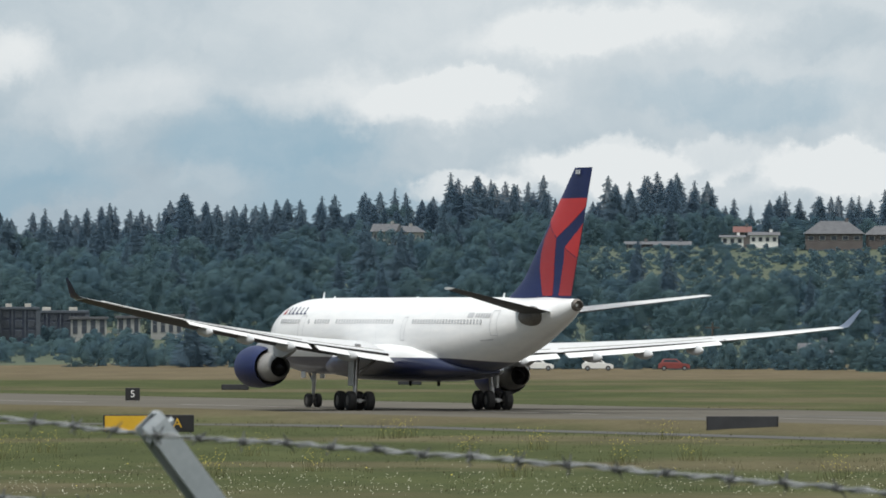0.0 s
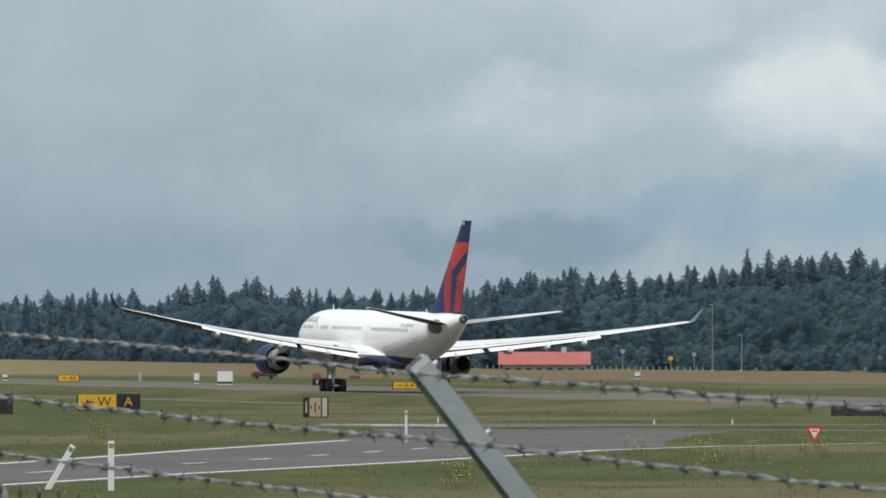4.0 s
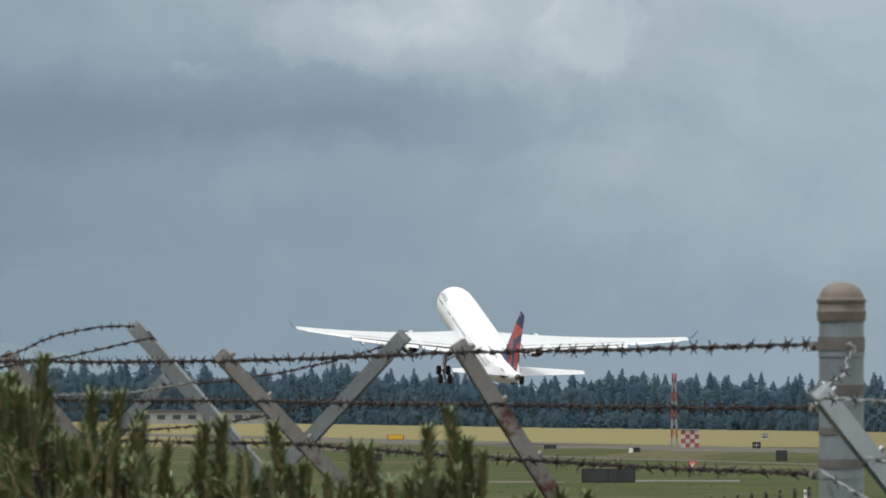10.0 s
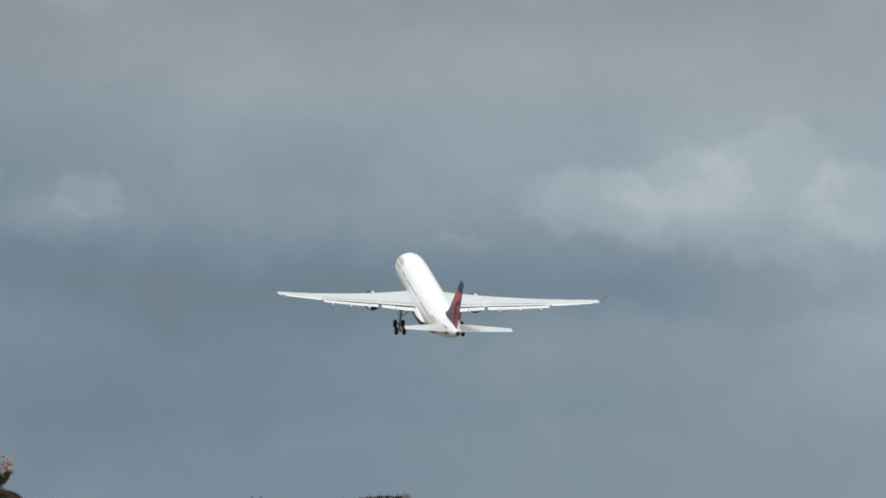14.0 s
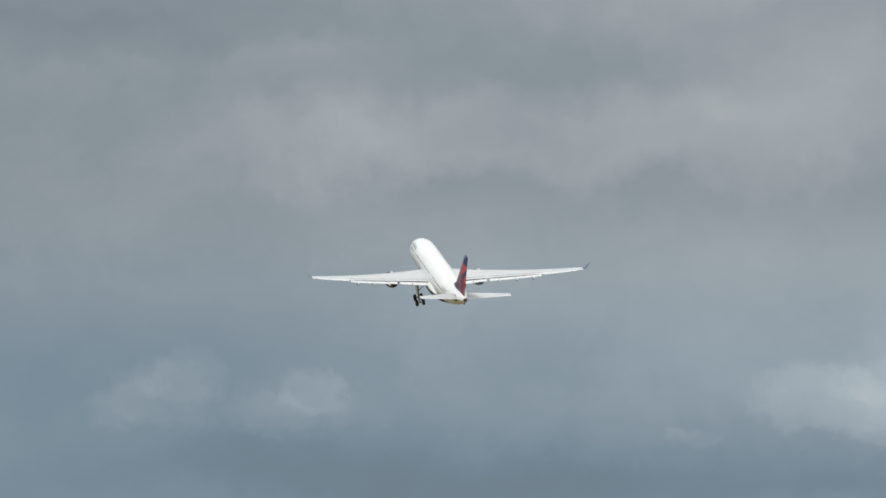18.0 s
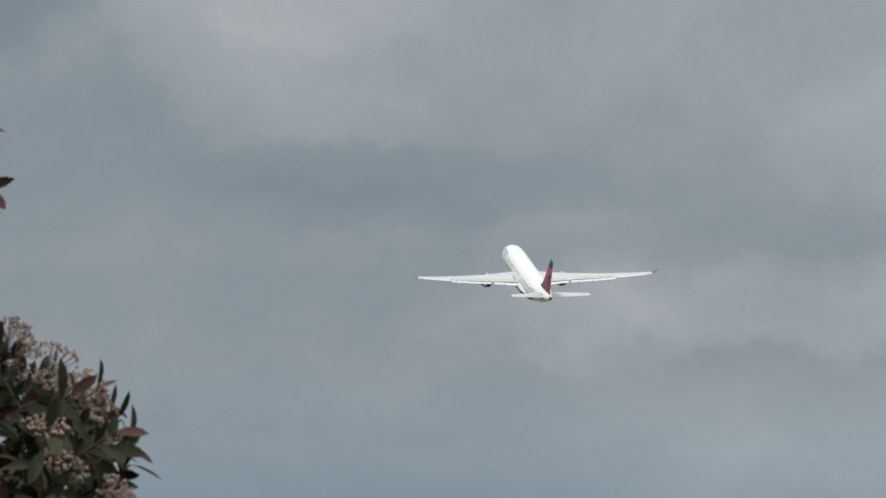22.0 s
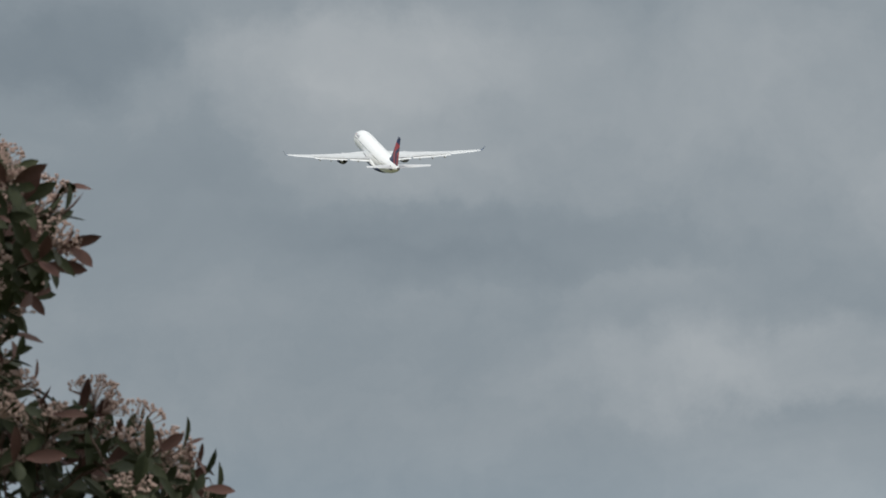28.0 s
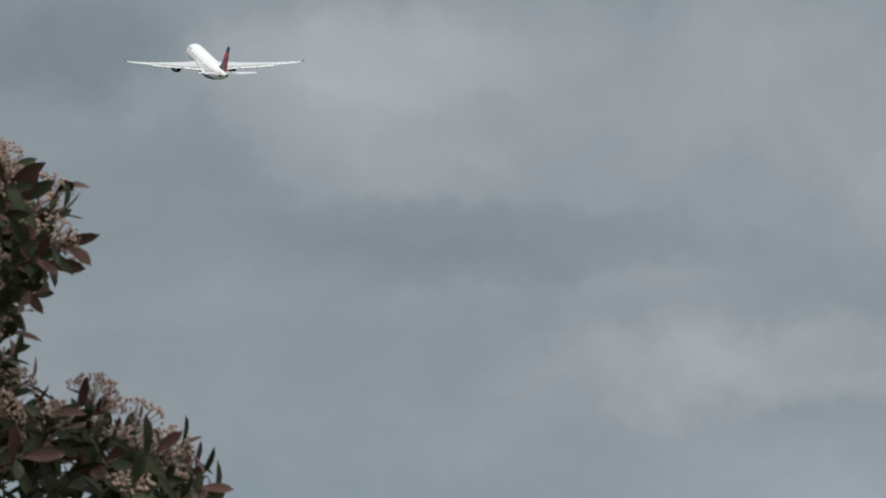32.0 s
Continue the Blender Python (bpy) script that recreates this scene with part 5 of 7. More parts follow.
    part("cap", turned([(2.855, 0.0535), (2.87, 0.0555), (2.878, 0.056), (2.881, 0.0535), (2.897, 0.0535), (2.899, 0.056), (2.905, 0.056), (2.908, 0.051), (2.918, 0.048), (2.930, 0.041), (2.938, 0.030), (2.943, 0.014), (2.944, 0.001)], 36, "z", (0, 0, 0), True), CAP_TAN, post, "tan weathered domed cap", True)
    for z, hgt, mat, out in ((2.79, 0.03, BAND, 0.0535), (2.775, 0.012, GALV, 0.0525), (2.69, 0.022, BAND, 0.0535), (2.665, 0.012, GALV, 0.052), (2.60, 0.016, BAND, 0.0525), (2.525, 0.02, BAND, 0.053), (2.50, 0.012, GALV, 0.052), (2.40, 0.022, GALV, 0.0535), (2.34, 0.012, GALV, 0.0525)):
        part("clamp_band", turned([(z, 0.0506), (z, out), (z + hgt, out), (z + hgt, 0.0506)], 36, "z"), mat, post, "steel clamp band round the post", True)
    for z in (2.80, 2.66, 2.51):
        d = Vector((-0.70, 0.50, 0)).normalized()
        m = Matrix.Translation(d * 0.055 + Vector((0, 0, z))) @ d.to_track_quat("X", "Z").to_matrix().to_4x4()
        part("bracket", box_bm((-0.01, -0.009, -0.011), (0.04, 0.009, 0.011), m, 0.002), BAND, post, "stained clamp lug")
        part("bolt", tube(bmesh.new(), [m @ Vector((0.026, -0.018, 0)), m @ Vector((0.026, 0.018, 0))], 0.007, 6), RUSTY, post)

    # the run beyond the corner, rusted
    far = thing("rusted_fence", "rusty chain-link fence topped with dark barbed wire", "fence", (-5.5, 25.5, 4.1))
    inv2 = Matrix.Translation((5.5, -25.5, -4.1))
    own2 = (far, inv2)
    n2 = Vector((-0.907, -0.421, 0))
    tips2, bases2 = [], []
    for i, (tip, h_out) in enumerate(((Vector((-5.101, 24.0, 6.826)), 0.27), (Vector((-6.401, 26.8, 6.812)), 0.40), (Vector((-7.777, 29.6, 6.825)), 0.36), (Vector((-9.0, 32.4, 6.79)), 0.36))):
        base = tip - n2 * h_out * 1.2 - Vector((0, 0, 0.50))
        tips2.append(tip)
        bases2.append(base)
        bm, d, side, face = arm_mesh(tip, base, 0.029)
        arm = put("barb_arm", bm, RUSTY, own2, "rust-stained leaning steel arm")
        for k in (0.03, 0.19, 0.36):
            bm = tube(bmesh.new(), [inv2 @ (tip + d * k - face * 0.024), inv2 @ (tip + d * k + face * 0.034)], 0.008, 6)
            part("wire_clip", bm, RUSTY, arm)
        put("post", tube(bmesh.new(), [base, Vector((base.x, base.y, 4.0))], 0.024, 12), RUST, own2, "rust-stained round post", True)
    for k, (off, zc) in enumerate(((0.03, 6.805), (0.19, 6.66), (0.36, 6.51))):
        line = [Vector((-3.68, 21.26, zc))]
        for tip, base in zip(tips2, bases2):
            d = (base - tip).normalized()
            line.append(tip + d * off + n2 * 0.02)
        put("barbed_wire", barbed(line, 0.125, 0.0028, 0.003, 0.019, 31 + k), RUST_WIRE, own2, "dark rusted barbed wire")
    top = [Vector((-3.66, 21.3, 6.43))] + [b + Vector((0, 0, 0.0)) for b in bases2]
    for j, (a, b) in enumerate(zip(top, top[1:])):
        put("top_rail", tube(bmesh.new(), [a - Vector((0, 0, 0.09)), b - Vector((0, 0, 0.09))], 0.018, 10), RUST, own2, "rusty top rail", True)
        if j < 2:
            tagged(put("chain_link", mesh_panel(a + Vector((0, 0, 0.03)), b + Vector((0, 0, 0.03)), 5.7, 0.155, 8 + j, 0.022), MESH_WIRE, own2, "rusty chain-link mesh with twisted spikes"), kind="stuff")
            coil = []
            ln = (b - a).length
            dd = (b - a).normalized()
            uu = Vector((-dd.y, dd.x, 0))
            jit = random.Random(70 + j)
            for i in range(int(ln / 0.085) * 10):
                t = i / 10 * 0.085
                ang = i / 10 * 2 * math.pi
                rad = 0.026 + 0.007 * math.sin(i * 0.05) + jit.uniform(-0.002, 0.002)
                coil.append(a + dd * t + uu * rad * math.cos(ang) + Vector((0, 0, -0.09 + 1.15 * rad * math.sin(ang))))
            put("tie_coil", tube(bmesh.new(), coil, 0.0048, 5), RUST, own2, "rusty coil that ties the mesh to the rail", True)

    # double arms beyond
    for tipr, tipl, base, grp in (((-6.11, 28.0, 6.875), (-6.954, 28.0, 6.905), (-6.53, 28.0, 6.43), 1), ((-7.58, 31.0, 6.75), (-8.42, 31.0, 6.76), (-8.0, 31.0, 6.32), 2)):
        y = thing("double_arm_post", "steel post with two galvanised arms spread in a V", "post", (base[0], base[1], 4.1), "double-armed posts")
        inv3 = Matrix.Translation((-base[0], -base[1], -4.1))
        for tip in (tipr, tipl):
            bm, d, side, face = arm_mesh(tip, base, 0.040, True)
            put("barb_arm", bm, GALV_DULL, (y, inv3), "grey galvanised steel arm")
        put("post", tube(bmesh.new(), [Vector(base), Vector((base[0], base[1], 4.0))], 0.03, 12), GALV, (y, inv3), "", True)
    wires = thing("wire_strands", "thin galvanised barbed wire strung between double-armed posts", "barbed wire", (-7, 29, 6.6))
    inv4 = Matrix.Translation((7, -29, -6.6))
    for k, t in enumerate((0.05, 0.4)):
        a, b = Vector((-6.11, 28.0, 6.875)), Vector((-7.58, 31.0, 6.75))
        p, q = a.lerp(Vector((-6.53, 28, 6.43)), t), b.lerp(Vector((-8.0, 31, 6.32)), t)
        put("barbed_wire", barbed([p, q, q + (q - p)], 0.125, 0.0018, 0.03, 0.015, 60 + k), RUST_WIRE, (wires, inv4))
    # the strands from the other arms spring upwards before they fall away
    for k, line in enumerate(([(13.94, 28, 6.895), (14.155, 28.5, 6.896), (14.43, 29.0, 6.871), (14.64, 29.6, 6.826), (15.4, 31.5, 6.72)],
                              [(13.82, 28, 6.86), (14.04, 28.4, 6.842), (14.23, 28.7, 6.82), (14.43, 29.0, 6.80), (15.3, 31.0, 6.74)],
                              [(13.57, 28, 6.73), (13.95, 28.8, 6.70), (14.5, 30, 6.69), (15.4, 32, 6.70)])):
        put("barbed_wire", barbed([Vector(at(*q)) for q in line], 0.125, 0.0018, 0.0, 0.013, 66 + k), ZINC_WIRE if k == 2 else RUST_WIRE, (wires, inv4))


build_fences()


# ---- signs on the airfield ----
ROOF_GREY = surface("grey_roof_shingle", (0.072, 0.076, 0.086), (0.125, 0.13, 0.142), 0.8, 0.9)
ROOF_RED = surface("faded_red_roof", (0.26, 0.066, 0.064), (0.35, 0.098, 0.092), 0.5, 0.8)
ROOF_DULL = surface("dull_red_brown_roof", (0.115, 0.055, 0.050), (0.17, 0.082, 0.074), 0.5, 0.85)
WALL_SLATE = surface("dark_slate_wall", (0.058, 0.072, 0.092), (0.088, 0.106, 0.13), 0.5, 0.7)
GLASS_WALL = surface("dark_blue_glass_wall", (0.020, 0.028, 0.050), (0.036, 0.048, 0.078), 0.3, 0.35)
WALL_PALE = surface("weathered_pale_wall", (0.26, 0.265, 0.26), (0.36, 0.365, 0.36), 0.5, 0.85)
RED_CAR = surface("dull_red_car_paint", (0.20, 0.045, 0.042), (0.26, 0.060, 0.055), 0.8, 0.45)
WALL_CREAM = surface("cream_wall", (0.42, 0.40, 0.36), (0.52, 0.50, 0.46), 0.5, 0.85)
WALL_BROWN = surface("brown_wall", (0.098, 0.088, 0.088), (0.14, 0.127, 0.126), 0.5, 0.85)
SIGN_TAN = surface("yellowed_sign_face", (0.36, 0.31, 0.19), (0.44, 0.385, 0.25), 1.2, 0.6)
TRAILER = surface("dull_red_brown_paint", (0.15, 0.062, 0.046), (0.21, 0.088, 0.062), 0.8, 0.7)


def letters(text, size, mat, parent, place, turn_x=90):
    cu = bpy.data.curves.new("letter", "FONT")
    cu.body, cu.size, cu.align_x, cu.align_y, cu.extrude = text, size, "CENTER", "CENTER", 0.004
    tmp = bpy.data.objects.new("letter", cu)
    scene.collection.objects.link(tmp)
    bpy.context.view_layer.update()
    me = bpy.data.meshes.new_from_object(tmp.evaluated_get(bpy.context.evaluated_depsgraph_get()))
    bpy.data.objects.remove(tmp)
    me.materials.clear()
    me.materials.append(mat)
    ob = new("letter", me)
    ob.parent, ob.matrix_basis = parent, pose(*place, turn_x, 0, 0)
    return ob


def arrow(parent, mat, x, z, s, y):
    """An arrow that points to the left."""
    bm = polygon([(x - s, z), (x - s * 0.35, z + s * 0.5), (x - s * 0.35, z + s * 0.16), (x + s, z + s * 0.16), (x + s, z - s * 0.16), (x - s * 0.35, z - s * 0.16), (x - s * 0.35, z - s * 0.5)], 0.012)
    for v in bm.verts:
        v.co.y += y
    return part("arrow", bm, mat, parent)


def board(name, b, d, panels, height, lift=0.12, label="", category="sign", group="airfield signs", thick=0.35):
    """A lit airfield sign: panels in a row on short legs, facing the lens."""
    total = sum(p[0] for p in panels)
    sign = thing(name, label, category, at(b, d), group, "", b)
    x = -total / 2
    case = part("case", box_bm((-total / 2 - 0.05, -thick / 2, lift), (total / 2 + 0.05, thick / 2, lift + height), None, 0.02), SIGN_BLACK, sign, "black metal case")
    for w, back, ink, text in panels:
        panel = part("panel", box_bm((x + 0.05, -thick / 2 - 0.012, lift + 0.06), (x + w - 0.05, -thick / 2 + 0.01, lift + height - 0.06), None, 0.004), back, sign)
        cx, cz, y = x + w / 2, lift + height / 2, -thick / 2 - 0.016
        if "<" in text:
            arrow(panel, ink, x + w * 0.3, cz, height * 0.26, y)
            cx = x + w * 0.68
        t = text.replace("<", "").strip()
        if t == "|":
            for k, tall in ((-0.3, 0.09), (0.0, 0.24), (0.3, 0.09)):
                part("bar", box_bm((cx + k * w - 0.045, y - 0.006, cz - height * tall), (cx + k * w + 0.045, y + 0.004, cz + height * tall)), ink, panel)
        elif t == "|||":
            for k in range(6):
                part("bar", box_bm((x + w * (0.1 + 0.145 * k), y - 0.006, cz - height * 0.38), (x + w * (0.165 + 0.145 * k), y + 0.004, cz + height * 0.38)), ink, panel)
        elif t == "!":
            part("bar", box_bm((cx - 0.05, y - 0.006, cz - height * 0.28), (cx + 0.05, y + 0.004, cz + height * 0.28)), ink, panel)
        elif t:
            letters(t, height * 0.78, ink, panel, (cx, y, cz))
        x += w
    n = max(2, int(total / 0.9))
    for i in range(n):
        lx = -total / 2 + 0.15 + (total - 0.3) * i / (n - 1)
        part("leg", tube(bmesh.new(), [(lx, 0, -0.05), (lx, 0, lift + 0.02)], 0.035, 6), GALV, sign)
    return sign


def build_signs():
    CREAM, TAN = WALL_CREAM, SIGN_TAN
    Y, K, W = PAINT_YELLOW, SIGN_BLACK, SIGN_WHITE
    board("taxiway_sign", 8.28, 735, [(3.05, Y, K, "< W"), (1.75, K, Y, "A")], 1.28, label="yellow and black airfield sign with arrow and letters W and A")
    board("taxiway_sign", 1.77, 546, [(3.3, Y, K, ""), (1.8, K, Y, "A")], 0.98, label="yellow and black airfield sign with letter A beside the road")
    board("taxiway_sign", 6.50, 977, [(2.5, Y, K, "< A 4")], 0.78, label="small yellow airfield sign with arrow and A 4")
    board("taxiway_sign", 8.52, 1102, [(2.45, Y, K, "< A4")], 0.85, label="small yellow airfield sign with arrow and A4")
    board("distance_marker", 1.866, 755, [(1.05, K, W, "5")], 1.0, 0.1, label="black distance marker with a white 5 beside the runway")
    board("hold_sign", 7.035, 682, [(0.36, K, CREAM, "!"), (0.92, TAN, K, "|"), (0.44, CREAM, K, "")], 1.46, 0.08, label="black and white airfield sign with plain bars", thick=0.5)
    board("sign_back", -1.80, 549, [(4.05, PANEL_GREY, K, "")], 0.93, 0.06, label="dark back of a long airfield sign")
    board("sign_back", 3.70, 683, [(4.2, PANEL_GREY, K, ""), (1.35, K, CREAM, "|||")], 0.78, 0.18, label="dark back of a long airfield sign with striped end")
    board("sign_back", 11.09, 752, [(2.05, PANEL_GREY, K, ""), (2.1, PANEL_GREY, K, "")], 1.12, 0.1, label="two dark grey sign backs side by side")
    board("sign_back", 8.91, 707, [(0.85, K, K, ""), (0.4, PANEL_GREY, K, "")], 1.5, 0.1, label="upright dark sign box on the grass")
    board("sign_back", 10.05, 1013, [(1.1, PANEL_GREY, K, "")], 1.15, 0.1, label="grey sign back on the grass")
    board("sign_back", 11.44, 1171, [(1.4, PANEL_GREY, K, "")], 1.0, 0.1, label="dark sign back far across the grass")
    board("distance_marker", 7.027, 1047, [(1.0, K, W, "!")], 0.78, 0.06, label="small black marker board with a pale bar")
    board("distance_marker", 10.936, 1113, [(0.6, W, K, ""), (0.75, K, W, "")], 0.95, 0.1, label="black and white marker board")
    board("distance_marker", 10.20, 1277, [(1.0, K, W, "|")], 0.85, 0.1, label="small black marker board with pale bars")
    board("sign_back", 1.25, 865, [(2.4, PANEL_GREY, K, "")], 0.5, 0.1, label="low dark board in the grass")
    board("sign_back", 0.2, 930, [(2.2, PANEL_GREY, K, "")], 0.45, 0.1, label="low dark board in the grass")
    board("sign_back", 12.5, 1010, [(1.6, PANEL_GREY, K, "")], 0.8, 0.1, label="dark board behind the fence")
    board("taxiway_sign", 12.37, 1540, [(2.6, Y, K, "")], 0.85, 0.1, label="small yellow airfield sign far across the grass")
    for b, d, z, s in ((4.037, 502, 1.05, 0.95), (10.586, 839, 0.95, 0.85)):
        yld = thing("yield_sign", "red and white triangular give-way sign on a post", "sign", at(b, d), "", "", b)
        tri = lambda k: [(-s / 2 * k, z + s * 0.29 * k), (s / 2 * k, z + s * 0.29 * k), (0, z - s * 0.58 * k)]
        red = part("plate", polygon(tri(1.0), 0.02), SIGN_RED, yld, "red triangular plate")
        bm = polygon(tri(0.62), 0.012)
        for v in bm.verts:
            v.co.y -= 0.012
        part("face", bm, SIGN_WHITE, red, "white middle of the plate")
        bm = box_bm((-s * 0.16, -0.026, z + s * 0.02), (s * 0.16, -0.019, z + s * 0.10))
        part("bar", bm, SIGN_RED, red)
        part("post", tube(bmesh.new(), [(0, 0.04, -0.1), (0, 0.04, z)], 0.03, 8), GALV, yld)


build_signs()


def build_markers():
    # white roadside posts
    for b, d, hgt, w, lean in ((8.265, 385, 2.05, 0.25, 0), (6.491, 543, 1.84, 0.14, 0), (9.907, 483, 2.15, 0.16, 0), (8.65, 388, 2.12, 0.24, 30), (13.72, 781, 0.9, 0.14, 0), (4.53, 640, 0.42, 0.1, 0), (5.0, 640, 0.4, 0.1, 0), (3.4, 640, 0.45, 0.1, 0), (6.3, 652, 0.45, 0.1, 0)):
        p = thing("marker_post", "white leaning roadside marker post" if lean else "white roadside marker post", "post", at(b, d, -0.05), "roadside marker posts", "", b)
        m = Matrix.Rotation(radians(lean), 4, "Y")
        part("post", box_bm((-w / 2, -0.03, 0), (w / 2, 0.03, hgt), m, 0.012), SIGN_WHITE, p)
        part("reflector", box_bm((-w / 2 + 0.02, -0.036, hgt * 0.87), (w / 2 - 0.02, -0.029, hgt * 0.95), m), GALV, p, "grey reflector")
    # the striped mast and its chequered hut
    mast = thing("radio_mast", "red and white banded lattice mast", "mast", at(10.695, 1322))
    for i in range(8):
        z0, z1 = i * 1.28, (i + 1) * 1.28
        bm = bmesh.new()
        for sx, sy in ((-0.38, -0.38), (0.38, -0.38), (0.38, 0.38), (-0.38, 0.38)):
            k0, k1 = 1 - 0.05 * i, 1 - 0.05 * (i + 1)
            tube(bm, [(sx * k0, sy * k0, z0), (sx * k1, sy * k1, z1)], 0.07, 5)
            tube(bm, [(sx * k0, sy * k0, z0), (-sy * k1, sx * k1, z1)], 0.04, 4)
            tube(bm, [(sx * k1, sy * k1, z1), (-sy * k1, sx * k1, z1)], 0.04, 4)
        part("section", bm, ROOF_RED if i % 2 else WALL_PALE, mast, "red section" if i % 2 else "white section")
    hut = thing("equipment_hut", "small red and white chequered equipment hut", "hut", at(10.60, 1318), "", "", 10.6)
    part("body", box_bm((-1.25, -1.2, 0), (1.25, 1.2, 2.4), None, 0.03), WALL_CREAM, hut)
    for i in range(4):
        for j in range(4):
            if (i + j) % 2:
                part("chequer", box_bm((-1.25 + 0.625 * i, -1.215, 0.6 * j), (-1.25 + 0.625 * (i + 1), -1.19, 0.6 * (j + 1))), ROOF_RED, hut)
    part("roof", box_bm((-1.35, -1.3, 2.4), (1.35, 1.3, 2.5), None, 0.02), GALV, hut)
    # equipment cabinets and barriers out on the grass
    for b, d, w, hgt, mat, label in ((7.58, 1060, 1.7, 1.65, SIGN_WHITE, "white equipment cabinet with a dark base"), (7.75, 1085, 0.6, 1.3, SIGN_WHITE, "slim white equipment cabinet"), (8.9, 1150, 0.7, 0.8, SIGN_WHITE, "small white cabinet on the grass"), (5.1, 1180, 0.7, 0.9, SIGN_WHITE, "small white cabinet on the grass"), (10.15, 1600, 1.0, 0.9, WALL_PALE, "small pale cabinet in the meadow")):
        c = thing("equipment_cabinet", label, "cabinet", at(b, d), "equipment cabinets", "", b)
        part("base", box_bm((-w / 2 + 0.05, -0.35, 0.1), (w / 2 - 0.05, 0.35, 0.36)), PANEL_GREY, c, "dark base")
        part("plinth", box_bm((-w / 2, -0.45, -0.02), (w / 2, 0.45, 0.16), None, 0.02), WALL_CREAM, c)
        part("body", box_bm((-w / 2, -0.4, 0.36), (w / 2, 0.4, hgt), None, 0.05), mat, c)
        part("door", box_bm((-w / 2 + 0.08, -0.42, 0.42), (w / 2 - 0.08, -0.4, hgt - 0.1), None, 0.01), mat, c)
        part("roof", box_bm((-w / 2 - 0.05, -0.45, hgt), (w / 2 + 0.05, 0.45, hgt + 0.06), None, 0.01), GALV, c)
    t = thing("trailer", "low red-brown equipment trailer with an orange end", "trailer", at(7.347, 1175), "", "", 7.347)
    part("bed", box_bm((-1.5, -0.8, 0.36), (1.7, 0.8, 0.58), None, 0.03), PANEL_GREY, t, "dark flat bed")
    part("load", box_bm((-1.35, -0.7, 0.58), (0.35, 0.7, 1.12), None, 0.12), TRAILER, t, "red-brown load")
    part("end_panel", box_bm((-1.62, -0.75, 0.22), (-1.3, 0.75, 0.86), None, 0.04), ROOF_RED, t, "orange-red end panel")
    for x in (-0.9, 0.9):
        for y in (-0.7, 0.7):
            part("wheel", turned([(-0.1, 0.12), (-0.12, 0.24), (-0.08, 0.28), (0.08, 0.28), (0.12, 0.24), (0.1, 0.12)], 12, "y", (x, y, 0.28), caps=True), SIGN_BLACK, t)
    for b, d, w, hgt, mat, label in ((6.956, 1163, 0.42, 0.85, SIGN_WHITE, "short white marker post in the grass"), (7.03, 1170, 1.0, 0.85, TRAILER, "low red-brown box in the grass"), (6.544, 1315, 0.36, 1.5, SIGN_WHITE, "white marker post at the field's edge"), (8.09, 1129, 0.34, 1.1, WALL_PALE, "pale marker post in the grass"), (6.80, 1180, 1.3, 0.5, TRAILER, "low red-brown box in the grass")):
        p = thing("marker_box", label, "marker", at(b, d, -0.03), "markers in the far grass", "", b)
        part("body", box_bm((-w / 2, -0.15, 0), (w / 2, 0.15, hgt * 0.86), None, 0.03), mat, p)
        part("cap", box_bm((-w * 0.4, -0.12, hgt * 0.86), (w * 0.4, 0.12, hgt), None, 0.03), mat, p)


build_markers()


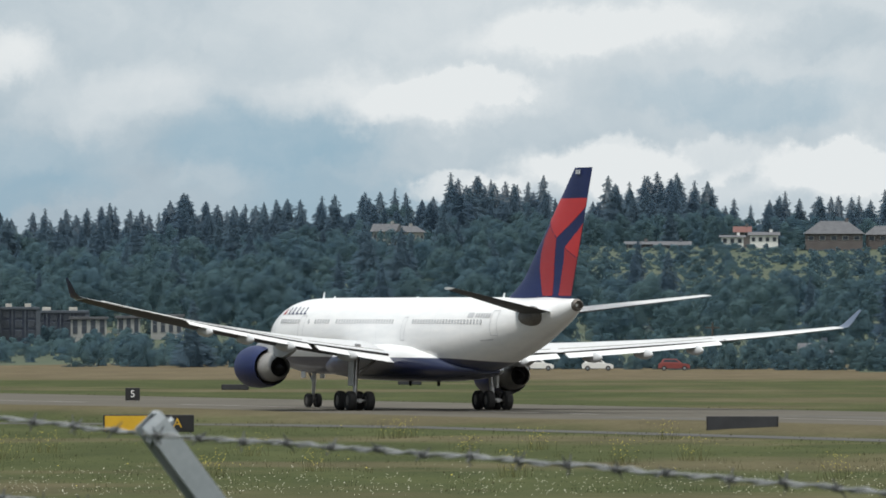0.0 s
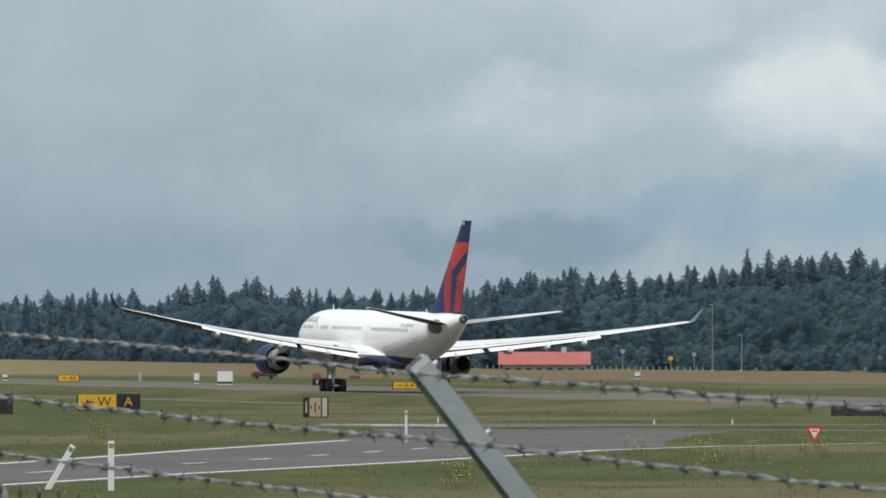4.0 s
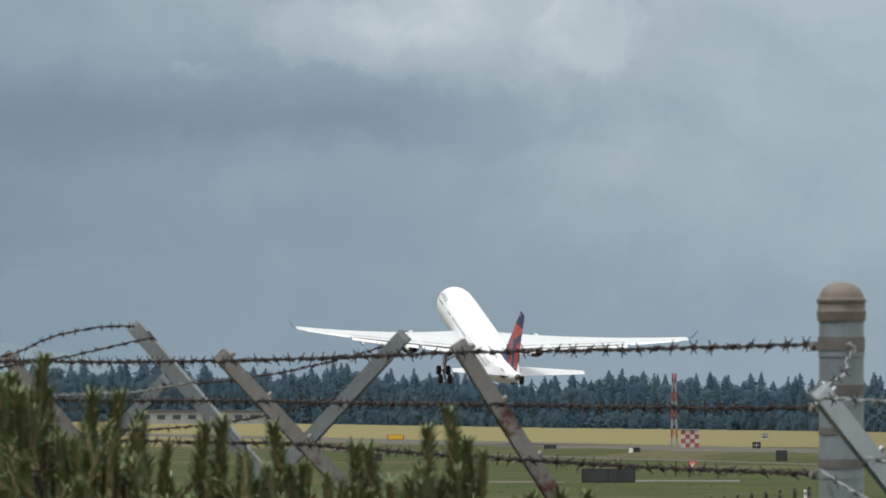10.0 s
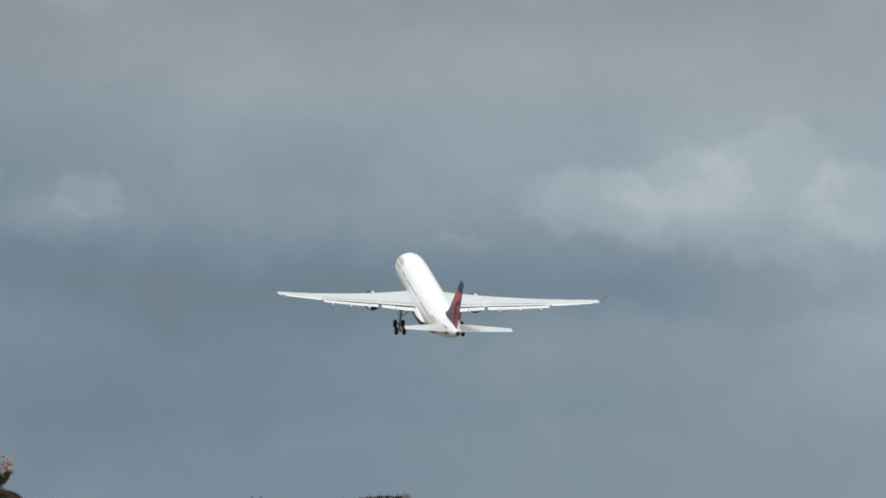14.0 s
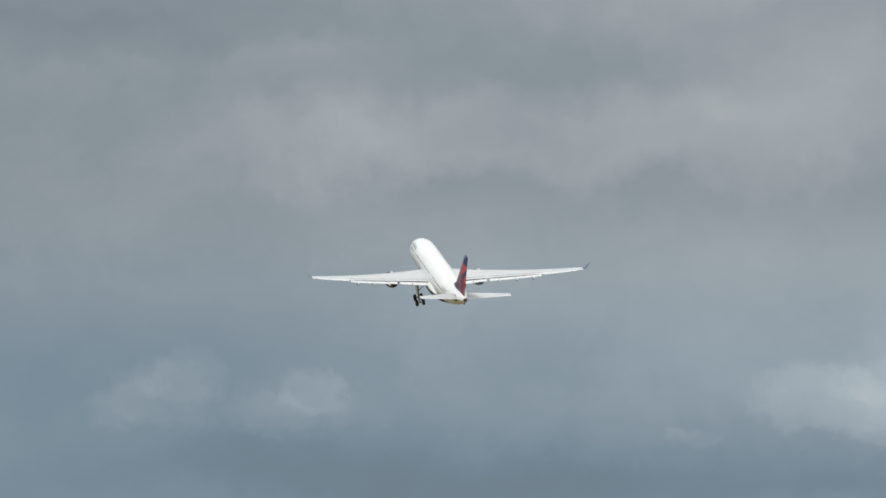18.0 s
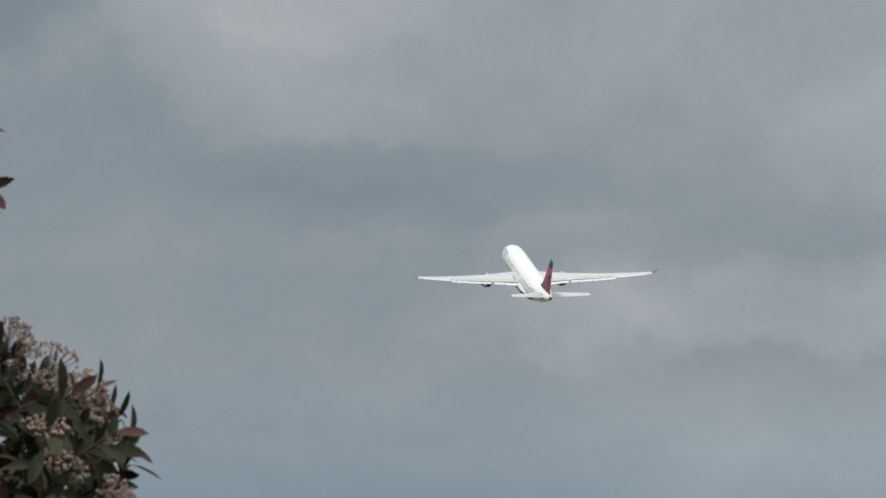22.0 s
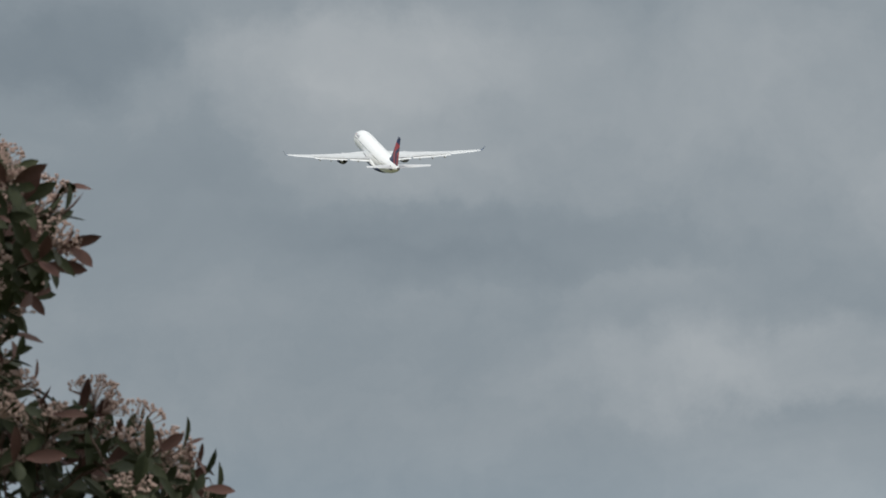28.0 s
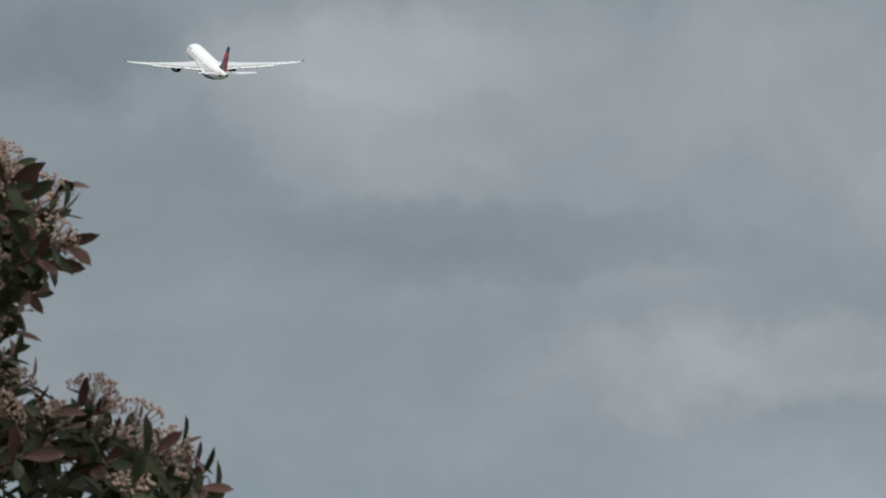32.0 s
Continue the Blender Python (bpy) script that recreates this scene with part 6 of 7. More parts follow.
# ---- houses on the hill and buildings behind the field ----


def house(b, d, z, w, dep, hgt, wall, roof, label, hip=0.0, rise=2.4, rows=1, cols=4, turn=0, name="house", flat=False):
    h = thing(name, label, "house" if name == "house" else "building", at(b, d, z), "buildings beyond the airfield", "", b + turn)
    body = part("wall", box_bm((-w / 2, -dep / 2, -4), (w / 2, dep / 2, hgt)), wall, h)
    if name == "office_block":
        for i in range(cols + 1):
            x = -w / 2 + w * i / cols
            k = 0.36 if i in (0, cols) else 0.10
            part("pier", box_bm((x - k, -dep / 2 - 0.22, -3.5), (x + k, -dep / 2 + 0.1, hgt)), WALL_SLATE, h, "slate-grey pier")
        for i in range(2):
            x = w * (-0.34 + 0.5 * i)
            part("roof_unit", box_bm((x, -1.6, hgt + 0.4), (x + w * 0.16, 0.4, hgt + 0.95), None, 0.05), WALL_CREAM, h, "pale plant box on the roof")
    if flat:
        part("roof", box_bm((-w / 2 - 0.3, -dep / 2 - 0.3, hgt), (w / 2 + 0.3, dep / 2 + 0.3, hgt + 0.45), None, 0.05), roof, h)
    else:
        o = 0.6
        bm = bmesh.new()
        a = [bm.verts.new(p) for p in ((-w / 2 - o, -dep / 2 - o, hgt), (w / 2 + o, -dep / 2 - o, hgt), (w / 2 + o, dep / 2 + o, hgt), (-w / 2 - o, dep / 2 + o, hgt))]
        r0, r1 = bm.verts.new((-w / 2 - o + hip, 0, hgt + rise)), bm.verts.new((w / 2 + o - hip, 0, hgt + rise))
        for q in ((a[0], a[1], r1, r0), (a[2], a[3], r0, r1), (a[3], a[0], r0), (a[1], a[2], r1), (a[3], a[2], a[1], a[0])):
            bm.faces.new(q)
        rf = part("roof", bm, roof, h)
        part("chimney", box_bm((w * 0.2, -0.4, hgt), (w * 0.2 + 0.8, 0.4, hgt + rise + 0.7)), wall, rf)
    for j in range(rows):
        for i in range(cols):
            cx = -w / 2 + w * (i + 0.5) / cols
            cz = hgt * (j + 0.55) / rows
            win = part("window", box_bm((cx - w / cols * 0.27, -dep / 2 - 0.06, cz - 0.55), (cx + w / cols * 0.27, -dep / 2 + 0.05, cz + 0.65), None, 0.02), WALL_SLATE if flat else WALL_PALE, h)
            part("pane", box_bm((cx - w / cols * 0.22, -dep / 2 - 0.08, cz - 0.45), (cx + w / cols * 0.22, -dep / 2 - 0.05, cz + 0.55)), GLASS_DARK, win)
    return h


def build_buildings():
    up = lambda b, d, px: EYE + px * d / 16859
    house(0.34, 2650, up(0, 2650, 130), 6.4, 7, 3.4, WALL_PALE, ROOF_GREY, "pale house with a grey roof among the firs", rise=2.2, turn=-14)
    house(0.22, 2660, up(0, 2660, 130), 6, 8, 3.2, WALL_PALE, ROOF_GREY, "pale gable house among the firs", rise=1.8, turn=40)
    house(-2.35, 2500, up(0, 2500, 130), 15, 11, 2.6, WALL_BROWN, ROOF_GREY, "large brown house with a grey hipped roof", hip=4.5, rise=3.4, cols=5)
    house(-2.68, 2510, up(0, 2510, 131), 12, 9, 2.2, WALL_BROWN, ROOF_GREY, "brown house wing with a grey roof", hip=3, rise=2.4)
    house(-1.93, 2560, up(0, 2560, 128), 7.5, 7, 2.6, SIGN_WHITE, ROOF_GREY, "white house with a low grey roof", rise=0.9, cols=4)
    house(-1.74, 2570, up(0, 2570, 127), 6, 6, 2.2, SIGN_WHITE, ROOF_GREY, "low white house on the hill", rise=0.6, cols=3)
    house(-1.80, 2600, up(0, 2600, 140), 4, 6, 1.6, WALL_BROWN, ROOF_DULL, "small brown house with a dull red-brown roof", rise=1.6, cols=2)
    house(-1.38, 2520, up(0, 2520, 117), 9, 7, 1.6, WALL_SLATE, ROOF_GREY, "long low grey house on the hill", rise=1.0, cols=4)
    house(-1.18, 2530, up(0, 2530, 119), 7, 7, 1.5, WALL_BROWN, ROOF_GREY, "long low brown house on the hill", rise=0.8, cols=3)
    house(-1.63, 2150, up(0, 2150, 39), 4.2, 4, 1.2, SIGN_WHITE, SIGN_WHITE, "small white-roofed hut on the slope", rise=0.4, cols=2)
    house(2.86, 1480, up(0, 1480, -40), 9.4, 8, 5.4, GLASS_WALL, WALL_SLATE, "dark grey office block with three floors of dark glass", rows=3, cols=5, name="office_block", flat=True)
    house(2.55, 1484, up(0, 1484, -40), 6.0, 8, 4.7, GLASS_WALL, WALL_SLATE, "lower dark grey wing of an office block", rows=3, cols=3, name="office_block", flat=True)
    house(2.30, 1500, up(0, 1500, -40), 8.4, 8, 4.2, GLASS_WALL, WALL_SLATE, "dark grey end wing of an office block", rows=3, cols=4, name="office_block", flat=True)
    house(2.13, 1490, up(0, 1490, -30), 5.6, 7, 2.3, WALL_PALE, ROOF_GREY, "pale apartment block above the trees", rows=2, cols=4, name="apartment_block", flat=True)
    house(1.89, 1495, up(0, 1495, -27), 3.6, 7, 2.2, WALL_PALE, ROOF_GREY, "pale apartment block above the trees", rows=2, cols=3, name="apartment_block", flat=True)
    house(1.66, 1495, up(0, 1495, -28), 5, 7, 2.5, WALL_PALE, ROOF_GREY, "pale apartment block above the trees", rows=2, cols=4, name="apartment_block", flat=True)
    house(5.66, 1425, -1.6, 12.6, 6, 2.4, WALL_CREAM, ROOF_RED, "long low building with a faded red roof", rise=1.9, cols=8, name="shed")
    house(-2.24, 1215, -1.8, 3.4, 4, 3.6, WALL_SLATE, ROOF_GREY, "weathered grey barn at the field's edge", rise=1.6, cols=2, name="shed")
    house(13.5, 2600, 0, 38, 6, 3.2, WALL_PALE, ROOF_GREY, "long pale hangar at the meadow's end", rows=1, cols=9, name="shed", flat=True)
    for b, d, hgt, mat, label, diamond in ((5.19, 1450, 3.0, WALL_PALE, "pale road sign on a thin post", 0), (4.90, 1440, 2.0, PAINT_YELLOW, "yellow diamond warning sign on a post", 45), (4.76, 1445, 2.6, WALL_PALE, "pale road sign on a thin post", 0)):
        q = thing("road_sign", label, "sign", at(b, along(EDGE, b) - 3, 0), "road signs behind the field", "", b)
        part("post", tube(bmesh.new(), [(0, 0, -0.3), (0, 0, hgt)], 0.06, 6), GALV, q)
        part("plate", box_bm((-0.3, -0.1, -0.3), (0.3, -0.07, 0.3), Matrix.Translation((0, 0, hgt - 0.2)) @ Matrix.Rotation(radians(diamond), 4, "Y"), 0.01), mat, q)
    # poles behind the field
    for b, d, hgt in ((6.04, 1480, 10.5), (5.66, 1500, 7), (5.48, 1490, 10), (-1.62, 1300, 6)):
        p = thing("utility_pole", "thin wooden utility pole with a crossarm", "pole", at(b, d, 0), "utility poles")
        part("pole", tube(bmesh.new(), [(0, 0, -0.5), (0, 0, hgt)], [0.16, 0.11], 8), BARK, p)
        part("crossarm", box_bm((-1.0, -0.06, hgt - 0.8), (1.0, 0.06, hgt - 0.65)), BARK, p)
    for b, hgt in ((4.65, 9.6), (4.475, 5.2)):
        d = along(EDGE, b) - 1.5
        p = thing("light_pole", "slim pale metal pole at the field's edge", "pole", at(b, d, 0), "light poles", "", b)
        part("pole", tube(bmesh.new(), [(0, 0, -0.3), (0, 0, hgt)], [0.11, 0.06], 10), GALV, p)
        part("base", box_bm((-0.25, -0.25, -0.2), (0.25, 0.25, 0.18), None, 0.03), WALL_PALE, p)
        part("lamp_head", box_bm((-0.5, -0.12, hgt - 0.05), (0.12, 0.12, hgt + 0.1), None, 0.04), GALV, p)
    row = thing("post_fence", "row of short white posts along the field's edge", "fence", at(5.5, 1440))
    for i in range(44):
        b = 6.3 - 0.037 * i
        q = Vector(at(b, along(EDGE, b) - 6)) - Vector(at(5.5, 1440))
        part("post", box_bm((q.x - 0.07, q.y - 0.07, -0.1), (q.x + 0.07, q.y + 0.07, 0.6)), WALL_PALE, row)


build_buildings()


# ---- two vehicles on the road behind the field ----
def wheel(parent, x, y, r):
    w = part("wheel", turned([(-0.14, r * 0.6), (-0.14, r * 0.9), (-0.1, r), (0.1, r), (0.14, r * 0.9), (0.14, r * 0.6)], 14, "y", (x, y, r), caps=True), RUBBER, parent)
    part("rim", turned([(-0.15, 0.01), (-0.15, r * 0.55), (0.15, r * 0.55), (0.15, 0.01)], 12, "y", (x, y, r)), GALV, w)


def build_box_truck():
    """A delivery truck, its nose along +x."""
    t = thing("box_truck", "small white box truck driving behind the field", "truck")
    part("cargo_box", box_bm((-2.4, -1.0, 0.75), (0.75, 1.0, 3.1), None, 0.06), SIGN_WHITE, t)
    part("chassis", box_bm((-2.35, -0.7, 0.45), (2.0, 0.7, 0.74)), PANEL_GREY, t)
    cab = part("cab", loft([[(x, y, z) for x, z in ((0.85, 0.6), (2.2, 0.6), (2.25, 1.25), (1.75, 1.45), (1.4, 2.15), (0.85, 2.2))] for y in (-0.92, 0.92)]), SIGN_WHITE, t)
    for s in (-1, 1):
        part("side_window", polygon([(1.0, 1.45), (1.6, 1.45), (1.35, 2.02), (1.0, 2.02)], 0.02), GLASS_DARK, cab).location = (0, s * 0.925, 0)
    part("windscreen", box_bm((-0.02, -0.8, 0.0), (0.02, 0.8, 0.62), Matrix.Translation((1.775, 0, 1.5)) @ Matrix.Rotation(radians(-26), 4, "Y")), GLASS_DARK, cab)
    part("bumper", box_bm((2.2, -0.9, 0.5), (2.36, 0.9, 0.75), None, 0.03), PANEL_GREY, t)
    for x in (-1.6, 1.55):
        for y in (-0.85, 0.85):
            wheel(t, x, y, 0.42)
    return t


def build_pickup():
    t = thing("pickup", "dark grey pickup truck driving behind the field", "truck")
    part("body", loft([[(x, y, z) for x, z in ((-2.5, 0.5), (2.5, 0.5), (2.55, 0.95), (1.3, 1.1), (-2.5, 1.1))] for y in (-0.9, 0.9)]), PANEL_GREY, t)
    cab = part("cab", loft([[(x, y, z) for x, z in ((-0.7, 1.08), (1.25, 1.08), (0.6, 1.75), (-0.55, 1.78))] for y in (-0.82, 0.82)]), PANEL_GREY, t)
    for s in (-1, 1):
        part("side_window", polygon([(-0.5, 1.15), (0.9, 1.15), (0.5, 1.65), (-0.42, 1.68)], 0.02), GLASS_DARK, cab).location = (0, s * 0.83, 0)
    part("load", box_bm((-2.2, -0.6, 1.1), (-1.2, 0.6, 1.6), None, 0.05), SIGN_WHITE, t, "white load in the bed")
    for x in (-1.6, 1.6):
        for y in (-0.8, 0.8):
            wheel(t, x, y, 0.38)
    return t


def build_car(paint, label):
    """A small car, its nose along +x."""
    t = thing("car", label, "car", (0, 0, 0), "cars behind the field")
    part("body", loft([[(x, y, z) for x, z in ((-1.95, 0.3), (1.95, 0.3), (2.0, 0.65), (1.75, 0.85), (0.9, 0.95), (-1.8, 1.0), (-2.0, 0.75))] for y in (-0.84, 0.84)]), paint, t)
    cab = part("cabin", loft([[(x, y * k, z) for x, z, k in ((-1.7, 0.98, 1.0), (1.0, 0.94, 1.0), (0.3, 1.48, 0.85), (-1.35, 1.50, 0.85))] for y in (-0.8, 0.8)]), paint, t)
    for s in (-1, 1):
        part("side_window", polygon([(-1.4, 1.04), (0.7, 1.02), (0.2, 1.38), (-1.2, 1.40)], 0.03), GLASS_DARK, cab).location = (0, s * 0.76, 0)
    for x in (-1.25, 1.3):
        for y in (-0.78, 0.78):
            wheel(t, x, y, 0.32)
    for y in (-0.6, 0.6):
        part("headlight", box_bm((1.9, y - 0.15, 0.55), (2.0, y + 0.15, 0.7), None, 0.02), WALL_PALE, t)
    return t


cars = [build_car(SIGN_WHITE, "small white car driving behind the field"), build_car(SIGN_WHITE, "small white car driving behind the field"), build_car(RED_CAR, "small dull red car driving behind the field")]
box_truck = build_box_truck()
pickup = build_pickup()


# ---- the young pine before the fence ----
PINE_NEEDLE = surface("pine_needles", (0.070, 0.108, 0.042), (0.165, 0.205, 0.085), 9, 0.65, fine=60)
PINE_YOUNG = surface("young_pine_needles", (0.082, 0.108, 0.042), (0.168, 0.192, 0.084), 9, 0.7, fine=60)
PINE_CANDLE = surface("pine_candle", (0.10, 0.075, 0.035), (0.19, 0.15, 0.07), 20, 0.8, fine=120)
PINE_TOP = [  # bearing, height of the crown
    (10.6, 6.34), (11.1, 6.46), (11.6, 6.48), (11.9, 6.54), (12.1, 6.57), (12.6, 6.54), (13.05, 6.58), (13.5, 6.58), (13.9, 6.61), (14.3, 6.67), (14.8, 6.725), (15.2, 6.71), (15.52, 6.72), (16.0, 6.58), (16.8, 6.40)]
LEADERS = [  # bearing and tip of the stubby shoots that stand above it
    (10.91, 6.435), (11.20, 6.52), (11.45, 6.524), (11.58, 6.518), (11.93, 6.617), (12.01, 6.67), (12.17, 6.64), (12.48, 6.606), (12.59, 6.61), (13.05, 6.646), (13.43, 6.654), (13.574, 6.645), (13.91, 6.66),
    (14.067, 6.70), (14.215, 6.70), (14.46, 6.71), (14.525, 6.763), (14.64, 6.73), (14.834, 6.807), (15.09, 6.70), (15.30, 6.69), (15.52, 6.794), (15.80, 6.66), (16.1, 6.60)]


def shoot_mesh(rng, length, needles, needle, width, close):
    """One upright shoot: a candle set all round with short needles that lie close to it and flare at the tip."""
    bm = bmesh.new()
    bend = Vector((rng.uniform(-0.08, 0.08), rng.uniform(-0.08, 0.08), 0)) * length
    spine = [Vector((0, 0, length * t)) + bend * t * t for t in (0, 0.3, 0.6, 0.85, 1.0)]
    tube(bm, spine, [0.008, 0.008, 0.0075, 0.007, 0.005], 6)
    for f in bm.faces:
        f.material_index = 1
    for i in range(needles):
        t = (i + rng.random()) / needles
        o = Vector((0, 0, length * t)) + bend * t * t
        a = i * 2.399 + rng.uniform(-0.3, 0.3)
        up = close * rng.uniform(0.7, 1.4)
        d = Vector((math.cos(a), math.sin(a), up)).normalized()
        ln = needle * rng.uniform(0.75, 1.1)
        o += Vector((d.x, d.y, 0)) * 0.005
        s = d.cross(Vector((0, 0, 1))).normalized() * width
        tip = o + d * ln
        vs = [bm.verts.new(p) for p in (o + s, tip + s * 0.4, tip - s * 0.4, o - s)]
        bm.faces.new(vs)
    return bm


def settle(name, rest, label, pieces, parent, nearest=300):
    """Links the front pieces as parts of their own and joins those behind them into one part."""
    pieces = sorted(pieces, key=lambda q: q[2])
    for me, m, _ in pieces[:nearest]:
        ob = new(name, me)
        ob.parent = parent
        ob.matrix_basis = m
    mats, cached, co, index, sizes, slots = [], {}, [], [], [], []
    base = 0
    for me, m, _ in pieces[nearest:]:
        if me.name not in cached:
            v = np.empty(len(me.vertices) * 3, np.float32)
            me.vertices.foreach_get("co", v)
            loops = np.empty(len(me.loops), np.int32)
            me.loops.foreach_get("vertex_index", loops)
            count = np.empty(len(me.polygons), np.int32)
            me.polygons.foreach_get("loop_total", count)
            which = np.empty(len(me.polygons), np.int32)
            me.polygons.foreach_get("material_index", which)
            for mt in me.materials:
                if mt not in mats:
                    mats.append(mt)
            slot = np.array([mats.index(mt) for mt in me.materials], np.int32)
            cached[me.name] = v.reshape(-1, 3), loops, count, slot[which]
        v, loops, count, which = cached[me.name]
        a = np.array(m, np.float32)
        co.append(v @ a[:3, :3].T + a[:3, 3])
        index.append(loops + base)
        sizes.append(count)
        slots.append(which)
        base += len(v)
    co, index, sizes, slots = (np.concatenate(q) for q in (co, index, sizes, slots))
    me = bpy.data.meshes.new(rest)
    me.vertices.add(len(co))
    me.vertices.foreach_set("co", co.astype(np.float32).ravel())
    me.loops.add(len(index))
    me.loops.foreach_set("vertex_index", index.astype(np.int32))
    me.polygons.add(len(sizes))
    me.polygons.foreach_set("loop_start", (np.cumsum(sizes) - sizes).astype(np.int32))
    me.polygons.foreach_set("material_index", slots.astype(np.int32))
    me.update(calc_edges=True)
    for mt in mats:
        me.materials.append(mt)
    ob = new(rest, me)
    ob.parent = parent
    return tagged(ob, label, "", "", "stuff")


def build_pine():
    rng = random.Random(21)
    pine = thing("pine", "young green pine with many stubby upright shoots", "tree", (-3.95, 17.2, 4.12))
    inv = Vector((3.95, -17.2, -4.12))
    bm = tube(bmesh.new(), [(0, 0, -0.1), (0.03, 0.02, 0.9), (-0.02, 0.05, 1.8), (0, 0, 2.3)], [0.07, 0.055, 0.035, 0.02], 10)
    part("trunk", bm, BARK, pine, "", True)

    def kinds(count, lo, hi, needles, needle, width, close, mat):
        made = []
        for k in range(count):
            ln = rng.uniform(lo, hi)
            bm = shoot_mesh(rng, ln, needles, needle * rng.uniform(0.9, 1.1), width, close)
            me = bpy.data.meshes.new("shoot")
            bm.to_mesh(me)
            bm.free()
            me.materials.append(mat)
            me.materials.append(PINE_CANDLE)
            made.append((me, ln))
        return made
    stubs = kinds(6, 0.12, 0.18, 230, 0.024, 0.0022, 1.45, PINE_YOUNG)
    tufts = kinds(7, 0.09, 0.15, 105, 0.025, 0.0025, 0.9, PINE_NEEDLE)

    shoots = []

    def shoot(kind, p, lean, size, from_tip=False, girth=1.0):
        me, ln = kind[rng.randrange(len(kind))]
        near = math.hypot(p.x, p.y) - (1.0 if girth > 1.25 else 0.0)
        if from_tip:
            p = p - Vector((0, 0, (ln + 0.014) * size))
        shoots.append((me, Matrix.Translation(p + inv) @ Euler((rng.gauss(0, lean), rng.gauss(0, lean), rng.uniform(0, 6.28))).to_matrix().to_4x4() @ Matrix.Diagonal((size * girth, size * girth, size, 1)), near))
    for b, z in LEADERS:
        d = 17 + rng.uniform(-0.12, 0.12)
        shoot(stubs, Vector(at(b, d, z)), 0.03, 1.0, True, 1.3)
        for k in range(5):
            shoot(stubs, Vector(at(b + rng.uniform(-0.2, 0.2), d + rng.uniform(-0.1, 0.1), z - rng.uniform(0.05, 0.13))), 0.08, rng.uniform(0.75, 0.95), True, 1.2)
    limbs = bmesh.new()
    for i in range(1400):
        b = rng.uniform(10.7, 17.0)
        d = 17 + rng.uniform(-0.55, 0.6)
        z = along(PINE_TOP, b) + 0.035 - abs(rng.gauss(0, 0.05)) - rng.uniform(0.0, 0.36) - 0.2 * max(0, abs(d - 17) - 0.3)
        p = Vector(at(b, d, z))
        if i % 3:
            shoot(tufts, p, 0.32, rng.uniform(0.75, 1.1), True)
        else:
            shoot(stubs, p, 0.12, rng.uniform(0.7, 1.0), True)
        if i % 9 == 0:
            a = Vector((0, 0, rng.uniform(1.0, 1.9)))
            q = p + inv - Vector((0, 0, 0.12))
            tube(limbs, [a, a.lerp(q, 0.6) + Vector((0, 0, -0.06)), q], [0.018, 0.012, 0.007], 6)
    part("limbs", limbs, BARK, pine, "thin brown limbs")
    settle("shoot", "inner_shoots", "dense inner needle shoots", shoots, pine)


build_pine()


# ---- the flowering shrub ----
SHRUB_LEAF = surface("glossy_shrub_leaf", (0.020, 0.026, 0.013), (0.050, 0.056, 0.027), 6, 0.6, fine=40, gloss=0.15)
SHRUB_RED = surface("bronze_shrub_leaf", (0.058, 0.030, 0.024), (0.108, 0.056, 0.046), 6, 0.6, fine=40, gloss=0.15)
FLORET = surface("cream_pink_floret", (0.27, 0.185, 0.155), (0.44, 0.32, 0.275), 30, 0.8, fine=120)
STALK = surface("shrub_stalk", (0.06, 0.035, 0.028), (0.12, 0.07, 0.05), 10, 0.8)


def leaf_into(bm, base, way, up, ln, wd, index, rng):
    """One oblong leaf, folded along its rib and curled at the tip."""
    way = way.normalized()
    side = way.cross(up)
    if side.length < 0.01:
        side = way.orthogonal()
    side.normalize()
    nrm = side.cross(way).normalized()
    rib, left, right = [], [], []
    curl = rng.uniform(-0.1, 0.25)
    for t, w in ((0.0, 0.06), (0.12, 0.35), (0.35, 0.85), (0.6, 1.0), (0.82, 0.72), (1.0, 0.05)):
        o = base + way * ln * t - nrm * curl * ln * t * t
        rib.append(bm.verts.new(o))
        left.append(bm.verts.new(o + side * wd * 0.5 * w + nrm * wd * 0.16 * w))
        right.append(bm.verts.new(o - side * wd * 0.5 * w + nrm * wd * 0.16 * w))
    for i in range(5):
        for a, b in ((rib, left), (right, rib)):
            f = bm.faces.new((a[i], a[i + 1], b[i + 1], b[i]))
            f.material_index, f.smooth = index, True


def sprig_mesh(rng, red):
    bm = bmesh.new()
    ln = rng.uniform(0.10, 0.17)
    tube(bm, [(0, 0, 0), (0, 0, ln)], [0.0035, 0.0025], 5)
    for f in bm.faces:
        f.material_index = 2
    n = rng.randrange(7, 11)
    for i in range(n):
        t = (i + 1) / n
        a = i * 2.4 + rng.uniform(-0.4, 0.4)
        rise = -0.15 + 1.1 * t + rng.uniform(-0.4, 0.4)
        d = Vector((math.cos(a), math.sin(a), rise))
        young = t > 0.7 and rng.random() < red
        leaf_into(bm, Vector((0, 0, ln * t)), d, Vector((0, 0, 1)), rng.uniform(0.060, 0.092), rng.uniform(0.023, 0.032), 1 if young else 0, rng)
    return bm


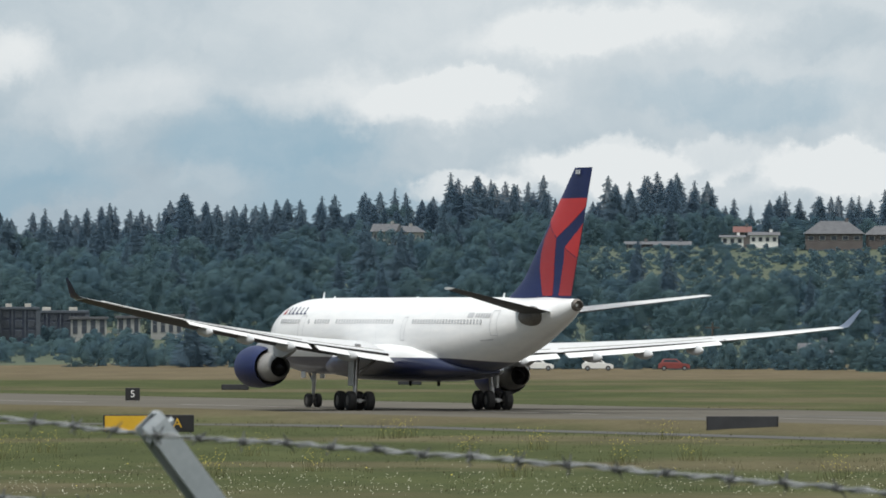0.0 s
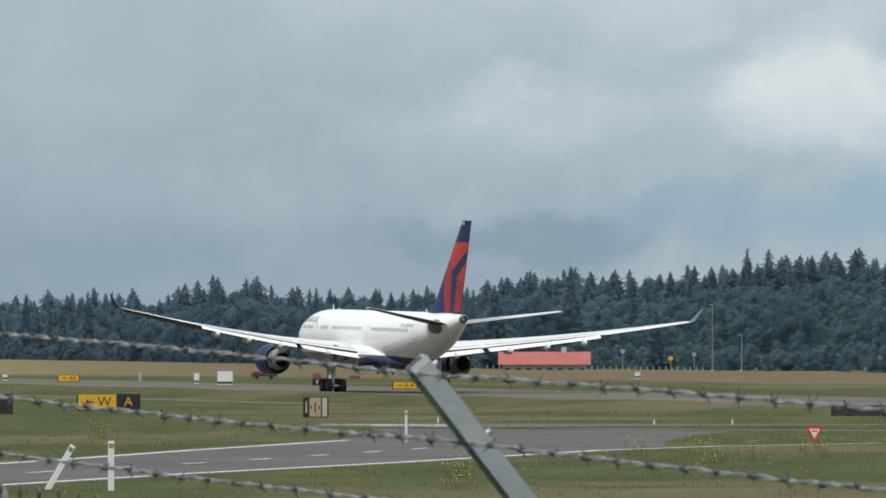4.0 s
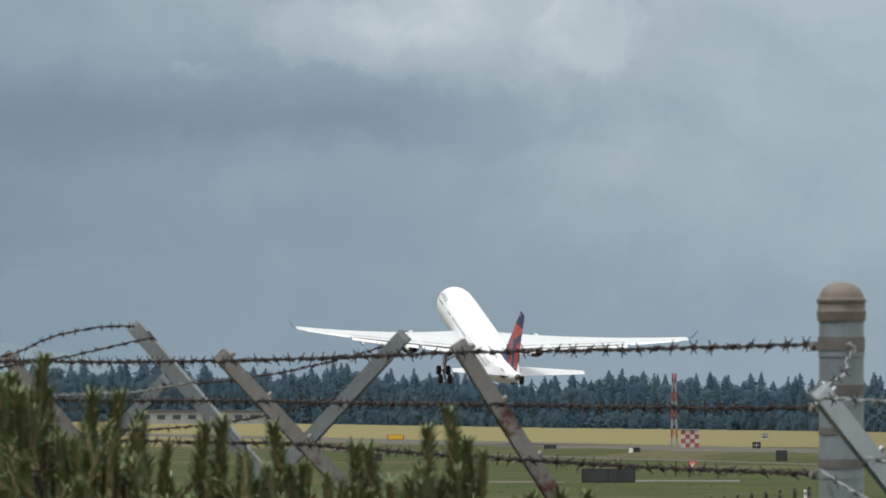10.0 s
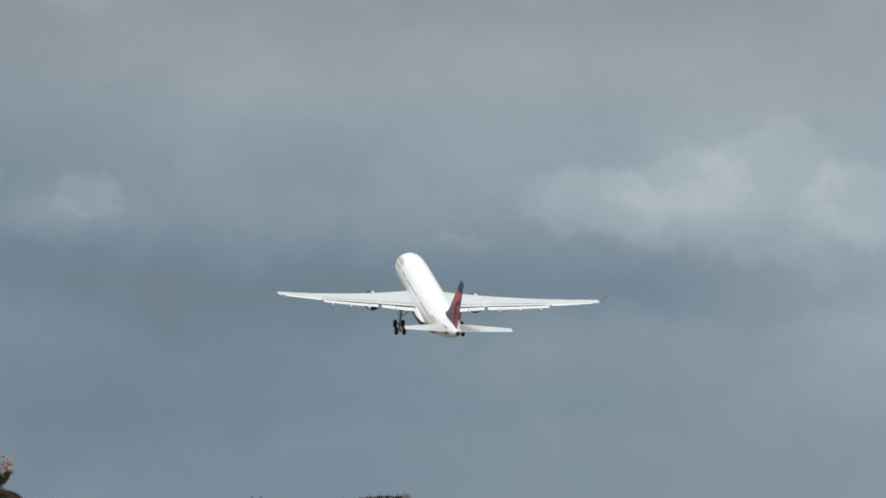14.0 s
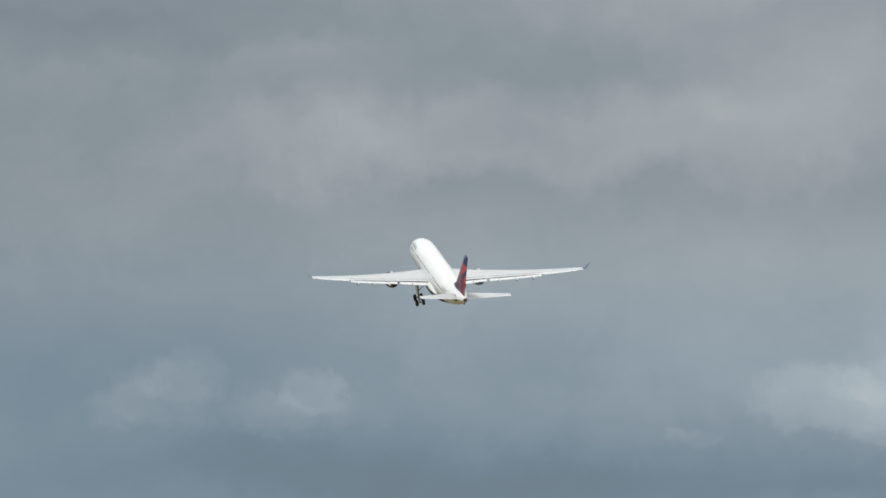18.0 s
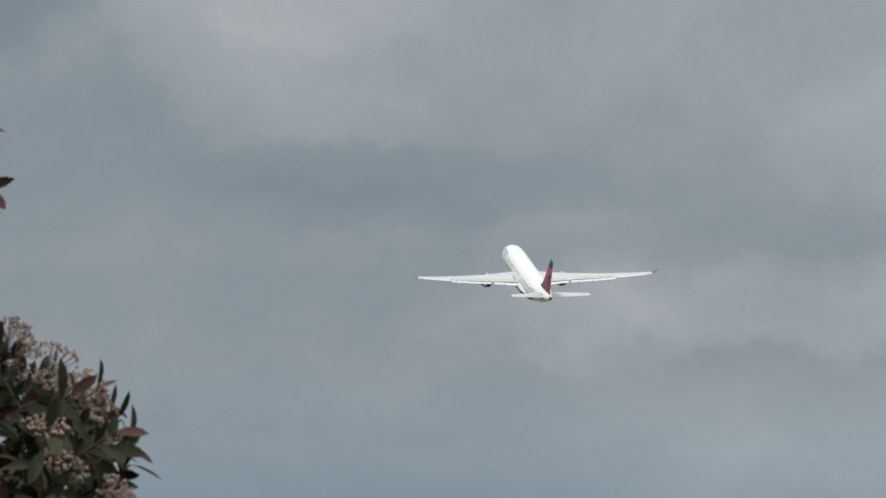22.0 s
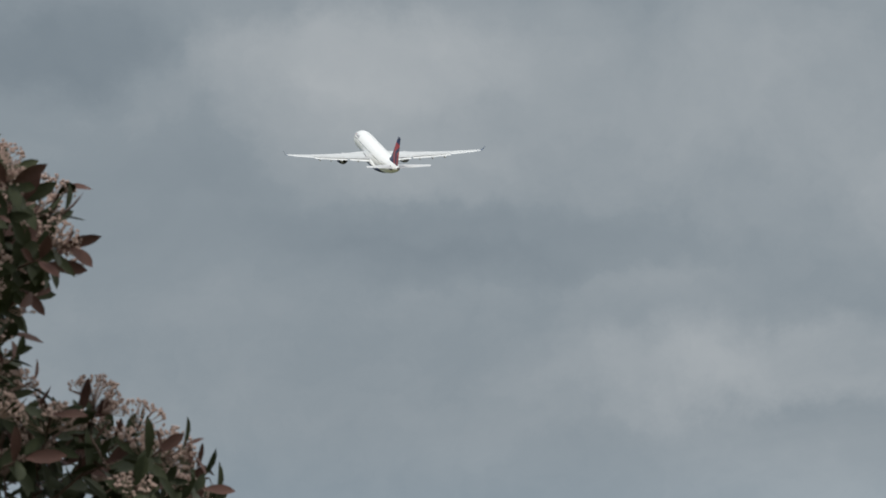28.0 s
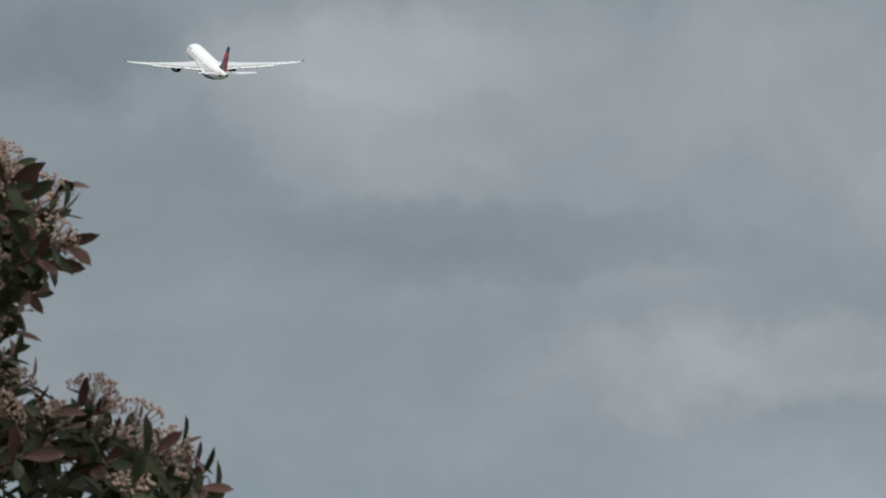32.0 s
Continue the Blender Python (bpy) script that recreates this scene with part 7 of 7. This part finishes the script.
def flower_mesh(rng):
    """A flat-topped head of many small blossoms on thin stalks."""
    bm = bmesh.new()
    for i in range(66):
        a, r = rng.uniform(0, 6.283), 0.048 * math.sqrt(rng.random())
        z = 0.055 - 8 * r * r + rng.uniform(-0.008, 0.006)
        o = Vector((r * math.cos(a), r * math.sin(a), z))
        s = rng.uniform(0.0030, 0.0050)
        axes = [Vector((s * rng.uniform(0.8, 1.3), 0, 0)), Vector((0, s * rng.uniform(0.8, 1.3), 0)), Vector((0, 0, s))]
        px, mx, py, my, pz, mz = [bm.verts.new(o + q * k) for q in axes for k in (1, -1)]
        for u, w in ((px, py), (py, mx), (mx, my), (my, px)):
            bm.faces.new((u, w, pz))
            bm.faces.new((w, u, mz))
        if i % 3 == 0:
            tube(bm, [Vector((0, 0, 0)), o - Vector((0, 0, s))], 0.0009, 3)
    return bm


SHRUB_EDGE = [  # height, bearing of the right-hand edge of the leaves
    (6.20, 16.15), (6.75, 16.30), (7.00, 16.39), (7.08, 16.75), (7.14, 17.40), (7.19, 17.85), (7.27, 18.22), (7.47, 18.32), (7.69, 18.33), (7.76, 18.65), (7.87, 18.62), (7.94, 18.60), (8.00, 18.63),
    (8.04, 18.93), (8.08, 19.20), (8.12, 19.41), (8.19, 19.57), (8.25, 19.84), (8.29, 19.95), (8.36, 19.77), (8.42, 19.59), (8.49, 19.52), (8.58, 19.48), (8.62, 19.59), (8.66, 19.82), (8.67, 20.60), (8.69, 22.00), (8.80, 25.00)]


def build_shrub():
    rng = random.Random(33)
    shrub = thing("flowering_shrub", "tall evergreen shrub with bronze young leaves and cream-pink flower heads", "shrub", (-9.2, 21.6, 4.12))
    inv = Vector((9.2, -21.6, -4.12))
    sprigs, heads = [], []
    for k in range(12):
        bm = sprig_mesh(rng, 0.5)
        me = bpy.data.meshes.new("sprig")
        bm.to_mesh(me)
        bm.free()
        for m in (SHRUB_LEAF, SHRUB_RED, STALK):
            me.materials.append(m)
        sprigs.append(me)
    for k in range(5):
        bm = flower_mesh(rng)
        me = bpy.data.meshes.new("flower_head")
        bm.to_mesh(me)
        bm.free()
        me.materials.append(FLORET)
        heads.append(me)

    pieces = {"sprig": [], "flower_head": []}

    def put(name, me, p, way, size):
        pieces[name].append((me, Matrix.Translation(p + inv) @ way.to_track_quat("Z", "X").to_matrix().to_4x4() @ Matrix.Rotation(rng.uniform(0, 6.28), 4, "Z") @ Matrix.Diagonal((size, size, size, 1)), math.hypot(p.x, p.y)))
    # stems
    stems = bmesh.new()
    for i in range(26):
        b, z = rng.uniform(18.6, 24), rng.uniform(7.2, 8.9)
        if b < along(SHRUB_EDGE, z) + 0.5 or (z > 8.0 and b < 19.9):
            b = along(SHRUB_EDGE, z) + rng.uniform(0.5, 2.0)
        e = Vector(at(b, 22 + rng.uniform(-0.5, 0.6), z)) + inv
        root = Vector((rng.uniform(-0.2, 0.2), rng.uniform(-0.2, 0.2), -0.1))
        tube(stems, [root, root.lerp(e, 0.5) + Vector((0, 0, 0.4)), e], [0.03, 0.02, 0.006], 7)
    part("stems", stems, STALK, shrub, "brown stems")
    # leaves fill the outline; sprigs at the rim point outwards
    made = 0
    while made < 1000:
        z = rng.uniform(6.3, 8.66) if made < 880 else rng.uniform(8.38, 8.66)
        edge = along(SHRUB_EDGE, z)
        deep = abs(rng.gauss(0, 0.75)) if rng.random() < 0.75 else rng.uniform(0, 4.0)
        b = edge + 0.23 + deep
        if b > 24.5:
            continue
        d = 22 + rng.uniform(-0.55, 0.55)
        p = Vector(at(b, d, z - 0.12))
        way = Vector((rng.gauss(0.6, 0.5), rng.gauss(-0.35, 0.5), rng.gauss(0.3, 0.5)))
        put("sprig", sprigs[rng.randrange(12)], p, way, rng.uniform(0.8, 1.15))
        made += 1
        if rng.random() < (0.34 if z < 8.05 else 0.46):
            put("flower_head", heads[rng.randrange(5)], p + way.normalized() * 0.11, Vector((way.x, way.y, abs(way.z) + 0.8)), rng.uniform(0.95, 1.4))
    settle("sprig", "inner_sprigs", "dense inner leafy sprigs", pieces["sprig"], shrub)
    settle("flower_head", "inner_flower_heads", "flower heads behind the front ones", pieces["flower_head"], shrub)


build_shrub()


# ---- tall weeds and flowers in the near grass ----
WEED = foliage("rough_grass", (0.10, 0.105, 0.036), (0.19, 0.18, 0.075))
BLOOM_WHITE = surface("white_weed_flowers", (0.50, 0.48, 0.40), (0.68, 0.66, 0.58), 1, 0.9)
BLOOM_YELLOW = surface("yellow_weed_flowers", (0.42, 0.36, 0.06), (0.56, 0.48, 0.10), 1, 0.9)


def build_weeds():
    rng = random.Random(44)
    gv, gf, wv, wf, yv, yf = [], [], [], [], [], []

    def blade(v, f, p, hgt, w):
        a = rng.uniform(0, 3.14)
        c, s = math.cos(a) * w, math.sin(a) * w
        lx, ly = rng.gauss(0, 0.25) * hgt, rng.gauss(0, 0.25) * hgt
        i = len(v)
        v += [(p[0] - c, p[1] - s, 0), (p[0] + c, p[1] + s, 0), (p[0] + lx, p[1] + ly, hgt)]
        f.append((i, i + 1, i + 2))

    def dot(v, f, p, z, r):
        i = len(v)
        v += [(p[0] - r, p[1], z), (p[0], p[1] - r, z - r * 0.4), (p[0] + r, p[1], z), (p[0], p[1] + r, z + r * 0.4), (p[0], p[1], z + r * 0.8)]
        f += [(i, i + 1, i + 4), (i + 1, i + 2, i + 4), (i + 2, i + 3, i + 4), (i + 3, i, i + 4)]

    def paved(x, y):
        if 150 < y < 612:
            l = along([(q[1], q[0]) for q in TAXI_FAR], y)
            r = along([(q[1], q[0]) for q in TAXI_NEAR], y)
            if l - 0.3 < x < r + 0.3:
                return True
        for (x0, y0), (x1, y1) in zip(ROAD_MID, ROAD_MID[1:]):
            t = max(0, min(1, ((x - x0) * (x1 - x0) + (y - y0) * (y1 - y0)) / ((x1 - x0) ** 2 + (y1 - y0) ** 2)))
            if math.hypot(x - x0 - t * (x1 - x0), y - y0 - t * (y1 - y0)) < 4.8:
                return True
        c = x * RIGHT.x + y * RIGHT.y
        return 217 < c < 223 or c > 226
    for i in range(6000):
        d = rng.uniform(360, 640) if i % 3 else rng.uniform(640, 1000)
        b = rng.uniform(-3.2, 12.5)
        x, y, _ = at(b, d)
        if paved(x, y):
            continue
        tall = rng.random() ** 3
        for k in range(5):
            q = (x + rng.gauss(0, 0.25), y + rng.gauss(0, 0.5))
            blade(gv, gf, q, 0.05 + 0.24 * tall * rng.uniform(0.6, 1.2), 0.022)
        if rng.random() < 0.04 and d < 640:
            dot(yv, yf, (x, y), 0.15 + 0.4 * tall, rng.uniform(0.02, 0.045))
    # a drift of small white flowers
    for i in range(1100):
        b, d = rng.uniform(-2.9, 3.2), 352 + abs(rng.gauss(0, 34))
        x, y, _ = at(b, d)
        dot(wv, wf, (x, y), rng.uniform(0.08, 0.3), rng.uniform(0.012, 0.028))
    for i in range(34):
        b, d = rng.uniform(-2.5, 9.0), rng.uniform(380, 560)
        x, y, _ = at(b, d)
        if paved(x, y):
            continue
        for k in range(44):
            q = (x + rng.gauss(0, 0.42), y + rng.gauss(0, 0.4))
            z = rng.uniform(0.3, 1.15)
            blade(gv, gf, q, z, 0.018)
            dot(yv, yf, q, z, rng.uniform(0.014, 0.03))
    # longer grass along the pavement's edges
    for i in range(3500):
        s = 380 + 1150 * rng.random() ** 1.3
        c = rng.choice((217.0, 223.0, OFFSET - 26, OFFSET - 26, OFFSET - 27.5, OFFSET + 26))
        c += rng.gauss(0, 0.5)
        q = ALONG * s + RIGHT * c
        blade(gv, gf, (q.x, q.y), rng.uniform(0.06, 0.15), rng.uniform(0.04, 0.09))
    soup("rough_grass", gv, gf, WEED, "tufts of rough grass beside the taxiway", "grass")
    soup("white_flowers", wv, wf, BLOOM_WHITE, "drift of small white flowers in the grass", "flowers")
    soup("yellow_flowers", yv, yf, BLOOM_YELLOW, "scattered yellow flowering weeds", "flowers")


build_weeds()


# ---- what moves ----
FLIGHT = [  # seconds, metres along the runway, shift to the left, height, turn, climb angle, bank, bend of the left and the right wing
    (0, 631.5, 0.0, 0.2, -1.1, 0.02, 1.5, -1.0, -2.3),
    (2, 765.2, 0.0, 0.2, -0.6, 0.18, 1.5, -0.4, -1.5),
    (4, 908.7, 0.0, 0.2, -1.0, 0.55, 1.1, 0.2, -0.3),
    (5.2, 998.6, -0.2, 0.2, -0.3, 1.2, 1.15, 0.2, 0.2),
    (6.5, 1097.6, -0.6, 0.35, 0.0, 5.33, 1.6, 1.4, 0.6),
    (9, 1290.6, -1.0, 4.48, 0.05, 12.6, 1.0, 2.6, 0.9),
    (10, 1368.7, -1.35, 9.95, -0.6, 14.75, 0.93, 2.4, 1.1),
    (11, 1447.2, -1.9, 18.0, -0.45, 15.75, 1.1, 2.0, 1.2),
    (12, 1526.0, -2.6, 27.95, 0.0, 15.9, 1.3, 1.8, 0.9),
    (13, 1604.8, -3.4, 38.37, 0.42, 16.6, 1.40, 0.95, 0.85),
    (14, 1683.7, -4.35, 49.75, 0.68, 17.4, 1.2, 0.9, 0.85),
    (16.5, 1881.3, -7.2, 84.44, 1.97, 16.3, -0.55, 0.57, 0.63),
    (19, 2079.7, -9.8, 119.27, 3.36, 17.6, -3.21, 0.42, 0.43),
    (20, 2159.0, -9.85, 133.35, 3.65, 17.9, -3.0, 0.4, 0.4),
    (24, 2477.7, -4.9, 193.79, 4.74, 18.2, -1.30, 0.19, 0.19),
    (28, 2796.7, 6.2, 249.68, 7.0, 17.3, -2.6, 0.05, 0.06),
    (32, 3115.9, 32.3, 306.93, 8.13, 16.65, -1.39, 0.05, 0.06),
]


TWIST = 3.6


def motions():
    rows = []
    for t, s, lat, z, turn, climb, bank, bl, br in FLIGHT:
        p = ALONG * s + RIGHT * (OFFSET - lat)
        rows.append((t, pose(p.x, p.y, z, bank, -climb, 90 + HEAD + turn)))
    walk(airliner, rows)
    for side, k in ((1, 7), (-1, 8)):
        root = airliner_wings[side].location.copy()
        flex = []
        for row in FLIGHT:
            # in flight the swept wings twist, their trailing edges up
            twist = along([(5.2, 0.0), (9.0, TWIST), (32.0, TWIST)], row[0])
            lift = 9.7 * math.sin(radians(twist))
            flex.append((row[0], pose(root.x, root.y, root.z + lift, side * (row[k] - 0.6 * twist), twist, 0)))
        walk(airliner_wings[side], flex)
        hinge = GEAR_HINGE[side]
        late = 0.0 if side > 0 else -0.5
        low = 0.2 + side * 0.14  # the legs give way to the bank on the ground
        swing = [(0, 0, low, 0), (3, 0, low, 0), (5.2, 0, 0.2 + side * 0.1, 2), (6.2, 0, 0.3, 8), (7.6, 0, 0.45, 24), (17.2 + late, 0, 0.45, 24), (18.0 + late, 9, 0.45, 20), (19 + late, 24, 0.4, 14), (20 + late, 42, 0.3, 8), (21.5 + late, 66, 0.15, 0), (23.2 + late, 84, 0.0, 0), (24.5, 86, 0, 0), (32, 86, 0, 0)]
        leg, bogie = [], []
        for t, a, drop, tip in swing:
            m = pose(*hinge, -side * a, 0, 0)
            leg.append((t, m @ pose(0, 0, -drop * 0.5)))
            bogie.append((t, m @ Matrix.Translation(Vector(BOGIE_AT[side]) - Vector((0, 0, drop))) @ pose(0, 0, 0, 0, -tip, 0)))
        walk(airliner_legs[side], leg)
        walk(airliner_bogies[side], bogie)
    hinge = airliner_nose_leg.location.copy()
    walk(airliner_nose_leg, [(t, pose(*hinge, 0, -a, 0)) for t, a in ((0, 0), (16.5, 0), (18, 30), (19.5, 70), (21, 88), (32, 88))])
    # both vehicles drive to the right along the road behind the field and pull up
    for car, d, start, stop in ((box_truck, 1322, 3.62, 2.20), (pickup, 1384, 5.18, 3.75)):
        drive = [(0, start), (3.5, start - 0.915), (4.5, start - 1.16), (6, stop + 0.05), (7, stop), (32, stop)]
        walk(car, [(t, pose(*at(b, d, ground_height(b, d) + 0.02), 0, 0, b)) for t, b in drive])
    for car, b0 in zip(cars, (-0.57, -0.93, -1.39)):
        drive = [(0, b0), (3, b0 - 0.9), (6, b0 - 1.75), (8, b0 - 2.0), (32, b0 - 2.0)]
        walk(car, [(t, pose(*at(b, 1188, ground_height(b, 1188) + 0.02), 0, 0, b)) for t, b in drive])


motions()
